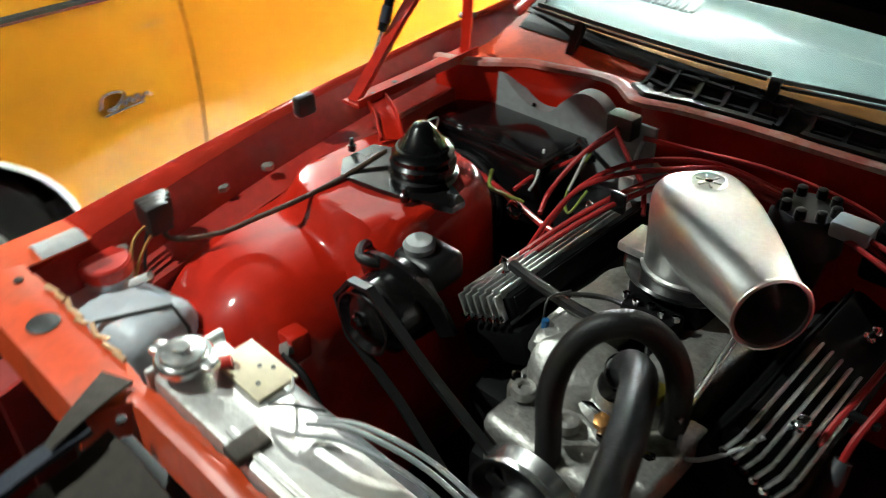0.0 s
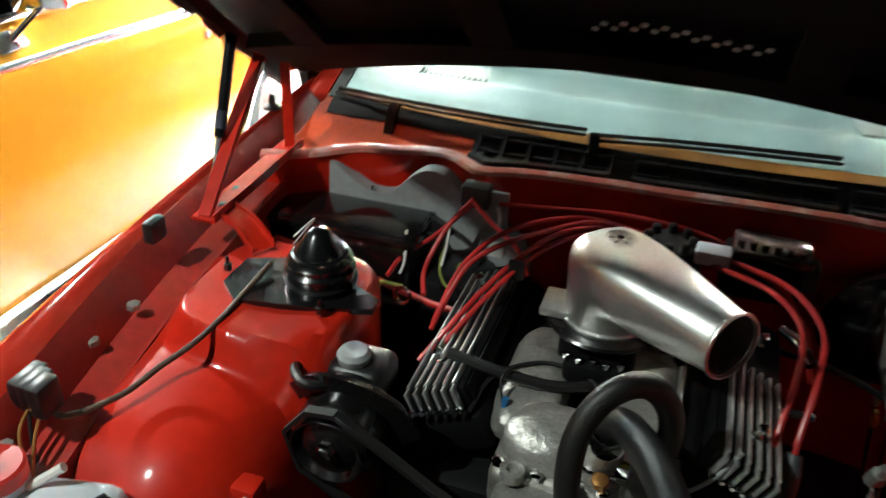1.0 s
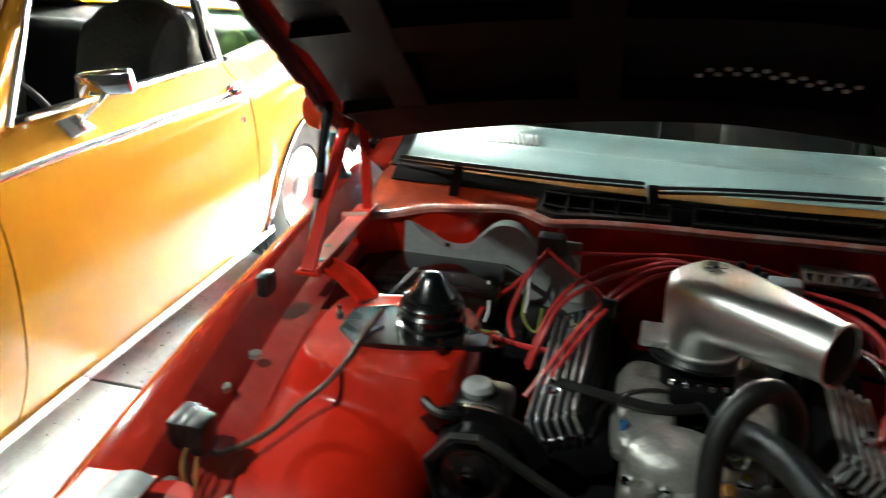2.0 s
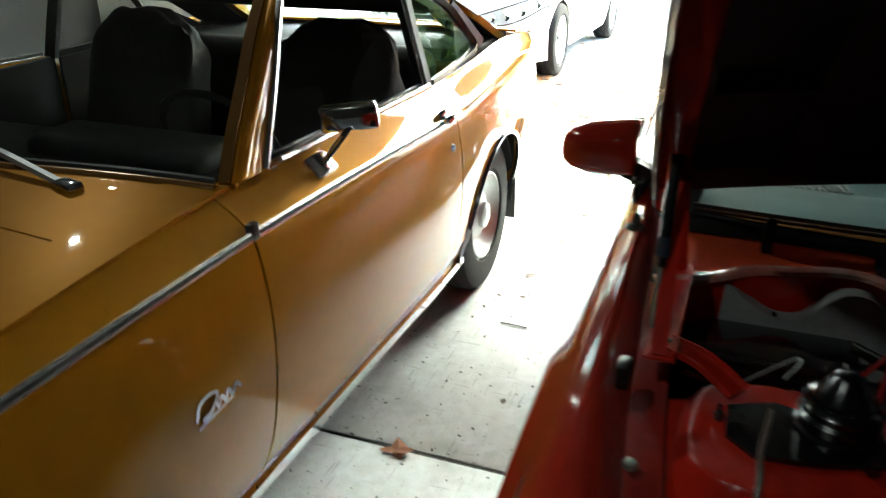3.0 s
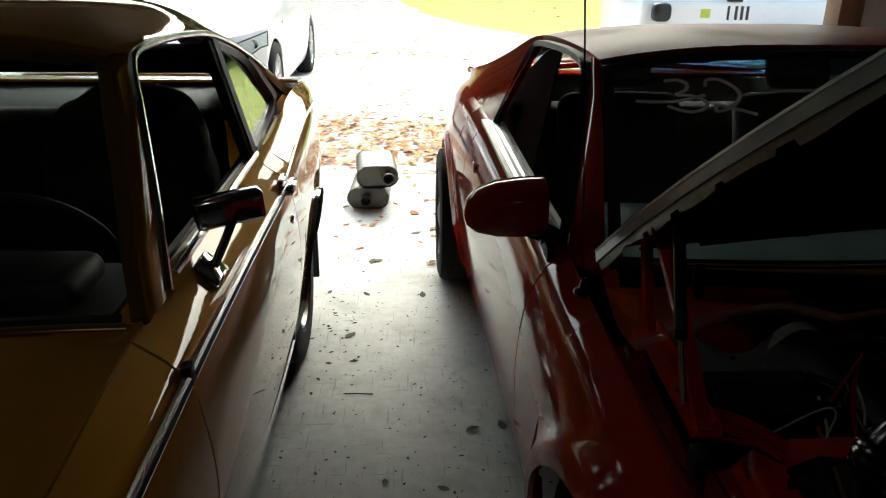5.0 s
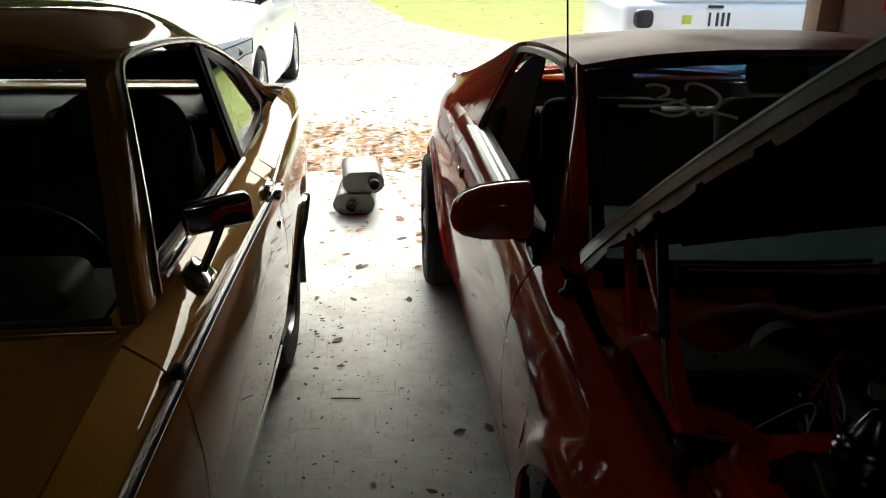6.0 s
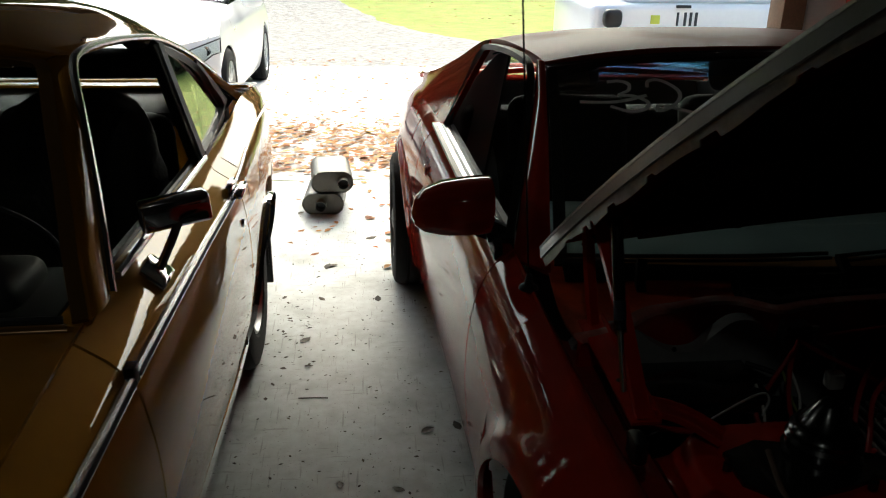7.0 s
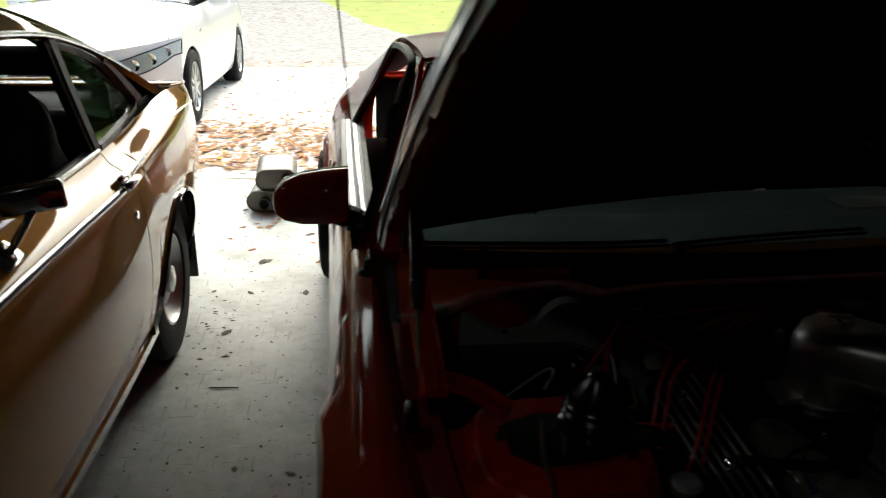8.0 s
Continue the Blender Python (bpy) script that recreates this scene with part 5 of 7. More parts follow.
keep(part("relay", new_box((1.07, -0.475, 0.855), (1.13, -0.435, 0.905), 0.006), M_BLACK, None, "black relay on the firewall"), red)
keep(part("relay_bracket", new_box((1.085, -0.44, 0.80), (1.165, -0.43, 0.885), 0.003), M_GREY, None), red)
keep(part("heater_block", new_box((1.02, -0.57, 0.55), (1.15, -0.43, 0.72), 0.02), M_BLACK, None), red)

# washer jug
jug_m = Matrix.Translation((0.755, -1.385, 0.0)) @ Matrix.Rotation(radians(12), 4, "Z")
bm = new_box((-0.10, -0.07, 0.50), (0.13, 0.075, 0.80), 0.04, jug_m, 3)
jug = keep(part("washer_jug", bm, M_JUG, None, "cloudy washer fluid jug with a red cap"), red)
keep(part("jug_neck", lathe([(0.040, 0), (0.040, 0.03)], pose(0.705, -1.365, 0.79), 24), M_JUG, None), jug)
keep(part("jug_cap", lathe([(0.041, 0), (0.042, 0.022), (0.038, 0.026), (0.0, 0.027)], pose(0.705, -1.365, 0.812), 24), M_REDCAP, None, "red screw cap"), jug)
keep(part("jug_spout", tube([(0.745, -1.355, 0.80), (0.79, -1.33, 0.83)], 0.007, 8), M_WHITEPL, None), jug)
keep(part("jug_strap", tube([jug_m @ Vector(p) for p in ((0.02, -0.075, 0.70), (0.03, -0.06, 0.80), (0.105, 0.03, 0.803), (0.134, 0.03, 0.77), (0.134, 0.03, 0.66))], 0.004, 6, 0), M_BLACK, None, "thin black strap"), jug)

# radiator
rad = keep(part("radiator", new_box((1.09, -1.474, 0.36), (1.85, -1.385, 0.865), 0.006), M_RAD, None, "bare aluminium radiator"), red)
keep(part("radiator_tank", new_box((1.082, -1.478, 0.80), (1.86, -1.372, 0.905), 0.010, seg=2), M_RAD, None, "welded aluminium top tank"), rad)
keep(part("tank_rib", new_box((1.235, -1.466, 0.905), (1.86, -1.455, 0.9085), 0.0015), M_RAD, None), rad)
keep(part("fan_shroud", new_box((1.06, -1.38, 0.40), (1.79, -1.32, 0.845), 0.02), M_BLACK, None, "black plastic fan shroud"), rad)
keep(part("end_plate", new_box((1.076, -1.482, 0.72), (1.086, -1.368, 0.912), 0.003), M_RAD, None, "welded end plate"), rad)
keep(part("filler_neck", lathe([(0.024, 0), (0.024, 0.016), (0.036, 0.018), (0.038, 0.028), (0.035, 0.031), (0.030, 0.031), (0.028, 0.036), (0.012, 0.038), (0.010, 0.043), (0, 0.043)], pose(1.112, -1.440, 0.903), 26), M_BRIGHT, None, "chrome radiator cap"), rad)
for a in (20, 200):
    keep(part("cap_ear", new_box((0.030, -0.011, 0.019), (0.050, 0.011, 0.032), 0.004, pose(1.112, -1.440, 0.903, 0, 0, a)), M_BRIGHT, None), rad)
keep(part("overflow_nipple", tube([(1.135, -1.420, 0.915), (1.150, -1.398, 0.918)], 0.008, 10), M_REDCAP, None, "red overflow nipple"), rad)
plate = keep(part("warning_plate", new_box((1.125, -1.412, 0.906), (1.225, -1.352, 0.910), 0.001, pose(0, 0, 0)), M_BEIGE, None, "yellowed cream metal plate"), rad)
for px, py in ((1.150, -1.400), (1.175, -1.375), (1.190, -1.365), (1.200, -1.395)):
    keep(part("plate_hole", lathe([(0, 0.0006), (0.0035, 0.0006), (0.0035, 0)], pose(px, py, 0.910), 8), M_RUBBER, None), plate)
keep(part("rubber_mount", new_box((1.254, -1.484, 0.898), (1.288, -1.436, 0.914), 0.005), M_DUST, None, "dusty rubber radiator mount"), rad)
keep(part("loose_lead", tube([(1.225, -1.36, 0.912), (1.255, -1.385, 0.925), (1.245, -1.41, 0.918), (1.275, -1.40, 0.93), (1.30, -1.37, 0.915)], 0.0022, 6), M_BLACK, None, "thin black lead"), rad)
for k, (dy, dz) in enumerate(((0, 0), (0.015, 0.006), (0.03, 0.0))):
    keep(part("overflow_hose", tube([(1.305, -1.415 + dy, 0.915 + dz), (1.36, -1.39 + dy, 0.925 + dz), (1.45, -1.365 + dy, 0.91 + dz), (1.56, -1.35 + dy, 0.86 + dz)], 0.0035, 7), M_GREY, None, "thin grey hose"), rad)
brace = keep(part("hood_latch_brace", sweep(bmesh.new(), [(1.050, -1.505, 0.898), (1.064, -1.540, 0.900), (1.077, -1.580, 0.896), (1.085, -1.615, 0.886)], rect(0.048, 0.005), 4, scale=lambda k: 1.0 - 0.72 * k), M_DUST, None, "dusty black brace"), red)
M_WOODTEAR = mat("torn_tan_edge", (0.5, 0.28, 0.13), 0.6, 0, 0, 0.25, 20)
rngt = random.Random(5)
for k in range(9):
    xt = 0.80 + 0.026 * k
    keep(part("torn_edge", new_box((-0.012, -0.004, -0.002), (0.014 + 0.006 * (k % 2), 0.004, 0.002), 0.0015, pose(xt, -1.481 + rngt.uniform(-0.003, 0.003), 0.893, rngt.uniform(-25, 25), rngt.uniform(-10, 10), rngt.uniform(-18, 18))), M_WOODTEAR, None), core)
keep(part("support_hole", lathe([(0, 0.0015), (0.019, 0.0015), (0.023, 0)], pose(0.868, -1.522, 0.893), 16), M_RUBBER, None, "dark round hole"), core)
for x, y in ((1.115, -1.535), (0.745, -1.505)):
    keep(part("support_bolt", lathe([(0.007, 0), (0.007, 0.004), (0, 0.005)], pose(x, y, 0.891), 8), M_RUBBER, None), core)

# engine
engine = keep(part("engine_block", new_box((1.20, -1.03, 0.28), (1.64, -0.50, 0.66), 0.03), M_BLKMATTE, None, "black cast engine block"), red)
for sx, lean in ((1.205, -24), (1.655, 24)):
    head = keep(part("cylinder_head", new_box((-0.07, -0.975, -0.07), (0.07, -0.55, 0.0), 0.012, Matrix.Translation((sx, 0, 0.74)) @ Matrix.Rotation(radians(lean), 4, "Y")), M_BLKMATTE, None), engine)
    mv = Matrix.Translation((sx, 0, 0.745)) @ Matrix.Rotation(radians(lean), 4, "Y")
    vc = keep(part("valve_cover", new_box((-0.058, -0.965, 0.0), (0.058, -0.56, 0.05), 0.014, mv), M_BLKMATTE, None, "black finned valve cover with polished ribs"), engine)
    back = -0.735 if lean > 0 else -0.60
    for k in range(6):
        x = -0.042 + 0.0168 * k
        rib = keep(part("cover_rib", new_box((x - 0.0024, -0.965, 0.046), (x + 0.0024, back, 0.060), 0.0015, mv), M_RIB, None, "polished fin"), vc)
        keep(part("rib_end", new_box((x - 0.0024, -0.980, 0.010), (x + 0.0024, -0.965, 0.056), 0.0015, mv), M_RIB, None), vc)
        keep(part("rib_bolt", lathe([(0.0065, 0), (0.0065, 0.006), (0.004, 0.008), (0, 0.008)], mv @ pose(x, -0.979, 0.018, 90, 0, 0), 6), M_CHROME, None), vc)
    keep(part("cover_flank", new_box((0.0578 if lean > 0 else -0.0605, -0.955, 0.012), (0.0605 if lean > 0 else -0.0578, -0.57, 0.045), 0.001, mv @ (Matrix.Diagonal((-1, 1, 1, 1)))), M_BLKMATTE, None), engine)
    for y in (-0.90, -0.66):
        keep(part("cover_bolt", lathe([(0.010, 0), (0.010, 0.012), (0.005, 0.013), (0.005, 0.028), (0.009, 0.03), (0.0, 0.04)], mv @ Matrix.Translation((0, y, 0.05)), 10), M_CHROME, None), engine)

# intake, water neck, carburettor
bm = new_box((1.305, -1.055, 0.66), (1.56, -0.915, 0.745), 0.018, None, 3)
intake = keep(part("intake_manifold", bm, M_CAST, None, "cast aluminium intake manifold"), engine)
keep(part("valley_pan", new_box((1.29, -0.92, 0.64), (1.57, -0.58, 0.728), 0.015), M_BLKMATTE, None), engine)
keep(part("intake_gusset", new_box((1.50, -1.09, 0.70), (1.585, -0.93, 0.752), 0.012, None, 3), M_CAST, None), intake)
for k, (bx, by, bz) in enumerate(((1.345, -1.052, 0.742), (1.43, -1.06, 0.742), (1.515, -1.085, 0.75))):
    keep(part("casting_boss", lathe([(0.020, 0), (0.018, 0.014), (0.010, 0.016), (0.008, 0.010), (0, 0.010)], pose(bx, by, bz), 16), M_CAST, None), intake)
keep(part("brass_plug", lathe([(0.013, 0), (0.013, 0.012), (0.008, 0.014), (0, 0.014)], pose(1.472, -1.035, 0.757, 15, 0, 0), 6), M_COPPER, None, "small brass plug"), intake)
for x, y0, y1 in ((1.335, -0.98, -0.72), (1.505, -0.98, -0.72)):
    keep(part("intake_runner", cushion((x, (y0 + y1) / 2, 0.755), (0.055, 0.14, 0.040), None, 0.6, 0.10, x), M_CAST, None, "rounded cast runner"), intake)
keep(part("intake_dome", cushion((1.385, -0.975, 0.755), (0.075, 0.065, 0.048), None, 0.8, 0.06, 2.0), M_CAST, None, "rounded cast water outlet"), intake)
for x, y in ((1.318, -1.035), (1.548, -1.035), (1.318, -0.90), (1.545, -0.86), (1.38, -1.045), (1.48, -1.045)):
    keep(part("intake_bolt", lathe([(0.010, 0), (0.010, 0.008), (0.006, 0.010), (0, 0.010)], pose(x, y, 0.744), 6), M_CHROME, None), intake)
keep(part("timing_cover", new_box((1.32, -1.125, 0.46), (1.56, -1.04, 0.735), 0.02, None, 3), M_CAST, None, "cast aluminium timing cover"), engine)
keep(part("water_neck", lathe([(0.055, 0), (0.055, 0.012), (0.034, 0.02), (0.025, 0.05), (0.027, 0.055)], pose(1.458, -0.985, 0.765, 25, 15, 0), 24), M_CAST, None), engine)
keep(part("neck_flange", new_box((1.400, -1.03, 0.755), (1.512, -0.955, 0.772), 0.006), M_CHROME, None), engine)
keep(part("hose_clamp", lathe([(0.0265, 0), (0.0285, 0.001), (0.0285, 0.013), (0.0265, 0.014)], pose(1.464, -0.985, 0.812, 20, 25, 0), 24), M_CHROME, None), engine)
keep(part("radiator_hose", tube([(1.460, -0.975, 0.800), (1.475, -0.985, 0.832), (1.503, -1.010, 0.846), (1.545, -1.095, 0.868), (1.577, -1.18, 0.872), (1.605, -1.28, 0.86), (1.62, -1.37, 0.845)], 0.0255, 18), M_RUBBER, None, "thick black radiator hose"), engine)
keep(part("bypass_hose", tube([(1.442, -1.117, 0.720), (1.437, -1.113, 0.770), (1.431, -1.108, 0.835), (1.434, -1.092, 0.890), (1.452, -1.071, 0.932), (1.481, -1.050, 0.955), (1.511, -1.026, 0.948), (1.538, -1.008, 0.915), (1.553, -0.998, 0.868), (1.553, -0.985, 0.80), (1.545, -0.975, 0.755)], 0.0185, 16), M_RUBBER, None, "curved black heater hose"), engine)
keep(part("yellow_tag", new_box((1.490, -0.985, 0.790), (1.525, -0.955, 0.806), 0.002), mat("yellow_paint_mark", (0.6, 0.5, 0.03), 0.5), None), engine)
keep(part("carburettor", new_box((1.355, -0.815, 0.745), (1.485, -0.665, 0.835), 0.012), M_BLKMATTE, None, "black carburettor under the intake elbow"), engine)
keep(part("fuel_bowl", new_box((1.372, -0.862, 0.772), (1.468, -0.815, 0.822), 0.012), M_BLKMATTE, None), engine)
keep(part("fuel_bowl", new_box((1.37, -0.655, 0.765), (1.47, -0.60, 0.83), 0.012), M_BLKMATTE, None), engine)
keep(part("air_horn_plate", lathe([(0.050, 0.0), (0.098, 0.0), (0.100, 0.004), (0.096, 0.008), (0.050, 0.008)], pose(1.42, -0.745, 0.842), 36), M_BLKMETAL, None, "round black air horn plate"), engine)
keep(part("choke_box", new_box((1.312, -0.785, 0.850), (1.362, -0.712, 0.866), 0.004), M_RAD, None, "pale metal choke plate"), engine)
for k in range(5):
    keep(part("carb_screw", lathe([(0.006, 0), (0.006, 0.008), (0, 0.010)], pose(1.375 + 0.022 * k, -0.845 - 0.006 * (k % 2), 0.822), 8), M_CHROME, None), engine)
keep(part("throttle_bracket", new_box((1.50, -0.72, 0.74), (1.545, -0.66, 0.80), 0.004), M_CAST, None), engine)
keep(part("throttle_rod", tube([(1.557, -0.845, 0.852), (1.564, -1.005, 0.806)], 0.0055, 10), M_CHROME, None), engine)

# brushed elbow
bm = bmesh.new()
EC, EH = Vector((1.42, -0.742, 0)), Vector((0.764, -0.645, 0)).normalized()
EA = Vector((-EH.y, EH.x, 0))
# each ring: back/top point and front/bottom point as (along, height), half width, squareness
ELBOW = [((-0.071, 0.852), (0.071, 0.852), 0.071, 1.0), ((-0.071, 0.885), (0.072, 0.868), 0.071, 1.0), ((-0.071, 0.930), (0.076, 0.884), 0.072, 0.95), ((-0.069, 0.962), (0.080, 0.890), 0.073, 0.85), ((-0.060, 0.984), (0.085, 0.894), 0.074, 0.72), ((-0.040, 0.996), (0.092, 0.897), 0.075, 0.62), ((-0.010, 1.001), (0.103, 0.899), 0.075, 0.58), ((0.04, 1.003), (0.125, 0.900), 0.073, 0.58), ((0.10, 1.004), (0.155, 0.900), 0.067, 0.62), ((0.15, 1.005), (0.187, 0.901), 0.061, 0.72), ((0.20, 1.006), (0.220, 0.902), 0.055, 0.88), ((0.235, 1.006), (0.245, 0.903), 0.0515, 1.0), ((0.246, 1.006), (0.254, 0.903), 0.0515, 1.0)]
NS = 40


def elbow_rings(shrink):
    out = []
    for (s0, z0), (s1, z1), a, e in ELBOW:
        o, i = EC + EH * s0 + Vector((0, 0, z0)), EC + EH * s1 + Vector((0, 0, z1))
        c, u, b = (o + i) / 2, (o - i).normalized(), (o - i).length / 2
        out.append([bm.verts.new(c + EA * (a - shrink) * math.copysign(abs(math.cos(q)) ** e, math.cos(q)) + u * (b - shrink) * math.copysign(abs(math.sin(q)) ** e, math.sin(q))) for q in lin(0, 2 * math.pi * (NS - 1) / NS, NS)])
    return out


outer, inner_ = elbow_rings(0.0), elbow_rings(0.0035)
rings = outer + inner_[::-1]
for r0, r1 in zip(rings, rings[1:]):
    for q in range(NS):
        bm.faces.new((r0[q], r0[(q + 1) % NS], r1[(q + 1) % NS], r1[q]))
bmesh.ops.recalc_face_normals(bm, faces=bm.faces[:])
elbow = keep(part("intake_elbow", bm, M_ALU, None, "brushed aluminium intake elbow"), red)
md = (EH + Vector((0, 0, 0.075))).normalized().to_track_quat("Z", "Y").to_matrix().to_4x4()
ME = EC + EH * 0.250 + Vector((0, 0, 0.9545))
keep(part("elbow_bead", lathe([(0.0500, -0.003), (0.0535, -0.002), (0.0545, 0.001), (0.0535, 0.004), (0.0500, 0.005)], Matrix.Translation(ME) @ md, 40), M_ALU, None), elbow)
keep(part("elbow_ring", lathe([(0.069, -0.004), (0.076, -0.003), (0.077, 0.003), (0.072, 0.006)], pose(1.42, -0.742, 0.852), 36), M_ALU, None), elbow)
keep(part("elbow_dish", lathe([(0.026, 0.0025), (0.023, 0.001), (0.018, 0.0), (0, -0.001)], pose(1.425, -0.742, 1.0015, 0, 0, 0), 26), M_ALU, None), elbow)
keep(part("wing_nut", lathe([(0.006, 0), (0.006, 0.005), (0.003, 0.006), (0, 0.006)], pose(1.425, -0.742, 1.0005, 0, 0, 0), 10), M_CHROME, None), elbow)
for a in (10, 70, 130, 190, 250, 310):
    keep(part("nut_wing", new_box((0.007, -0.0018, 0.001), (0.019, 0.0018, 0.004), 0.001, pose(1.425, -0.742, 1.0015, 0, 0, 0) @ Matrix.Rotation(radians(a), 4, "Z")), M_ALU, None), elbow)

# pulleys, pump and belt
pump = keep(part("steering_pump", lathe([(0.0, 0.10), (0.05, 0.098), (0.068, 0.08), (0.07, 0.0), (0.05, -0.01), (0, -0.01)], pose(1.075, -1.02, 0.765, 90, 0, 0), 28), M_BLKMETAL, None, "black power steering pump"), red)
keep(part("pump_pulley", lathe([(0.012, 0.030), (0.03, 0.028), (0.046, 0.020), (0.055, 0.030), (0.059, 0.030), (0.050, 0.020), (0.059, 0.008), (0.055, 0.006), (0.03, 0.008)], pose(1.078, -1.105, 0.772, 90, 0, 0), 32), M_BLKMETAL, None), pump)
keep(part("pump_nut", lathe([(0.014, 0), (0.014, 0.012), (0.009, 0.013), (0.009, 0.018), (0, 0.018)], pose(1.082, -1.135, 0.785, 90, 0, 0), 6), M_CHROME, None), pump)
keep(part("pump_bracket", sweep(bmesh.new(), [(0.99, -1.05, 0.80), (1.03, -1.06, 0.835), (1.09, -1.06, 0.84), (1.15, -1.05, 0.81), (1.18, -1.04, 0.75)], rect(0.012, 0.03), 5), M_BLKMETAL, None), pump)
keep(part("pump_cap", lathe([(0.026, 0), (0.028, 0.012), (0.022, 0.02), (0, 0.021)], pose(1.06, -0.985, 0.832), 22), M_GREY, None, "ribbed grey pump cap"), pump)
keep(part("pump_reservoir", new_box((1.02, -1.02, 0.77), (1.12, -0.93, 0.833), 0.02, None, 3), M_BLACK, None), pump)
keep(part("pump_hose", tube([(1.02, -1.0, 0.80), (0.98, -1.03, 0.83), (1.02, -1.08, 0.845), (1.06, -1.05, 0.83)], 0.008, 8), M_RUBBER, None), pump)
wp = keep(part("water_pump_pulley", lathe([(0.0, 0.05), (0.03, 0.05), (0.035, 0.03), (0.06, 0.024), (0.076, 0.04), (0.082, 0.04), (0.074, 0.024), (0.082, 0.006), (0.076, 0.004), (0, 0.0)], pose(1.452, -1.15, 0.69, 90, 0, 0) @ Matrix.Scale(1.08, 4), 36), M_BRIGHT, None, "bright steel pulley with oval holes"), red)
for a in (35, 155, 275):
    keep(part("pulley_hole", new_box((0.036, -0.012, 0.028), (0.062, 0.012, 0.034), 0.004, pose(1.452, -1.15, 0.69, 90, 0, 0) @ Matrix.Scale(1.08, 4) @ Matrix.Rotation(radians(a), 4, "Z")), M_RUBBER, None), wp)
keep(part("drive_belt", sweep(bmesh.new(), [(1.095, -1.125, 0.845), (1.25, -1.14, 0.765), (1.445, -1.16, 0.685), (1.485, -1.16, 0.62), (1.42, -1.16, 0.53), (1.30, -1.15, 0.56), (1.15, -1.13, 0.65), (1.03, -1.125, 0.72), (1.01, -1.125, 0.79), (1.05, -1.125, 0.84), (1.095, -1.125, 0.845)], rect(0.008, 0.016), 0, up=(0, 1, 0)), M_RUBBER, None, "black drive belt"), red)
alt = keep(part("alternator", lathe([(0, 0.12), (0.045, 0.12), (0.065, 0.10), (0.068, 0.02), (0.05, 0), (0, 0)], pose(1.70, -1.00, 0.62, 90, 0, 0), 28), M_CAST, None, "cast alternator"), red)
keep(part("alternator_pulley", lathe([(0.0, 0.03), (0.035, 0.03), (0.028, 0.016), (0.035, 0.002), (0, 0)], pose(1.70, -1.13, 0.62, 90, 0, 0), 24), M_CHROME, None), alt)
for z in (0.35, 0.45, 0.55):
    keep(part("engine_front", new_box((1.26, -1.09 - 0.02 * (0.6 - z), z - 0.05), (1.58, -1.03, z + 0.04), 0.02), M_BLKMATTE, None), engine)

# ignition wires and hoses
WIRES = (
    ((1.45, -0.52, 0.875), (1.375, -0.560, 0.900), (1.309, -0.605, 0.896), (1.255, -0.672, 0.872), (1.210, -0.742, 0.836), (1.172, -0.812, 0.795), (1.135, -0.875, 0.750)),
    ((1.45, -0.51, 0.880), (1.370, -0.552, 0.908), (1.298, -0.596, 0.902), (1.243, -0.664, 0.876), (1.197, -0.734, 0.838), (1.158, -0.804, 0.795), (1.120, -0.850, 0.745)),
    ((1.45, -0.50, 0.880), (1.360, -0.540, 0.912), (1.282, -0.584, 0.902), (1.215, -0.625, 0.885), (1.155, -0.665, 0.850), (1.128, -0.715, 0.800), (1.108, -0.750, 0.740)),
    ((1.45, -0.49, 0.880), (1.345, -0.530, 0.912), (1.250, -0.560, 0.900), (1.180, -0.600, 0.872), (1.135, -0.650, 0.830), (1.115, -0.690, 0.780), (1.100, -0.720, 0.730)),
    ((1.52, -0.50, 0.86), (1.61, -0.56, 0.872), (1.690, -0.62, 0.880), (1.732, -0.71, 0.876), (1.728, -0.80, 0.845), (1.713, -0.868, 0.797), (1.710, -0.895, 0.755)),
    ((1.52, -0.49, 0.865), (1.63, -0.545, 0.882), (1.715, -0.61, 0.890), (1.762, -0.71, 0.884), (1.758, -0.80, 0.850), (1.744, -0.865, 0.798), (1.741, -0.893, 0.755)),
    ((1.53, -0.48, 0.86), (1.64, -0.54, 0.86), (1.74, -0.62, 0.84), (1.78, -0.66, 0.74)),
    ((1.53, -0.47, 0.85), (1.62, -0.50, 0.86), (1.72, -0.55, 0.84), (1.78, -0.58, 0.73)),
    ((1.15, -0.46, 0.87), (1.25, -0.43, 0.865), (1.40, -0.44, 0.885), (1.55, -0.44, 0.875), (1.66, -0.46, 0.85)),
    ((1.10, -0.48, 0.875), (1.16, -0.52, 0.85), (1.22, -0.56, 0.83), (1.25, -0.60, 0.80)),
    ((0.70, -0.60, 0.77), (0.84, -0.63, 0.765), (1.0, -0.66, 0.75), (1.08, -0.69, 0.755), (1.15, -0.72, 0.77)),
    ((1.10, -0.475, 0.88), (1.06, -0.53, 0.83), (1.04, -0.60, 0.77), (1.06, -0.66, 0.75)),
    ((1.105, -0.475, 0.875), (1.03, -0.52, 0.80), (0.98, -0.57, 0.77), (0.97, -0.63, 0.755)),
)
for k, w in enumerate(WIRES):
    keep(part("ignition_wire", tube(w, 0.0052 if k != 10 else 0.0065, 8), M_WIRE, None, "red silicone ignition wire"), engine)
for p in ((1.712, -0.885, 0.768), (1.742, -0.882, 0.768)):
    keep(part("plug_boot", tube([p, (p[0] - 0.004, p[1] - 0.030, p[2] - 0.05), (p[0] - 0.010, p[1] - 0.06, p[2] - 0.11)], 0.015, 14, scale=lambda k: 0.8 + 0.35 * min(1, 4 * k)), M_BOOT, None, "black plug boot"), engine)
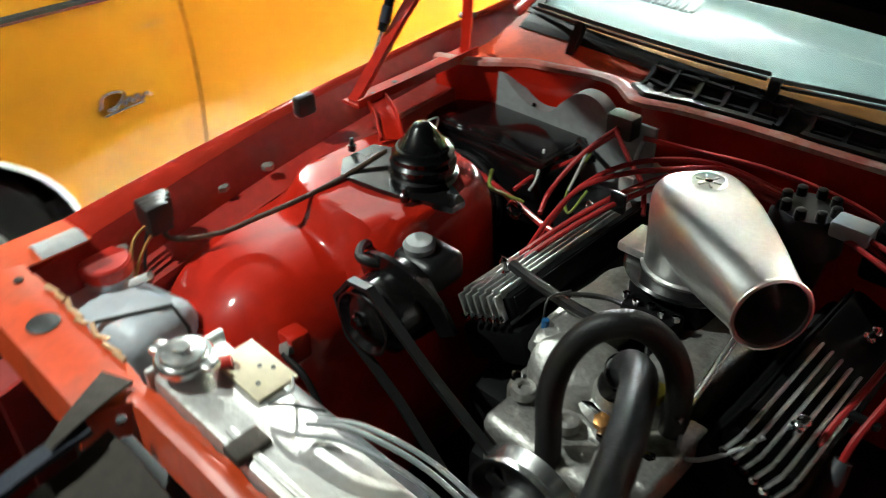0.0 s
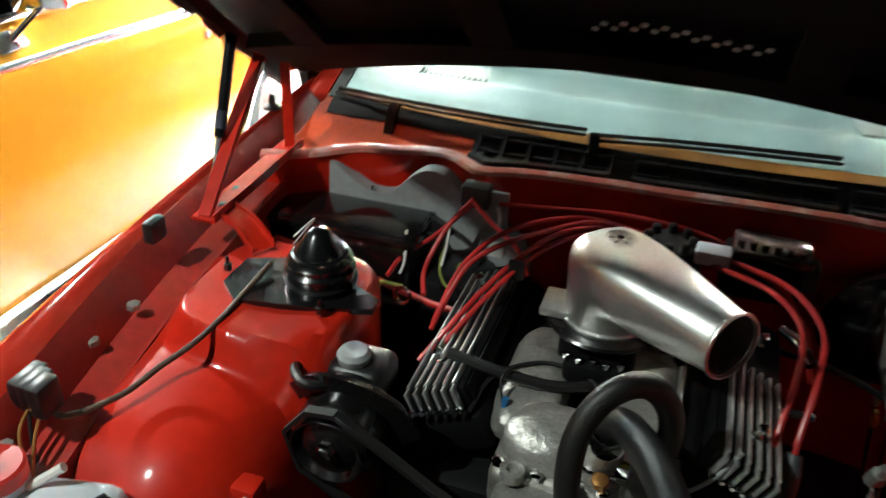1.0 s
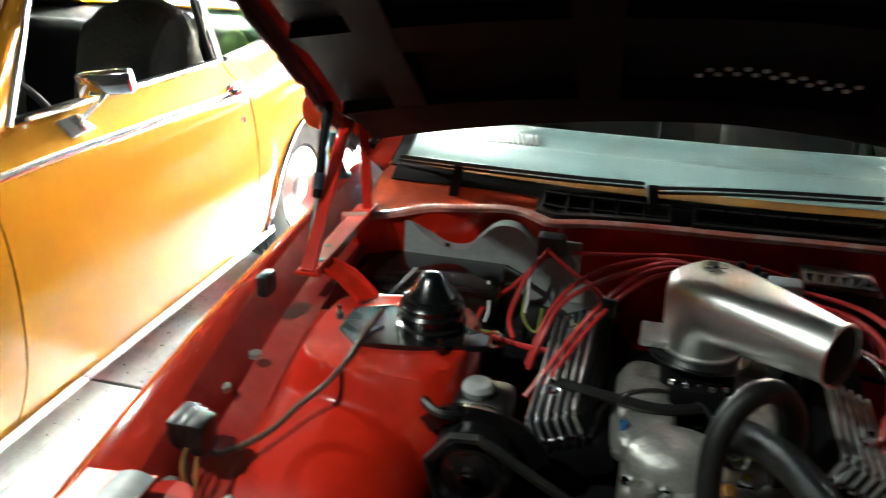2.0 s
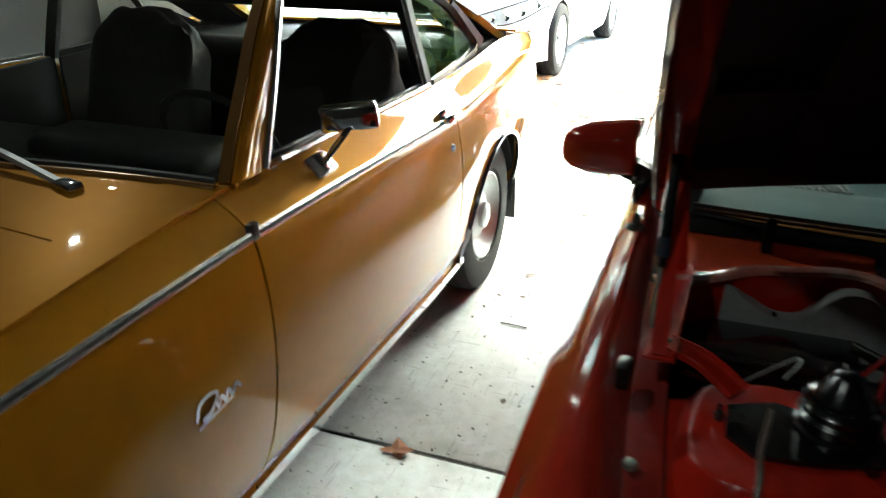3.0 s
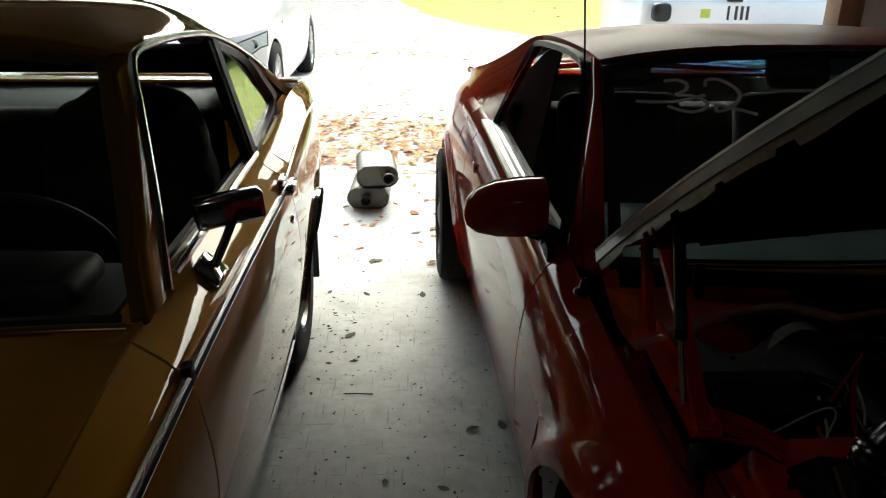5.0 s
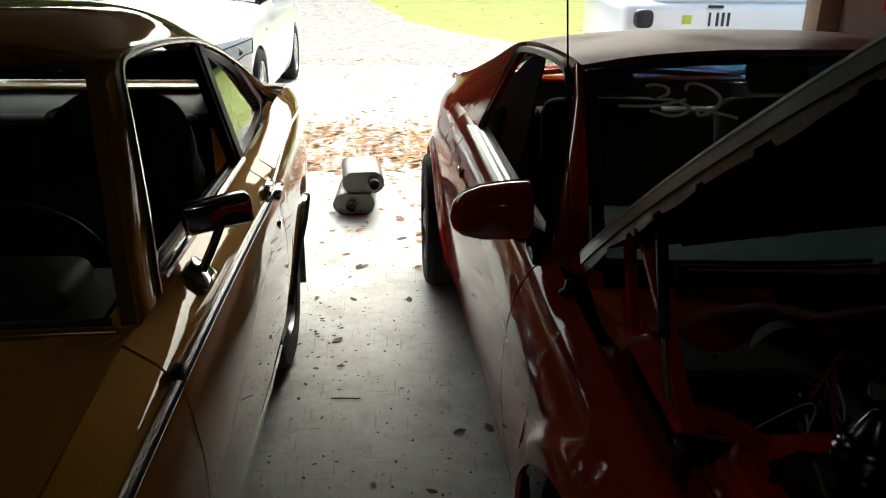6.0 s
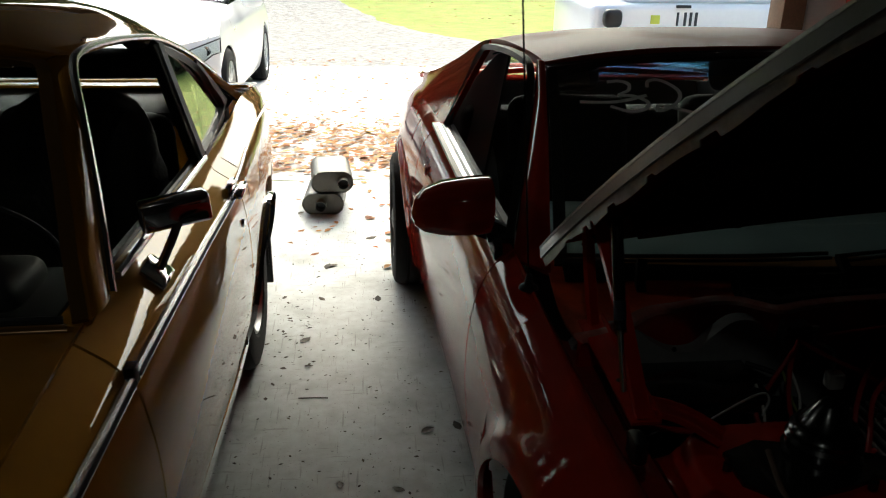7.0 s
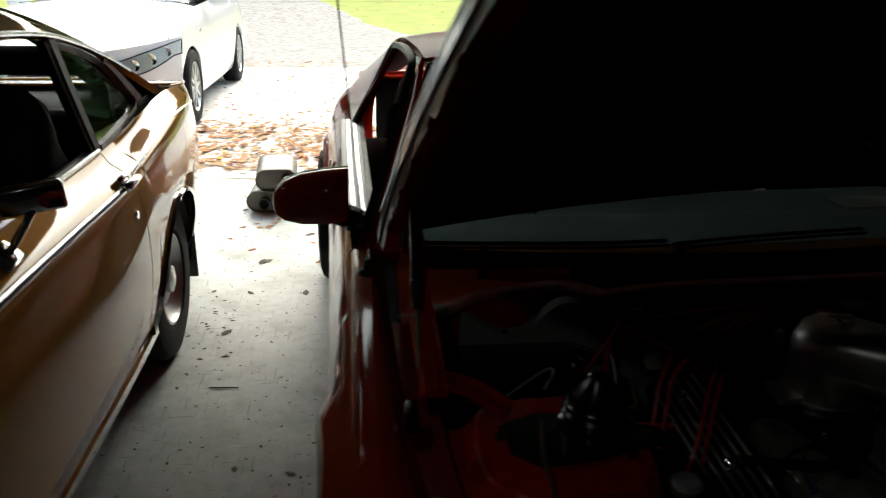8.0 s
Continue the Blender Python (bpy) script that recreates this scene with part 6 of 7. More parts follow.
keep(part("wire_clip", new_box((1.712, -0.848, 0.806), (1.762, -0.838, 0.818), 0.003), M_BLACK, None), engine)
keep(part("wire_clip", new_box((1.232, -0.692, 0.848), (1.262, -0.682, 0.886), 0.003), M_BLACK, None), engine)
keep(part("distributor", lathe([(0, 0.07), (0.05, 0.068), (0.062, 0.05), (0.066, 0.0), (0.05, -0.01), (0.04, -0.10)], pose(1.50, -0.50, 0.81), 26), M_BLACK, None, "black distributor cap"), engine)
for k in range(8):
    a = 2 * math.pi * k / 8
    keep(part("cap_tower", lathe([(0.010, 0), (0.009, 0.022), (0.006, 0.024), (0, 0.024)], pose(1.50 + 0.042 * math.cos(a), -0.50 + 0.042 * math.sin(a), 0.872), 10), M_BLACK, None), engine)
keep(part("cap_plug", new_box((1.548, -0.545, 0.865), (1.612, -0.500, 0.895), 0.006), M_JUG, None, "blue-grey plastic plug"), engine)
for w, r, m_, nm in (
    (((1.19, -0.90, 0.82), (1.27, -0.91, 0.815), (1.36, -0.90, 0.80), (1.43, -0.86, 0.79), (1.44, -0.80, 0.775)), 0.010, M_RUBBER, "breather_hose"),
    (((1.25, -0.97, 0.77), (1.27, -0.90, 0.795), (1.34, -0.845, 0.80), (1.42, -0.86, 0.80), (1.46, -0.91, 0.78)), 0.0035, M_BLACK, "vacuum_line"),
    (((1.56, -0.98, 0.77), (1.58, -1.0, 0.745), (1.62, -0.99, 0.77), (1.66, -0.955, 0.81)), 0.0035, M_GREY, "vacuum_line"),
    (((1.30, -0.955, 0.79), (1.29, -0.93, 0.82), (1.31, -0.90, 0.83)), 0.002, M_BLACK, "sensor_wire"),
    (((0.845, -0.86, 0.890), (0.834, -0.939, 0.872), (0.834, -1.007, 0.868), (0.825, -1.073, 0.862), (0.796, -1.122, 0.845), (0.771, -1.185, 0.832), (0.727, -1.25, 0.832), (0.700, -1.255, 0.850)), 0.0048, M_LOOM, "taped_loom"),
    (((0.86, -0.80, 0.915), (0.88, -0.775, 0.935), (0.87, -0.745, 0.92), (0.80, -0.70, 0.83)), 0.002, M_GREY, "loose_wire"),
    (((0.69, -1.24, 0.855), (0.715, -1.30, 0.83), (0.735, -1.34, 0.78), (0.76, -1.37, 0.70), (0.79, -1.36, 0.60)), 0.003, M_COPPER, "lamp_wire"),
    (((0.685, -1.25, 0.86), (0.70, -1.31, 0.84), (0.745, -1.345, 0.77), (0.78, -1.36, 0.66)), 0.003, M_COPPER, "lamp_wire"),
    (((0.675, -1.26, 0.86), (0.705, -1.30, 0.80), (0.75, -1.33, 0.72), (0.77, -1.33, 0.60)), 0.003, M_BLACK, "lamp_wire"),
    (((0.995, -1.235, 0.725), (1.05, -1.23, 0.69), (1.12, -1.24, 0.60)), 0.006, M_RUBBER, "ground_cable"),
    (((1.06, -0.50, 0.82), (1.065, -0.58, 0.765), (1.10, -0.62, 0.75), (1.105, -0.57, 0.78)), 0.003, M_WIREY, "green_wire"),
    (((0.90, -0.62, 0.77), (0.93, -0.66, 0.76), (0.98, -0.67, 0.765), (1.01, -0.65, 0.75)), 0.004, M_WIREY, "green_wire"),
    (((0.98, -0.46, 0.80), (1.0, -0.50, 0.79), (1.06, -0.49, 0.80), (1.0, -0.46, 0.815)), 0.006, M_BLACK, "black_cable"),
    (((1.15, -0.46, 0.86), (1.165, -0.50, 0.86), (1.165, -0.515, 0.82)), 0.004, M_WHITEPL, "white_lead"),
    (((0.98, -0.55, 0.82), (0.99, -0.585, 0.77), (0.985, -0.60, 0.745)), 0.003, M_WHITEPL, "white_lead"),
    (((1.065, -0.52, 0.835), (1.07, -0.56, 0.80), (1.068, -0.58, 0.77)), 0.003, M_WHITEPL, "white_lead"),
    (((1.72, -0.55, 0.72), (1.85, -0.62, 0.74), (1.98, -0.66, 0.70)), 0.006, M_BLACK, "black_cable"),
):
    keep(part(nm, tube(w, r, 8), m_, None), engine if nm in ("breather_hose", "vacuum_line", "sensor_wire") else red)
keep(part("sensor_terminal", tube([(1.304, -0.955, 0.775), (1.304, -0.953, 0.80)], 0.006, 10), M_BLUE, None, "blue crimp terminal"), engine)
keep(part("sensor_body", lathe([(0.014, 0), (0.014, 0.015), (0.007, 0.02), (0.006, 0.03), (0, 0.03)], pose(1.304, -0.957, 0.745), 6), M_COPPER, None), engine)
keep(part("white_connector", new_box((1.15, -0.535, 0.785), (1.185, -0.505, 0.822), 0.006), M_WHITEPL, None, "white plastic connector"), red)
keep(part("clamp_ring", tube([(1.03 + 0.016 * math.cos(a), -0.70, 0.765 + 0.018 * math.sin(a)) for a in lin(0, 2 * math.pi, 15)], 0.004, 6, 0), M_CHROME, None), red)
for k in range(3):
    keep(part("lamp_plug", new_box((0.655 + 0.02 * k, -1.275 - 0.004 * k, 0.845), (0.682 + 0.02 * k, -1.215 - 0.012 * k, 0.892 + 0.004 * k), 0.006), M_BLACK, None, "black lamp connector"), red)
keep(part("hood_bumper", new_box((0.607, -0.895, 0.895), (0.632, -0.85, 0.94), 0.008), M_BLACK, None, "black rubber hood stop"), red)
for p in ((0.689, -1.327, 0.825), (0.655, -1.00, 0.838), (0.650, -1.10, 0.832)):
    keep(part("flange_bolt", lathe([(0.012, 0), (0.012, 0.009), (0.005, 0.011), (0, 0.011)], pose(*p), 6), M_CAST, None), red)
coil = keep(part("wiper_motor", new_box((1.60, -0.515, 0.79), (1.75, -0.42, 0.875), 0.012), M_BLKMATTE, None, "black wiper motor on the firewall"), red)
keep(part("motor_cover", new_box((1.612, -0.522, 0.876), (1.755, -0.43, 0.898), 0.006), M_BLKMETAL, None), coil)
keep(part("motor_plug", new_box((1.735, -0.50, 0.82), (1.775, -0.445, 0.872), 0.008), M_BLACK, None), coil)
for k in range(6):
    keep(part("terminal", lathe([(0.006, 0), (0.006, 0.012), (0, 0.014)], pose(1.625 + 0.022 * k, -0.500, 0.898), 8), M_BLKMETAL, None), coil)
mcyl = keep(part("brake_reservoir", new_box((1.885, -0.66, 0.76), (1.985, -0.52, 0.868), 0.016), M_ALU, None, "alloy brake reservoir"), red)
keep(part("brake_cylinder", tube([(1.93, -0.45, 0.74), (1.93, -0.68, 0.74)], 0.03, 14), M_CAST, None), mcyl)
booster = keep(part("brake_booster", lathe([(0.0, 0.0), (0.11, 0.0), (0.125, 0.02), (0.125, 0.05), (0.09, 0.075), (0, 0.08)], pose(1.93, -0.37, 0.72, 90, 0, 0), 30), M_BLKMETAL, None, "round black brake booster"), red)
keep(part("fuel_fitting", tube([(1.72, -0.60, 0.80), (1.745, -0.63, 0.80), (1.77, -0.67, 0.785)], 0.011, 10), M_CHROME, None), engine)
for bx, by, r, m_ in ((1.905, -0.63, 0.008, M_COPPER), (1.935, -0.61, 0.009, M_CAST), (1.90, -0.78, 0.008, M_CAST), (1.88, -0.83, 0.005, M_CAST), (1.915, -0.57, 0.006, M_CAST)):
    keep(part("line_fitting", lathe([(r, 0), (r, 0.022), (r * 0.6, 0.024), (r * 0.6, 0.04), (0, 0.04)], pose(bx, by, 0.66, 15, -10, 0), 6), m_, None, "small metal line fitting"), red)
    keep(part("brake_line", tube([(bx, by, 0.66), (bx + 0.01, by - 0.02, 0.55), (bx + 0.04, by, 0.40)], 0.004, 6), M_BLKMETAL, None), red)
for z, r in ((0.78, 0.013), (0.70, 0.015)):
    keep(part("brake_fitting", lathe([(r, 0), (r, 0.03), (r * 0.6, 0.032), (r * 0.6, 0.05), (0, 0.05)], pose(1.88, -0.80, z - 0.1, 20, 10, 0), 8), M_CAST, None), red)

# cowl grille, wipers
def cowl_at(x, t, lift=0.0):
    return cowl_sheet((x - RX + 0.80) / 1.60, t) + Vector((0, 0, lift))


keep(part("cowl_well", surface(lambda s, t: cowl_at(1.035 + 1.10 * s, 0.12 + 0.80 * t, 0.006), lin(0, 1, 20), lin(0, 1, 5), 0.002), M_RUBBER, None), red)
for xa, xb, n in ((1.05, 1.345, 6), (1.40, 1.80, 7), (1.83, 2.10, 5)):
    grille = keep(part("cowl_grille", sweep(bmesh.new(), [cowl_at(x, 0.14, 0.022) for x in lin(xa, xb, 8)], rect(0.016, 0.010), 0), M_BLACK, None, "broken black plastic cowl grille"), red)
    for t in (0.36, 0.58, 0.80):
        keep(part("slat", sweep(bmesh.new(), [cowl_at(x, t, 0.020) for x in lin(xa, xb, 8)], rect(0.011, 0.007), 0), M_BLACK, None), grille)
    for x in lin(xa, xb, n):
        keep(part("slat", sweep(bmesh.new(), [cowl_at(x, t, 0.021) for t in lin(0.12, 0.84, 5)], rect(0.009, 0.008), 0), M_BLACK, None), grille)
keep(part("cowl_band", surface(lambda s, t: cowl_sheet(0.02 + 0.96 * s, 0.80 + 0.20 * t) + Vector((0, 0, 0.004 + 0.006 * math.sin(math.pi * t))), lin(0, 1, 24), lin(0, 1, 5), 0.004), M_BLACK, None, "black plastic strip under the windshield"), red)
for pts_ in (((0.66, -0.20, 0.965), (0.85, -0.235, 0.972), (1.10, -0.255, 0.975), (1.28, -0.25, 0.975)), ((1.30, -0.25, 0.965), (1.50, -0.245, 0.98), (1.80, -0.22, 0.985))):
    wp_ = keep(part("wiper", sweep(bmesh.new(), [(x, y, z - 0.012) for x, y, z in pts_], rect(0.007, 0.006), 5), M_BLACK, None, "black wiper arm and blade"), red)
    keep(part("wiper_blade", sweep(bmesh.new(), [(x, y + 0.018, z - 0.008) for x, y, z in pts_], rect(0.004, 0.009), 5), M_RUBBER, None), wp_)
keep(part("wiper_pivot", sweep(bmesh.new(), [(0.825, -0.27, 0.885), (0.825, -0.255, 0.92), (0.83, -0.235, 0.965)], rect(0.022, 0.016), 3), M_BLACK, None), red)
keep(part("wiper_pivot", sweep(bmesh.new(), [(1.31, -0.30, 0.90), (1.305, -0.275, 0.94), (1.30, -0.25, 0.968)], rect(0.022, 0.016), 3), M_BLACK, None), red)

# dash vents
for x0 in (0.90, 1.94):
    for k in range(13):
        x = x0 - 0.09 + 0.0145 * k
        keep(part("vent_slat", new_box((-0.0035, -0.045, -0.003), (0.0035, 0.045, 0.003), 0.001, pose(x, 0.0, 0.974, 0, 0, 12)), M_GREY, None), red)

# rows of small raised white dots on the hood underside
for k in range(18):
    s = 0.455 + 0.0085 * k
    p = hood_pt(s, 0.27 + 0.018 * (k % 2) + 0.012 * math.sin(k * 0.3), -0.036)
    keep(part("white_dot", lathe([(0.0055, 0), (0.005, 0.003), (0, 0.004)], Matrix.Translation(p) @ (-HN).to_track_quat("Z", "Y").to_matrix().to_4x4(), 8), M_WHITEPL, None), hood)
# marker digits on the windshield and the tinted band at its top
def on_glass(x, z):
    s = (x - RX) / 1.5 + 0.5
    best = min((r_ws(s, t) for t in lin(0, 1, 60)), key=lambda p: abs(p.z - z))
    s = 0.5 + 0.5 * (x - RX) / (0.80 - 0.11 * ((best.z - 0.945) / 0.36))
    best = min((r_ws(s, t) for t in lin(0, 1, 80)), key=lambda p: abs(p.z - z))
    return best + Vector((0, -0.002, 0.0045))


for stroke in (((0.895, 1.250), (0.93, 1.254), (0.952, 1.248), (0.945, 1.236), (0.915, 1.228), (0.955, 1.226), (0.985, 1.216), (0.972, 1.202), (0.93, 1.196), (0.88, 1.204)),
               ((1.000, 1.244), (1.012, 1.255), (1.045, 1.257), (1.078, 1.246), (1.082, 1.230), (1.055, 1.213), (1.020, 1.202), (1.004, 1.203), (1.012, 1.211), (1.045, 1.208), (1.105, 1.196)),
               ((0.80, 1.212), (0.86, 1.212), (0.915, 1.216), (0.99, 1.228))):
    keep(part("marker_stroke", sweep(bmesh.new(), [on_glass(*p) for p in stroke], rect(0.010, 0.003), 6, up=(0, -0.5, 0.8)), M_TEXT, None, "white marker stroke"), red)
band = keep(part("sun_band", surface(lambda s, t: r_ws(0.10 + 0.8 * s, 0.86 + 0.115 * t) + Vector((0, 0.012, -0.012)), lin(0, 1, 16), lin(0, 1, 3), 0.001), M_TINT, None, "blue tinted sun band"), red)
band.visible_shadow = False

for o in red.children:
    if "glass" in o.name or "windshield" in o.name:
        o.visible_shadow = False

# ---- gold car details ----
head = Matrix.Translation((-0.146, -0.140, 1.087)) @ Matrix.Rotation(radians(22), 4, "Z") @ Matrix.Rotation(radians(-5), 4, "Y")
mir = keep(part("door_mirror", new_box((-0.152, -0.028, -0.034), (0.0, 0.024, 0.034), 0.010, head, 3), M_CHROME, None, "rectangular chrome door mirror"), gold)
keep(part("mirror_glass", new_box((-0.144, 0.0242, -0.028), (-0.008, 0.0272, 0.028), 0.001, head), M_CHROME, None), mir)
keep(part("mirror_stalk", sweep(bmesh.new(), [(-0.205, -0.178, 1.062), (-0.216, -0.235, 1.028), (-0.232, -0.290, 0.99)], [(0.011 * math.cos(a), 0.007 * math.sin(a)) for a in lin(0, 5.5, 8)], 4), M_CHROME, None), mir)
keep(part("mirror_base", new_box((-0.035, -0.055, -0.012), (0.03, 0.045, 0.012), 0.009, Matrix.Translation((-0.235, -0.295, 0.985)) @ Matrix.Rotation(radians(40), 4, "Y")), M_CHROME, None), mir)
w1 = keep(part("wiper", sweep(bmesh.new(), [(-0.545, -0.803, 1.068), (-0.64, -0.785, 1.085), (-0.775, -0.755, 1.105), (-1.05, -0.69, 1.130)], rect(0.014, 0.012), 5), M_GREY, None, "grey wiper arm on the cowl"), gold)
keep(part("wiper_hub", new_box((-0.03, -0.02, -0.015), (0.035, 0.02, 0.015), 0.01, Matrix.Translation((-0.545, -0.803, 1.066)) @ Matrix.Rotation(radians(-14), 4, "Z")), M_CHROME, None), w1)
# flank emblem as a plain chrome flourish
EMB = [(-0.975, 0.690), (-0.962, 0.722), (-0.930, 0.728), (-0.905, 0.716), (-0.925, 0.690), (-0.955, 0.684), (-0.935, 0.680), (-0.915, 0.700), (-0.905, 0.682), (-0.893, 0.702), (-0.882, 0.683), (-0.870, 0.703), (-0.858, 0.684), (-0.842, 0.700), (-0.828, 0.686)]
emblem = keep(part("emblem", sweep(bmesh.new(), [(gx(y, z) + 0.004, y, z) for y, z in EMB], rect(0.008, 0.007), 5, up=(1, 0, 0)), M_BRIGHT, None, "bright flourish emblem"), gold)
keep(part("emblem_stroke", sweep(bmesh.new(), [(gx(y, z) + 0.003, y, z) for y, z in ((-0.968, 0.668), (-0.915, 0.672), (-0.850, 0.676))], rect(0.006, 0.005), 4, up=(1, 0, 0)), M_BRIGHT, None), emblem)
keep(part("trim_joint", new_box((-0.205, -0.690, 0.945), (-0.185, -0.660, 0.985), 0.005), M_BLACK, None), gold)
# roof gutter vent behind the quarter window
keep(part("quarter_louver", sweep(bmesh.new(), [(-0.378, 1.02, 1.19), (-0.352, 1.14, 1.10), (-0.325, 1.24, 1.01)], rect(0.012, 0.05), 4), M_BLACK, None, "black quarter window louver"), gold)
QA, QB, QC, QD = Vector((-0.305, 0.63, 0.985)), Vector((-0.328, 1.15, 1.015)), Vector((-0.380, 0.98, 1.195)), Vector((-0.403, 0.63, 1.318))
qg = keep(part("quarter_glass", surface(lambda u, v: QA.lerp(QB, u).lerp(QD.lerp(QC, u), v), lin(0, 1, 4), lin(0, 1, 4), 0.004), M_GLASS, None, "clear quarter window glass"), gold)
qg.visible_shadow = False

# ---- mufflers on the floor ----
def muffler(x, y, z, w, h, length, pipe_x, turn):
    th = thing("muffler", "oval aluminised steel muffler lying on the garage floor", "muffler", (x, y, z - h / 2), "stacked mufflers")
    m = Matrix.Translation((x, y, z)) @ Matrix.Rotation(radians(turn), 4, "Z")
    n = 40
    sec = []
    for k in range(n):
        a = 2 * math.pi * k / n
        r = h / 2
        cx = math.copysign(w / 2 - r, math.cos(a))
        sec.append((cx + r * math.cos(a), r * math.sin(a)))
    bm = bmesh.new()
    sweep(bm, [m @ Vector((0, q, 0)) for q in lin(0, length, 6)], sec, 0, cap=False)
    keep(part("shell", bm, M_MUFF, None, "dull aluminised shell"), th)
    for q in (0.006, length - 0.006):
        bm = bmesh.new()
        sweep(bm, [m @ Vector((0, q - 0.002, 0)), m @ Vector((0, q + 0.002, 0))], [(a * 0.96, b * 0.94) for a, b in sec], 0)
        keep(part("end_plate", bm, M_MUFF, None), th)
        bm = bmesh.new()
        sweep(bm, [m @ Vector((0, q - 0.007, 0)), m @ Vector((0, q + 0.007, 0))], [(a * 1.015, b * 1.025) for a, b in sec], 0, cap=False)
        bmesh.ops.solidify(bm, geom=bm.faces[:], thickness=0.004)
        keep(part("seam_rim", bm, M_MUFF, None), th)
    keep(part("seam", sweep(bmesh.new(), [m @ Vector((0.0, q, h / 2 + 0.001)) for q in (0.01, length - 0.01)], rect(0.006, 0.004), 0), M_MUFF, None), th)
    pipe = lathe([(0.030, -0.055), (0.033, -0.055), (0.033, 0.02), (0.030, 0.02), (0.030, -0.055)], m @ Matrix.Translation((pipe_x, 0, 0)) @ Matrix.Rotation(radians(-90), 4, "X") @ Matrix.Diagonal((1, 1, 1, 1)), 24)
    keep(part("pipe", pipe, M_MUFF, None, "short inlet pipe"), th)
    bore = lathe([(0, 0.0), (0.0295, 0.0)], m @ Matrix.Translation((pipe_x, -0.004, 0)) @ Matrix.Rotation(radians(-90), 4, "X"), 20)
    keep(part("bore", bore, M_RUBBER, None), th)
    return th


muffler(-0.055, 2.80, 0.066, 0.25, 0.130, 0.36, -0.01, -3)
muffler(0.005, 2.82, 0.196, 0.25, 0.130, 0.36, 0.062, 4)

# ---- white car outside ----
WX = -1.87
wcar = thing("car", "white sedan parked on the driveway facing the garage", "car", (WX, 6.9, gz(6.9)))


def wz(y, z):
    return gz(5.0) + (y - 5.0) * -0.043 + z


w_side = table([(0.18, 0.07), (0.30, 0.03), (0.55, 0.0), (0.75, 0.015), (0.90, 0.05), (0.98, 0.10)])
w_plan = table([(4.75, 0.30), (4.95, 0.13), (5.3, 0.04), (5.8, 0.0), (8.8, 0.0), (9.3, 0.08), (9.5, 0.2)])
W_TOP = table([(4.75, 0.64), (5.0, 0.78), (5.6, 0.91), (6.2, 0.99), (8.5, 1.03), (9.5, 0.98)])
W_ARCH = ((5.62, 0.33, 0.36), (8.40, 0.33, 0.36))
def w_nose(s, z, off=0.0):
    """Skin of the rounded nose: s across from -1 to 1, z over the ground."""
    y = 4.70 + 0.46 * abs(s) ** 3.2 + 0.55 * max(0.0, z - 0.50) ** 1.5 + 0.25 * max(0.0, 0.36 - z) ** 1.4
    return Vector((WX + (0.875 + off * abs(s) ** 3) * s, y - off, wz(5.0, z)))


def w_edge(s):
    return 0.715 + 0.085 * abs(s) ** 1.5


for sgn in (1, -1):
    bm = side_panel(5.14, 9.48, lambda y: 0.20, W_TOP, lambda y, z: WX + sgn * (0.90 - w_side(z) - w_plan(y)), W_ARCH, thick=0.01 * sgn, step=0.08, zn=14)
    for v in bm.verts:
        v.co.z = wz(v.co.y, v.co.z)
    keep(part("body_side", bm, M_WHITECAR, None, "white painted body side"), wcar)
    for y in (5.62, 8.40):
        keep(wheel(None, (WX + sgn * 0.80, y, wz(y, 0.33)), 0.33, 0.21, sgn, M_STEELW, 0.225, 10), wcar)
    def lamp_skin(u, v, off=0.0, sgn=sgn):
        s = 0.42 + 0.575 * u
        low = 0.585 + 0.085 * u - 0.075 * math.sin(math.pi * min(1, u * 1.1)) ** 0.9
        high = 0.625 + 0.155 * u
        return w_nose(sgn * s, low + (high - low) * v, off)
    lens = keep(part("headlight", surface(lambda u, v: lamp_skin(u, v, 0.020), lin(0, 1, 18), lin(0, 1, 8), 0.003), M_GLASS, None, "clear headlight"), wcar)
    lens.visible_shadow = False
    keep(part("lamp_housing", surface(lambda u, v: lamp_skin(u, v, 0.006), lin(0, 1, 18), lin(0, 1, 8), 0.003), M_LAMPBACK, None, "grey lamp housing"), lens)
    keep(part("lamp_rim", tube([lamp_skin(u, 1.0, 0.022) for u in lin(0, 1, 12)] + [lamp_skin(1.0, v, 0.022) for v in lin(0.8, 0.2, 4)] + [lamp_skin(u, 0.0, 0.022) for u in lin(1, 0, 12)] + [lamp_skin(0.0, 1.0, 0.022)], 0.006, 6, 0), M_BLACK, None, "black lamp edge"), lens)
    for u, r in ((0.22, 0.030), (0.42, 0.040), (0.64, 0.042), (0.84, 0.034)):
        keep(part("reflector", lathe([(0, 0.0), (r * 0.5, 0.004), (r, 0.012), (r * 1.1, 0.012)], Matrix.Translation(lamp_skin(u, 0.5, 0.008)) @ pose(0, 0, 0, 90, 0, 0), 20), M_CHROME, None), lens)
    fog = keep(part("fog_recess", surface(lambda u, v: w_nose(sgn * (0.70 + 0.24 * u), 0.40 + 0.012 * u + (0.02 + 0.055 * u) * v, 0.006), lin(0, 1, 8), lin(0, 1, 4), 0.004), M_BLACK, None, "dark fog lamp recess"), wcar)
    keep(part("door_mirror", superball((WX + sgn * 0.98, 6.75, wz(6.75, 1.02)), (0.11, 0.07, 0.07), 0.8, 18, 12), M_WHITECAR, None, "white door mirror"), wcar)
    keep(part("side_badge", new_box((WX + sgn * 0.893 - 0.004, 6.02, wz(6, 0.78)), (WX + sgn * 0.893 + 0.004, 6.10, wz(6, 0.81)), 0.002), M_CHROME, None), wcar)
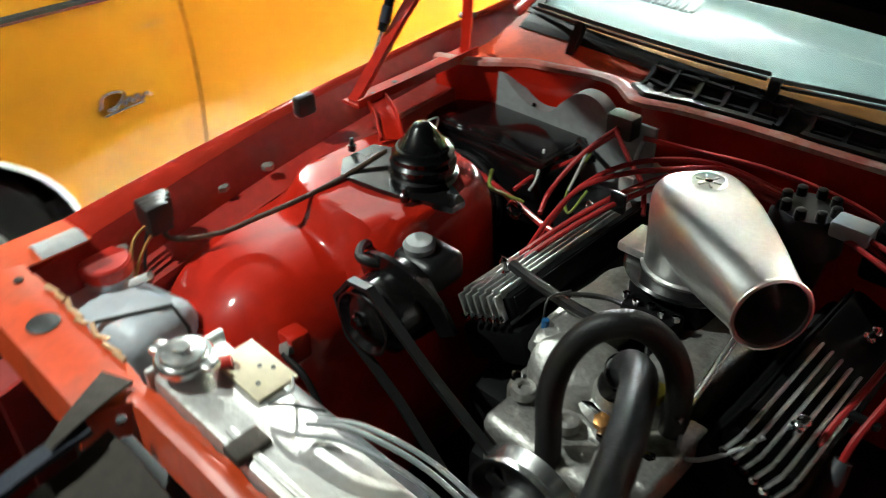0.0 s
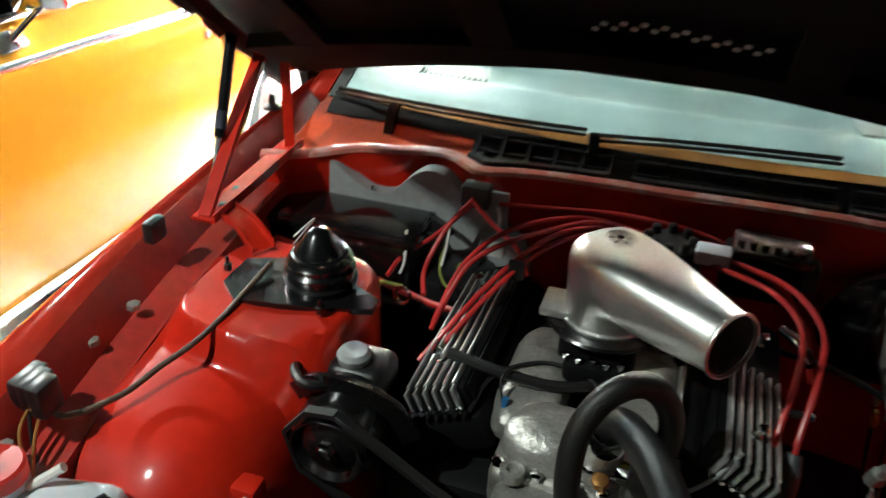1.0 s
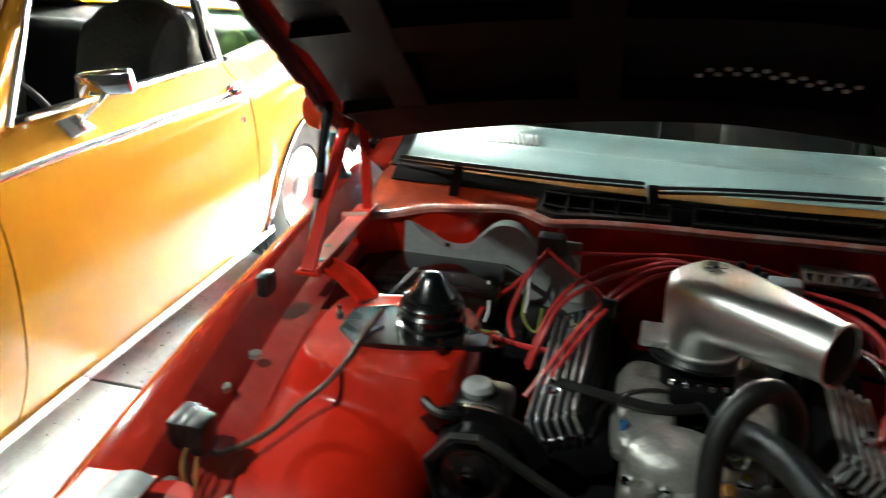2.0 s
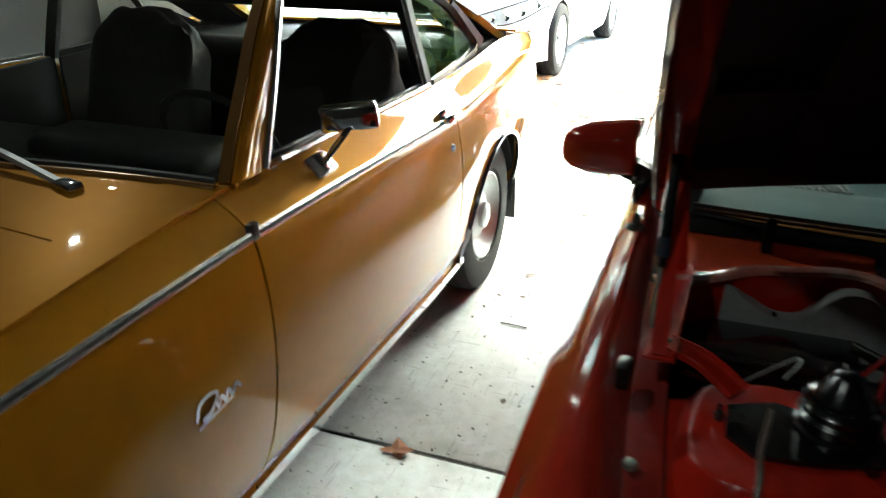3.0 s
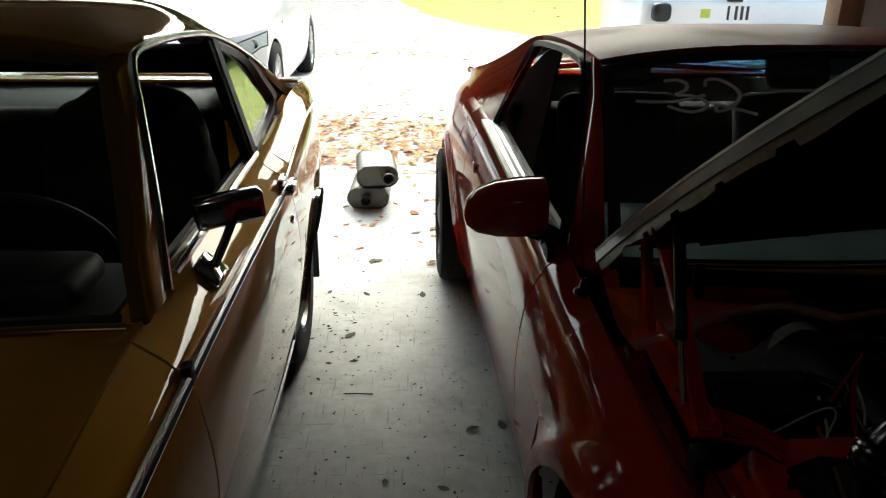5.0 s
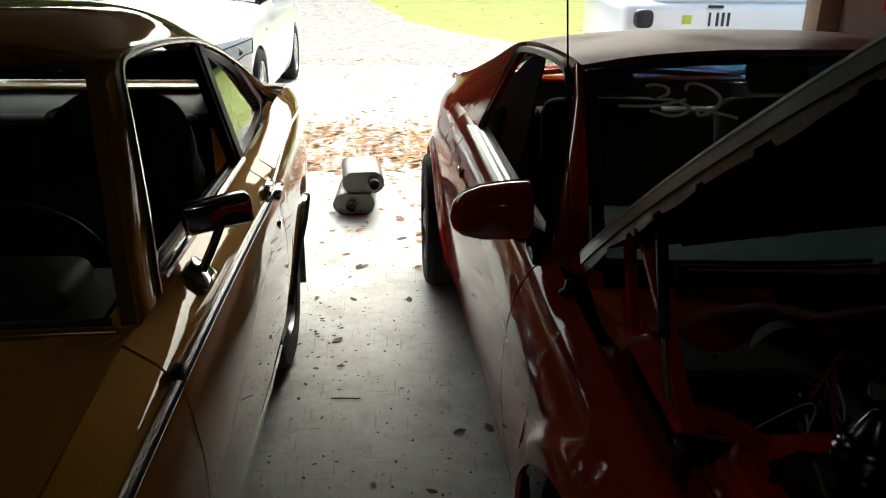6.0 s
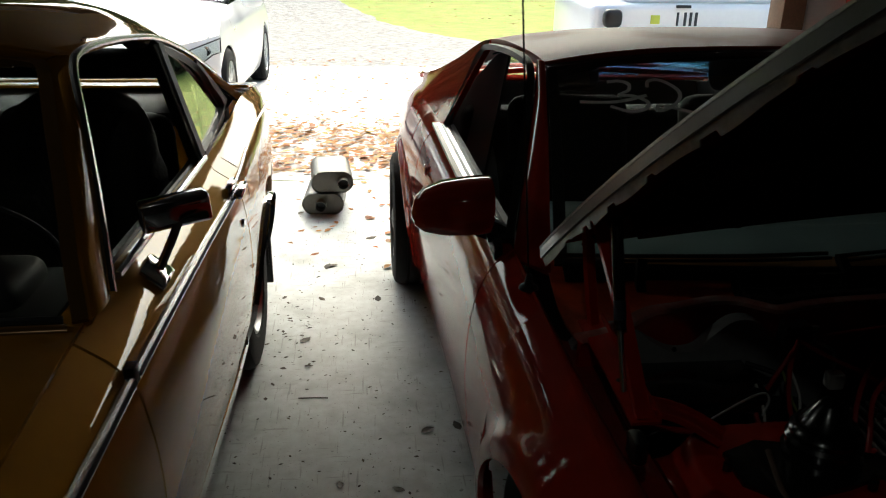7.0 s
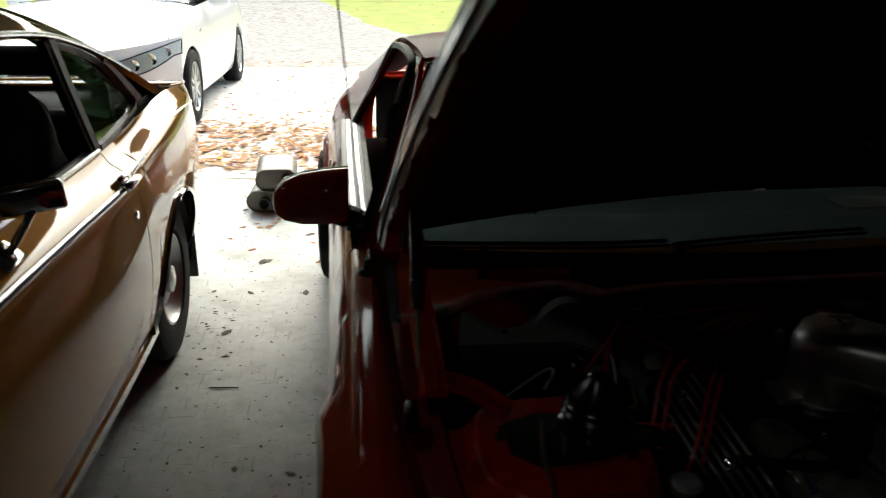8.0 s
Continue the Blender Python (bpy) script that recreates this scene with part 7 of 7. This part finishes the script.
w_hood = surface(lambda s, t: w_nose(s, w_edge(s)).lerp(Vector((WX + s * 0.80, 6.35, wz(6.35, W_TOP(6.35) + 0.07 * (1 - abs(s) ** 3)))), t) + Vector((0, 0, 0.075 * math.sin(math.pi * t ** 0.8))), lin(-1, 1, 22), lin(0, 1, 12), 0.008)
keep(part("hood", w_hood, M_WHITECAR, None, "white painted hood"), wcar)
keep(part("front_bumper", surface(lambda s, t: w_nose(s, 0.20 + (w_edge(s) - 0.20) * t), lin(-1, 1, 34), lin(0, 1, 14), -0.01), M_WHITECAR, None, "white front bumper"), wcar)
keep(part("grille", new_box((WX - 0.36, 4.685, wz(4.75, 0.50)), (WX + 0.36, 4.715, wz(4.75, 0.60)), 0.012), M_BLACK, None, "dark front grille"), wcar)
W_ROOF = table([(6.2, 1.0), (6.9, 1.38), (7.3, 1.45), (8.0, 1.44), (8.6, 1.25), (9.2, 1.02)])
cab = surface(lambda s, y: Vector((WX + (2 * s - 1) * (0.80 - 0.16 * (W_ROOF(y) - 1.0) / 0.45), y, wz(y, W_ROOF(y) + 0.04 * (1 - abs(2 * s - 1) ** 3)))), lin(0, 1, 14), lin(7.0, 8.5, 10), 0.02)
keep(part("roof", cab, M_WHITECAR, None, "white roof"), wcar)
for ya, yb, nm in ((6.25, 7.0, "windshield"), (8.5, 9.2, "rear_window")):
    g = keep(part(nm, surface(lambda s, y: Vector((WX + (2 * s - 1) * (0.79 - 0.16 * (W_ROOF(y) - 1.0) / 0.45), y, wz(y, W_ROOF(y) + 0.03 * (1 - abs(2 * s - 1) ** 3)))), lin(0, 1, 12), lin(ya, yb, 6), 0.006), M_GLASS, None, "dark sloped glass"), wcar)
    g.visible_shadow = False
for sgn in (1, -1):
    keep(part("side_window", surface(lambda u, v: Vector((WX + sgn * (0.80 - 0.12 * v), 6.5 + 2.4 * u + (0.5 - 1.0 * u) * v, wz(7.5, 0.99 + 0.36 * v))), lin(0, 1, 8), lin(0, 1, 4), 0.006), M_GLASS, None, "side window glass"), wcar)
keep(part("cabin", new_box((WX - 0.72, 6.4, wz(7, 0.4)), (WX + 0.72, 8.8, wz(7, 1.02)), 0.05), M_CLOTH, None, "dark cabin"), wcar)
keep(part("underbody", new_box((WX - 0.68, 5.0, wz(7, 0.20)), (WX + 0.68, 9.2, wz(7, 0.42)), 0.03), M_RUBBER, None), wcar)

# ---- white pickup by the garage ----
TX, TY = 4.3, 7.2
truck = thing("pickup_truck", "white pickup truck with dark door lettering parked outside", "truck", (TX, TY, gz(TY)))
tg = gz(TY)
bm = new_box((2.60, 6.75, tg + 0.38), (7.4, 8.55, tg + 1.02), 0.07, None, 3)
keep(part("body", bm, M_WHITECAR, None, "white truck body"), truck)
keep(part("cab", new_box((3.0, 6.85, tg + 0.98), (5.1, 8.45, tg + 1.80), 0.14, None, 3), M_WHITECAR, None, "white cab"), truck)
keep(part("bed_wall", new_box((5.15, 6.76, tg + 0.98), (7.38, 6.84, tg + 1.25), 0.02), M_WHITECAR, None), truck)
keep(part("door_mirror", superball((2.80, 6.66, tg + 0.885), (0.10, 0.06, 0.095), 0.6, 18, 14), M_BLACK, None, "black door mirror"), truck)
keep(part("door_handle", new_box((3.50, 6.715, tg + 0.985), (3.66, 6.755, tg + 1.015), 0.008), M_BLACK, None, "dark door handle"), truck)
for k, (x, w) in enumerate(((3.52, 0.025), (3.60, 0.03), (3.66, 0.03), (3.72, 0.03))):
    keep(part("lettering_bar", new_box((x, 6.742, tg + 0.80), (x + w, 6.749, tg + 0.94), 0.002), M_DARKTEXT, None, "dark lettering bar"), truck)
keep(part("door_sticker", new_box((3.24, 6.742, tg + 0.82), (3.34, 6.749, tg + 0.91), 0.002), M_SIGNY, None, "yellow-green sticker"), truck)
for x in (3.0, 6.3):
    for y, sg in ((6.86, 1), (8.44, -1)):
        m_ = wheel(None, (x, y, tg + 0.38), 0.38, 0.24, 1, M_STEELW, 0.24, 0)
        m_.matrix_world = Matrix.Translation((x, y, tg + 0.38)) @ Matrix.Rotation(radians(-90 * sg), 4, "Z") @ Matrix.Translation((-x, -y, -tg - 0.38))
        keep(m_, truck)

# red object on the wall by the door frame
can = thing("red_cabinet", "small red metal cabinet fixed to the garage wall", "cabinet", (3.62, 3.40, 1.05))
keep(part("body", new_box((3.42, 3.30, 1.14), (3.80, 3.49, 1.55), 0.02), M_REDCAP, None, "red painted box"), can)
keep(part("door", new_box((3.44, 3.285, 1.17), (3.78, 3.299, 1.52), 0.006), M_REDCAP, None), can)

# ---- leaves and floor litter ----
def leaf_mat(name, ramp):
    m = mat(name, (0.3, 0.15, 0.05), 0.75, 0, 0, 0.2, 30)
    n, l = m.node_tree.nodes, m.node_tree.links
    geo, cr = n.new("ShaderNodeNewGeometry"), n.new("ShaderNodeValToRGB")
    l.new(geo.outputs["Random Per Island"], cr.inputs[0])
    el = cr.color_ramp.elements
    while len(el) < len(ramp):
        el.new(0.5)
    for k, c in enumerate(ramp):
        el[k].position, el[k].color = k / (len(ramp) - 1), (*c, 1)
    l.new(cr.outputs[0], n["Principled BSDF"].inputs["Base Color"])
    return m


M_LEAF = leaf_mat("fallen_leaves", [(0.22, 0.07, 0.02), (0.40, 0.13, 0.02), (0.46, 0.19, 0.03), (0.30, 0.18, 0.08), (0.48, 0.25, 0.04), (0.16, 0.05, 0.02), (0.36, 0.22, 0.10)])
M_LITTER = leaf_mat("dry_floor_litter", [(0.02, 0.018, 0.014), (0.05, 0.042, 0.03), (0.03, 0.026, 0.022), (0.08, 0.07, 0.045)])


def leaf(verts, faces, x, y, z, size, rng):
    a, curl, tilt = rng.uniform(0, 6.28), rng.uniform(-0.35, 0.5), rng.uniform(-0.3, 0.3)
    ca, sa = math.cos(a), math.sin(a)
    base = len(verts)
    prof = ((-1, 0), (-0.5, 0.42), (0.2, 0.5), (1, 0), (0.2, -0.5), (-0.5, -0.42), (0, 0))
    for px, py in prof:
        lz = curl * abs(py) * size + (0.25 * curl * px * px) * size + tilt * px * size * 0.4
        verts.append((x + (px * ca - py * sa) * size, y + (px * sa + py * ca) * size, z + max(0.001, lz + 0.004)))
    for i, j in ((0, 1), (1, 2), (2, 3), (3, 4), (4, 5), (5, 0)):
        faces.append((base + i, base + j, base + 6))


def litter(name, label, material, spots):
    rng = random.Random(7)
    vs, fs = [], []
    for x, y, z, s in spots:
        leaf(vs, fs, x, y, z, s, rng)
    me = bpy.data.meshes.new(name)
    me.from_pydata(vs, [], fs)
    me.materials.append(material)
    ob = new(name, me)
    return tagged(ob, label, "leaves", kind="stuff")


rng = random.Random(3)
spots = []
for k in range(5200):
    x = rng.uniform(-2.4, 3.4)
    y = 3.62 + abs(rng.gauss(0, 1)) * 0.35 + rng.random() ** 1.5 * 1.5
    if rng.random() < 0.25 + 0.75 * (0.5 + 0.5 * noise.noise(Vector((x * 1.1, y * 1.1, 0.3)))):
        spots.append((x, y, gz(y) + rng.uniform(0, 0.03), rng.uniform(0.025, 0.055)))
for k in range(1500):
    x, y = rng.uniform(-4.5, 5.5), 5.0 + rng.random() * 5.5
    spots.append((x, y, gz(y), rng.uniform(0.02, 0.045)))
for k in range(60):
    x, y = rng.uniform(-0.25, 0.40), 1.6 + 2.0 * rng.random() ** 0.6
    if x > 0.1 or rng.random() < 0.3:
        spots.append((x, y, 0.0, rng.uniform(0.02, 0.04)))
for k in range(900):
    x, y = rng.uniform(-6, 14), 11 + 14 * rng.random()
    spots.append((x, y, gz(y) - 0.03, rng.uniform(0.03, 0.06)))
litter("fallen_leaves", "drift of orange and tan fallen leaves on concrete", M_LEAF, spots)
spots = [(rng.uniform(-0.6, 0.75), rng.uniform(-1.0, 3.3), 0.0, 0.0016 + 0.008 * rng.random() ** 5) for k in range(1700)]
spots += [(rng.gauss(-0.12, 0.08), rng.gauss(1.25, 0.25), 0.0, rng.uniform(0.004, 0.014)) for k in range(45)]
spots += [(rng.uniform(-0.55, 0.7), rng.uniform(-0.2, 3.3), 0.0, rng.uniform(0.004, 0.010)) for k in range(170)]
spots += [(0.0, 2.0, 0, 0.04), (0.03, 2.01, 0, 0.03), (-0.067, 1.213, 0, 0.035), (0.229, 2.394, 0, 0.04), (-0.19, 2.82, 0, 0.03), (0.25, 1.6, 0, 0.03), (-0.04, 0.986, 0, 0.02), (-0.14, 0.975, 0, 0.016), (-0.013, 1.613, 0, 0.025), (-0.19, 1.633, 0, 0.02), (0.102, 0.236, 0, 0.02), (0.287, 0.201, 0, 0.022), (0.51, 0.537, 0, 0.03), (0.403, 0.511, 0, 0.03)]
litter("floor_litter", "dark bits of dry leaf on the concrete", M_LITTER, spots)
tw = thing("twig", "thin dry twig on the concrete floor", "twig", (-0.014, 0.749, 0))
keep(part("stem", tube([(-0.065, 0.752, 0.004), (-0.01, 0.749, 0.005), (0.045, 0.746, 0.004)], 0.0025, 6), M_LITTER, None), tw)
bl = litter("dry_leaf", "curled brown dry leaf on the floor joint", leaf_mat("brown_leaf", [(0.16, 0.06, 0.025), (0.24, 0.10, 0.04)]), [(-0.134, -0.117, 0.0, 0.055), (-0.11, -0.13, 0.005, 0.035), (-0.16, -0.14, 0.0, 0.03)])
bl["kind"] = ""
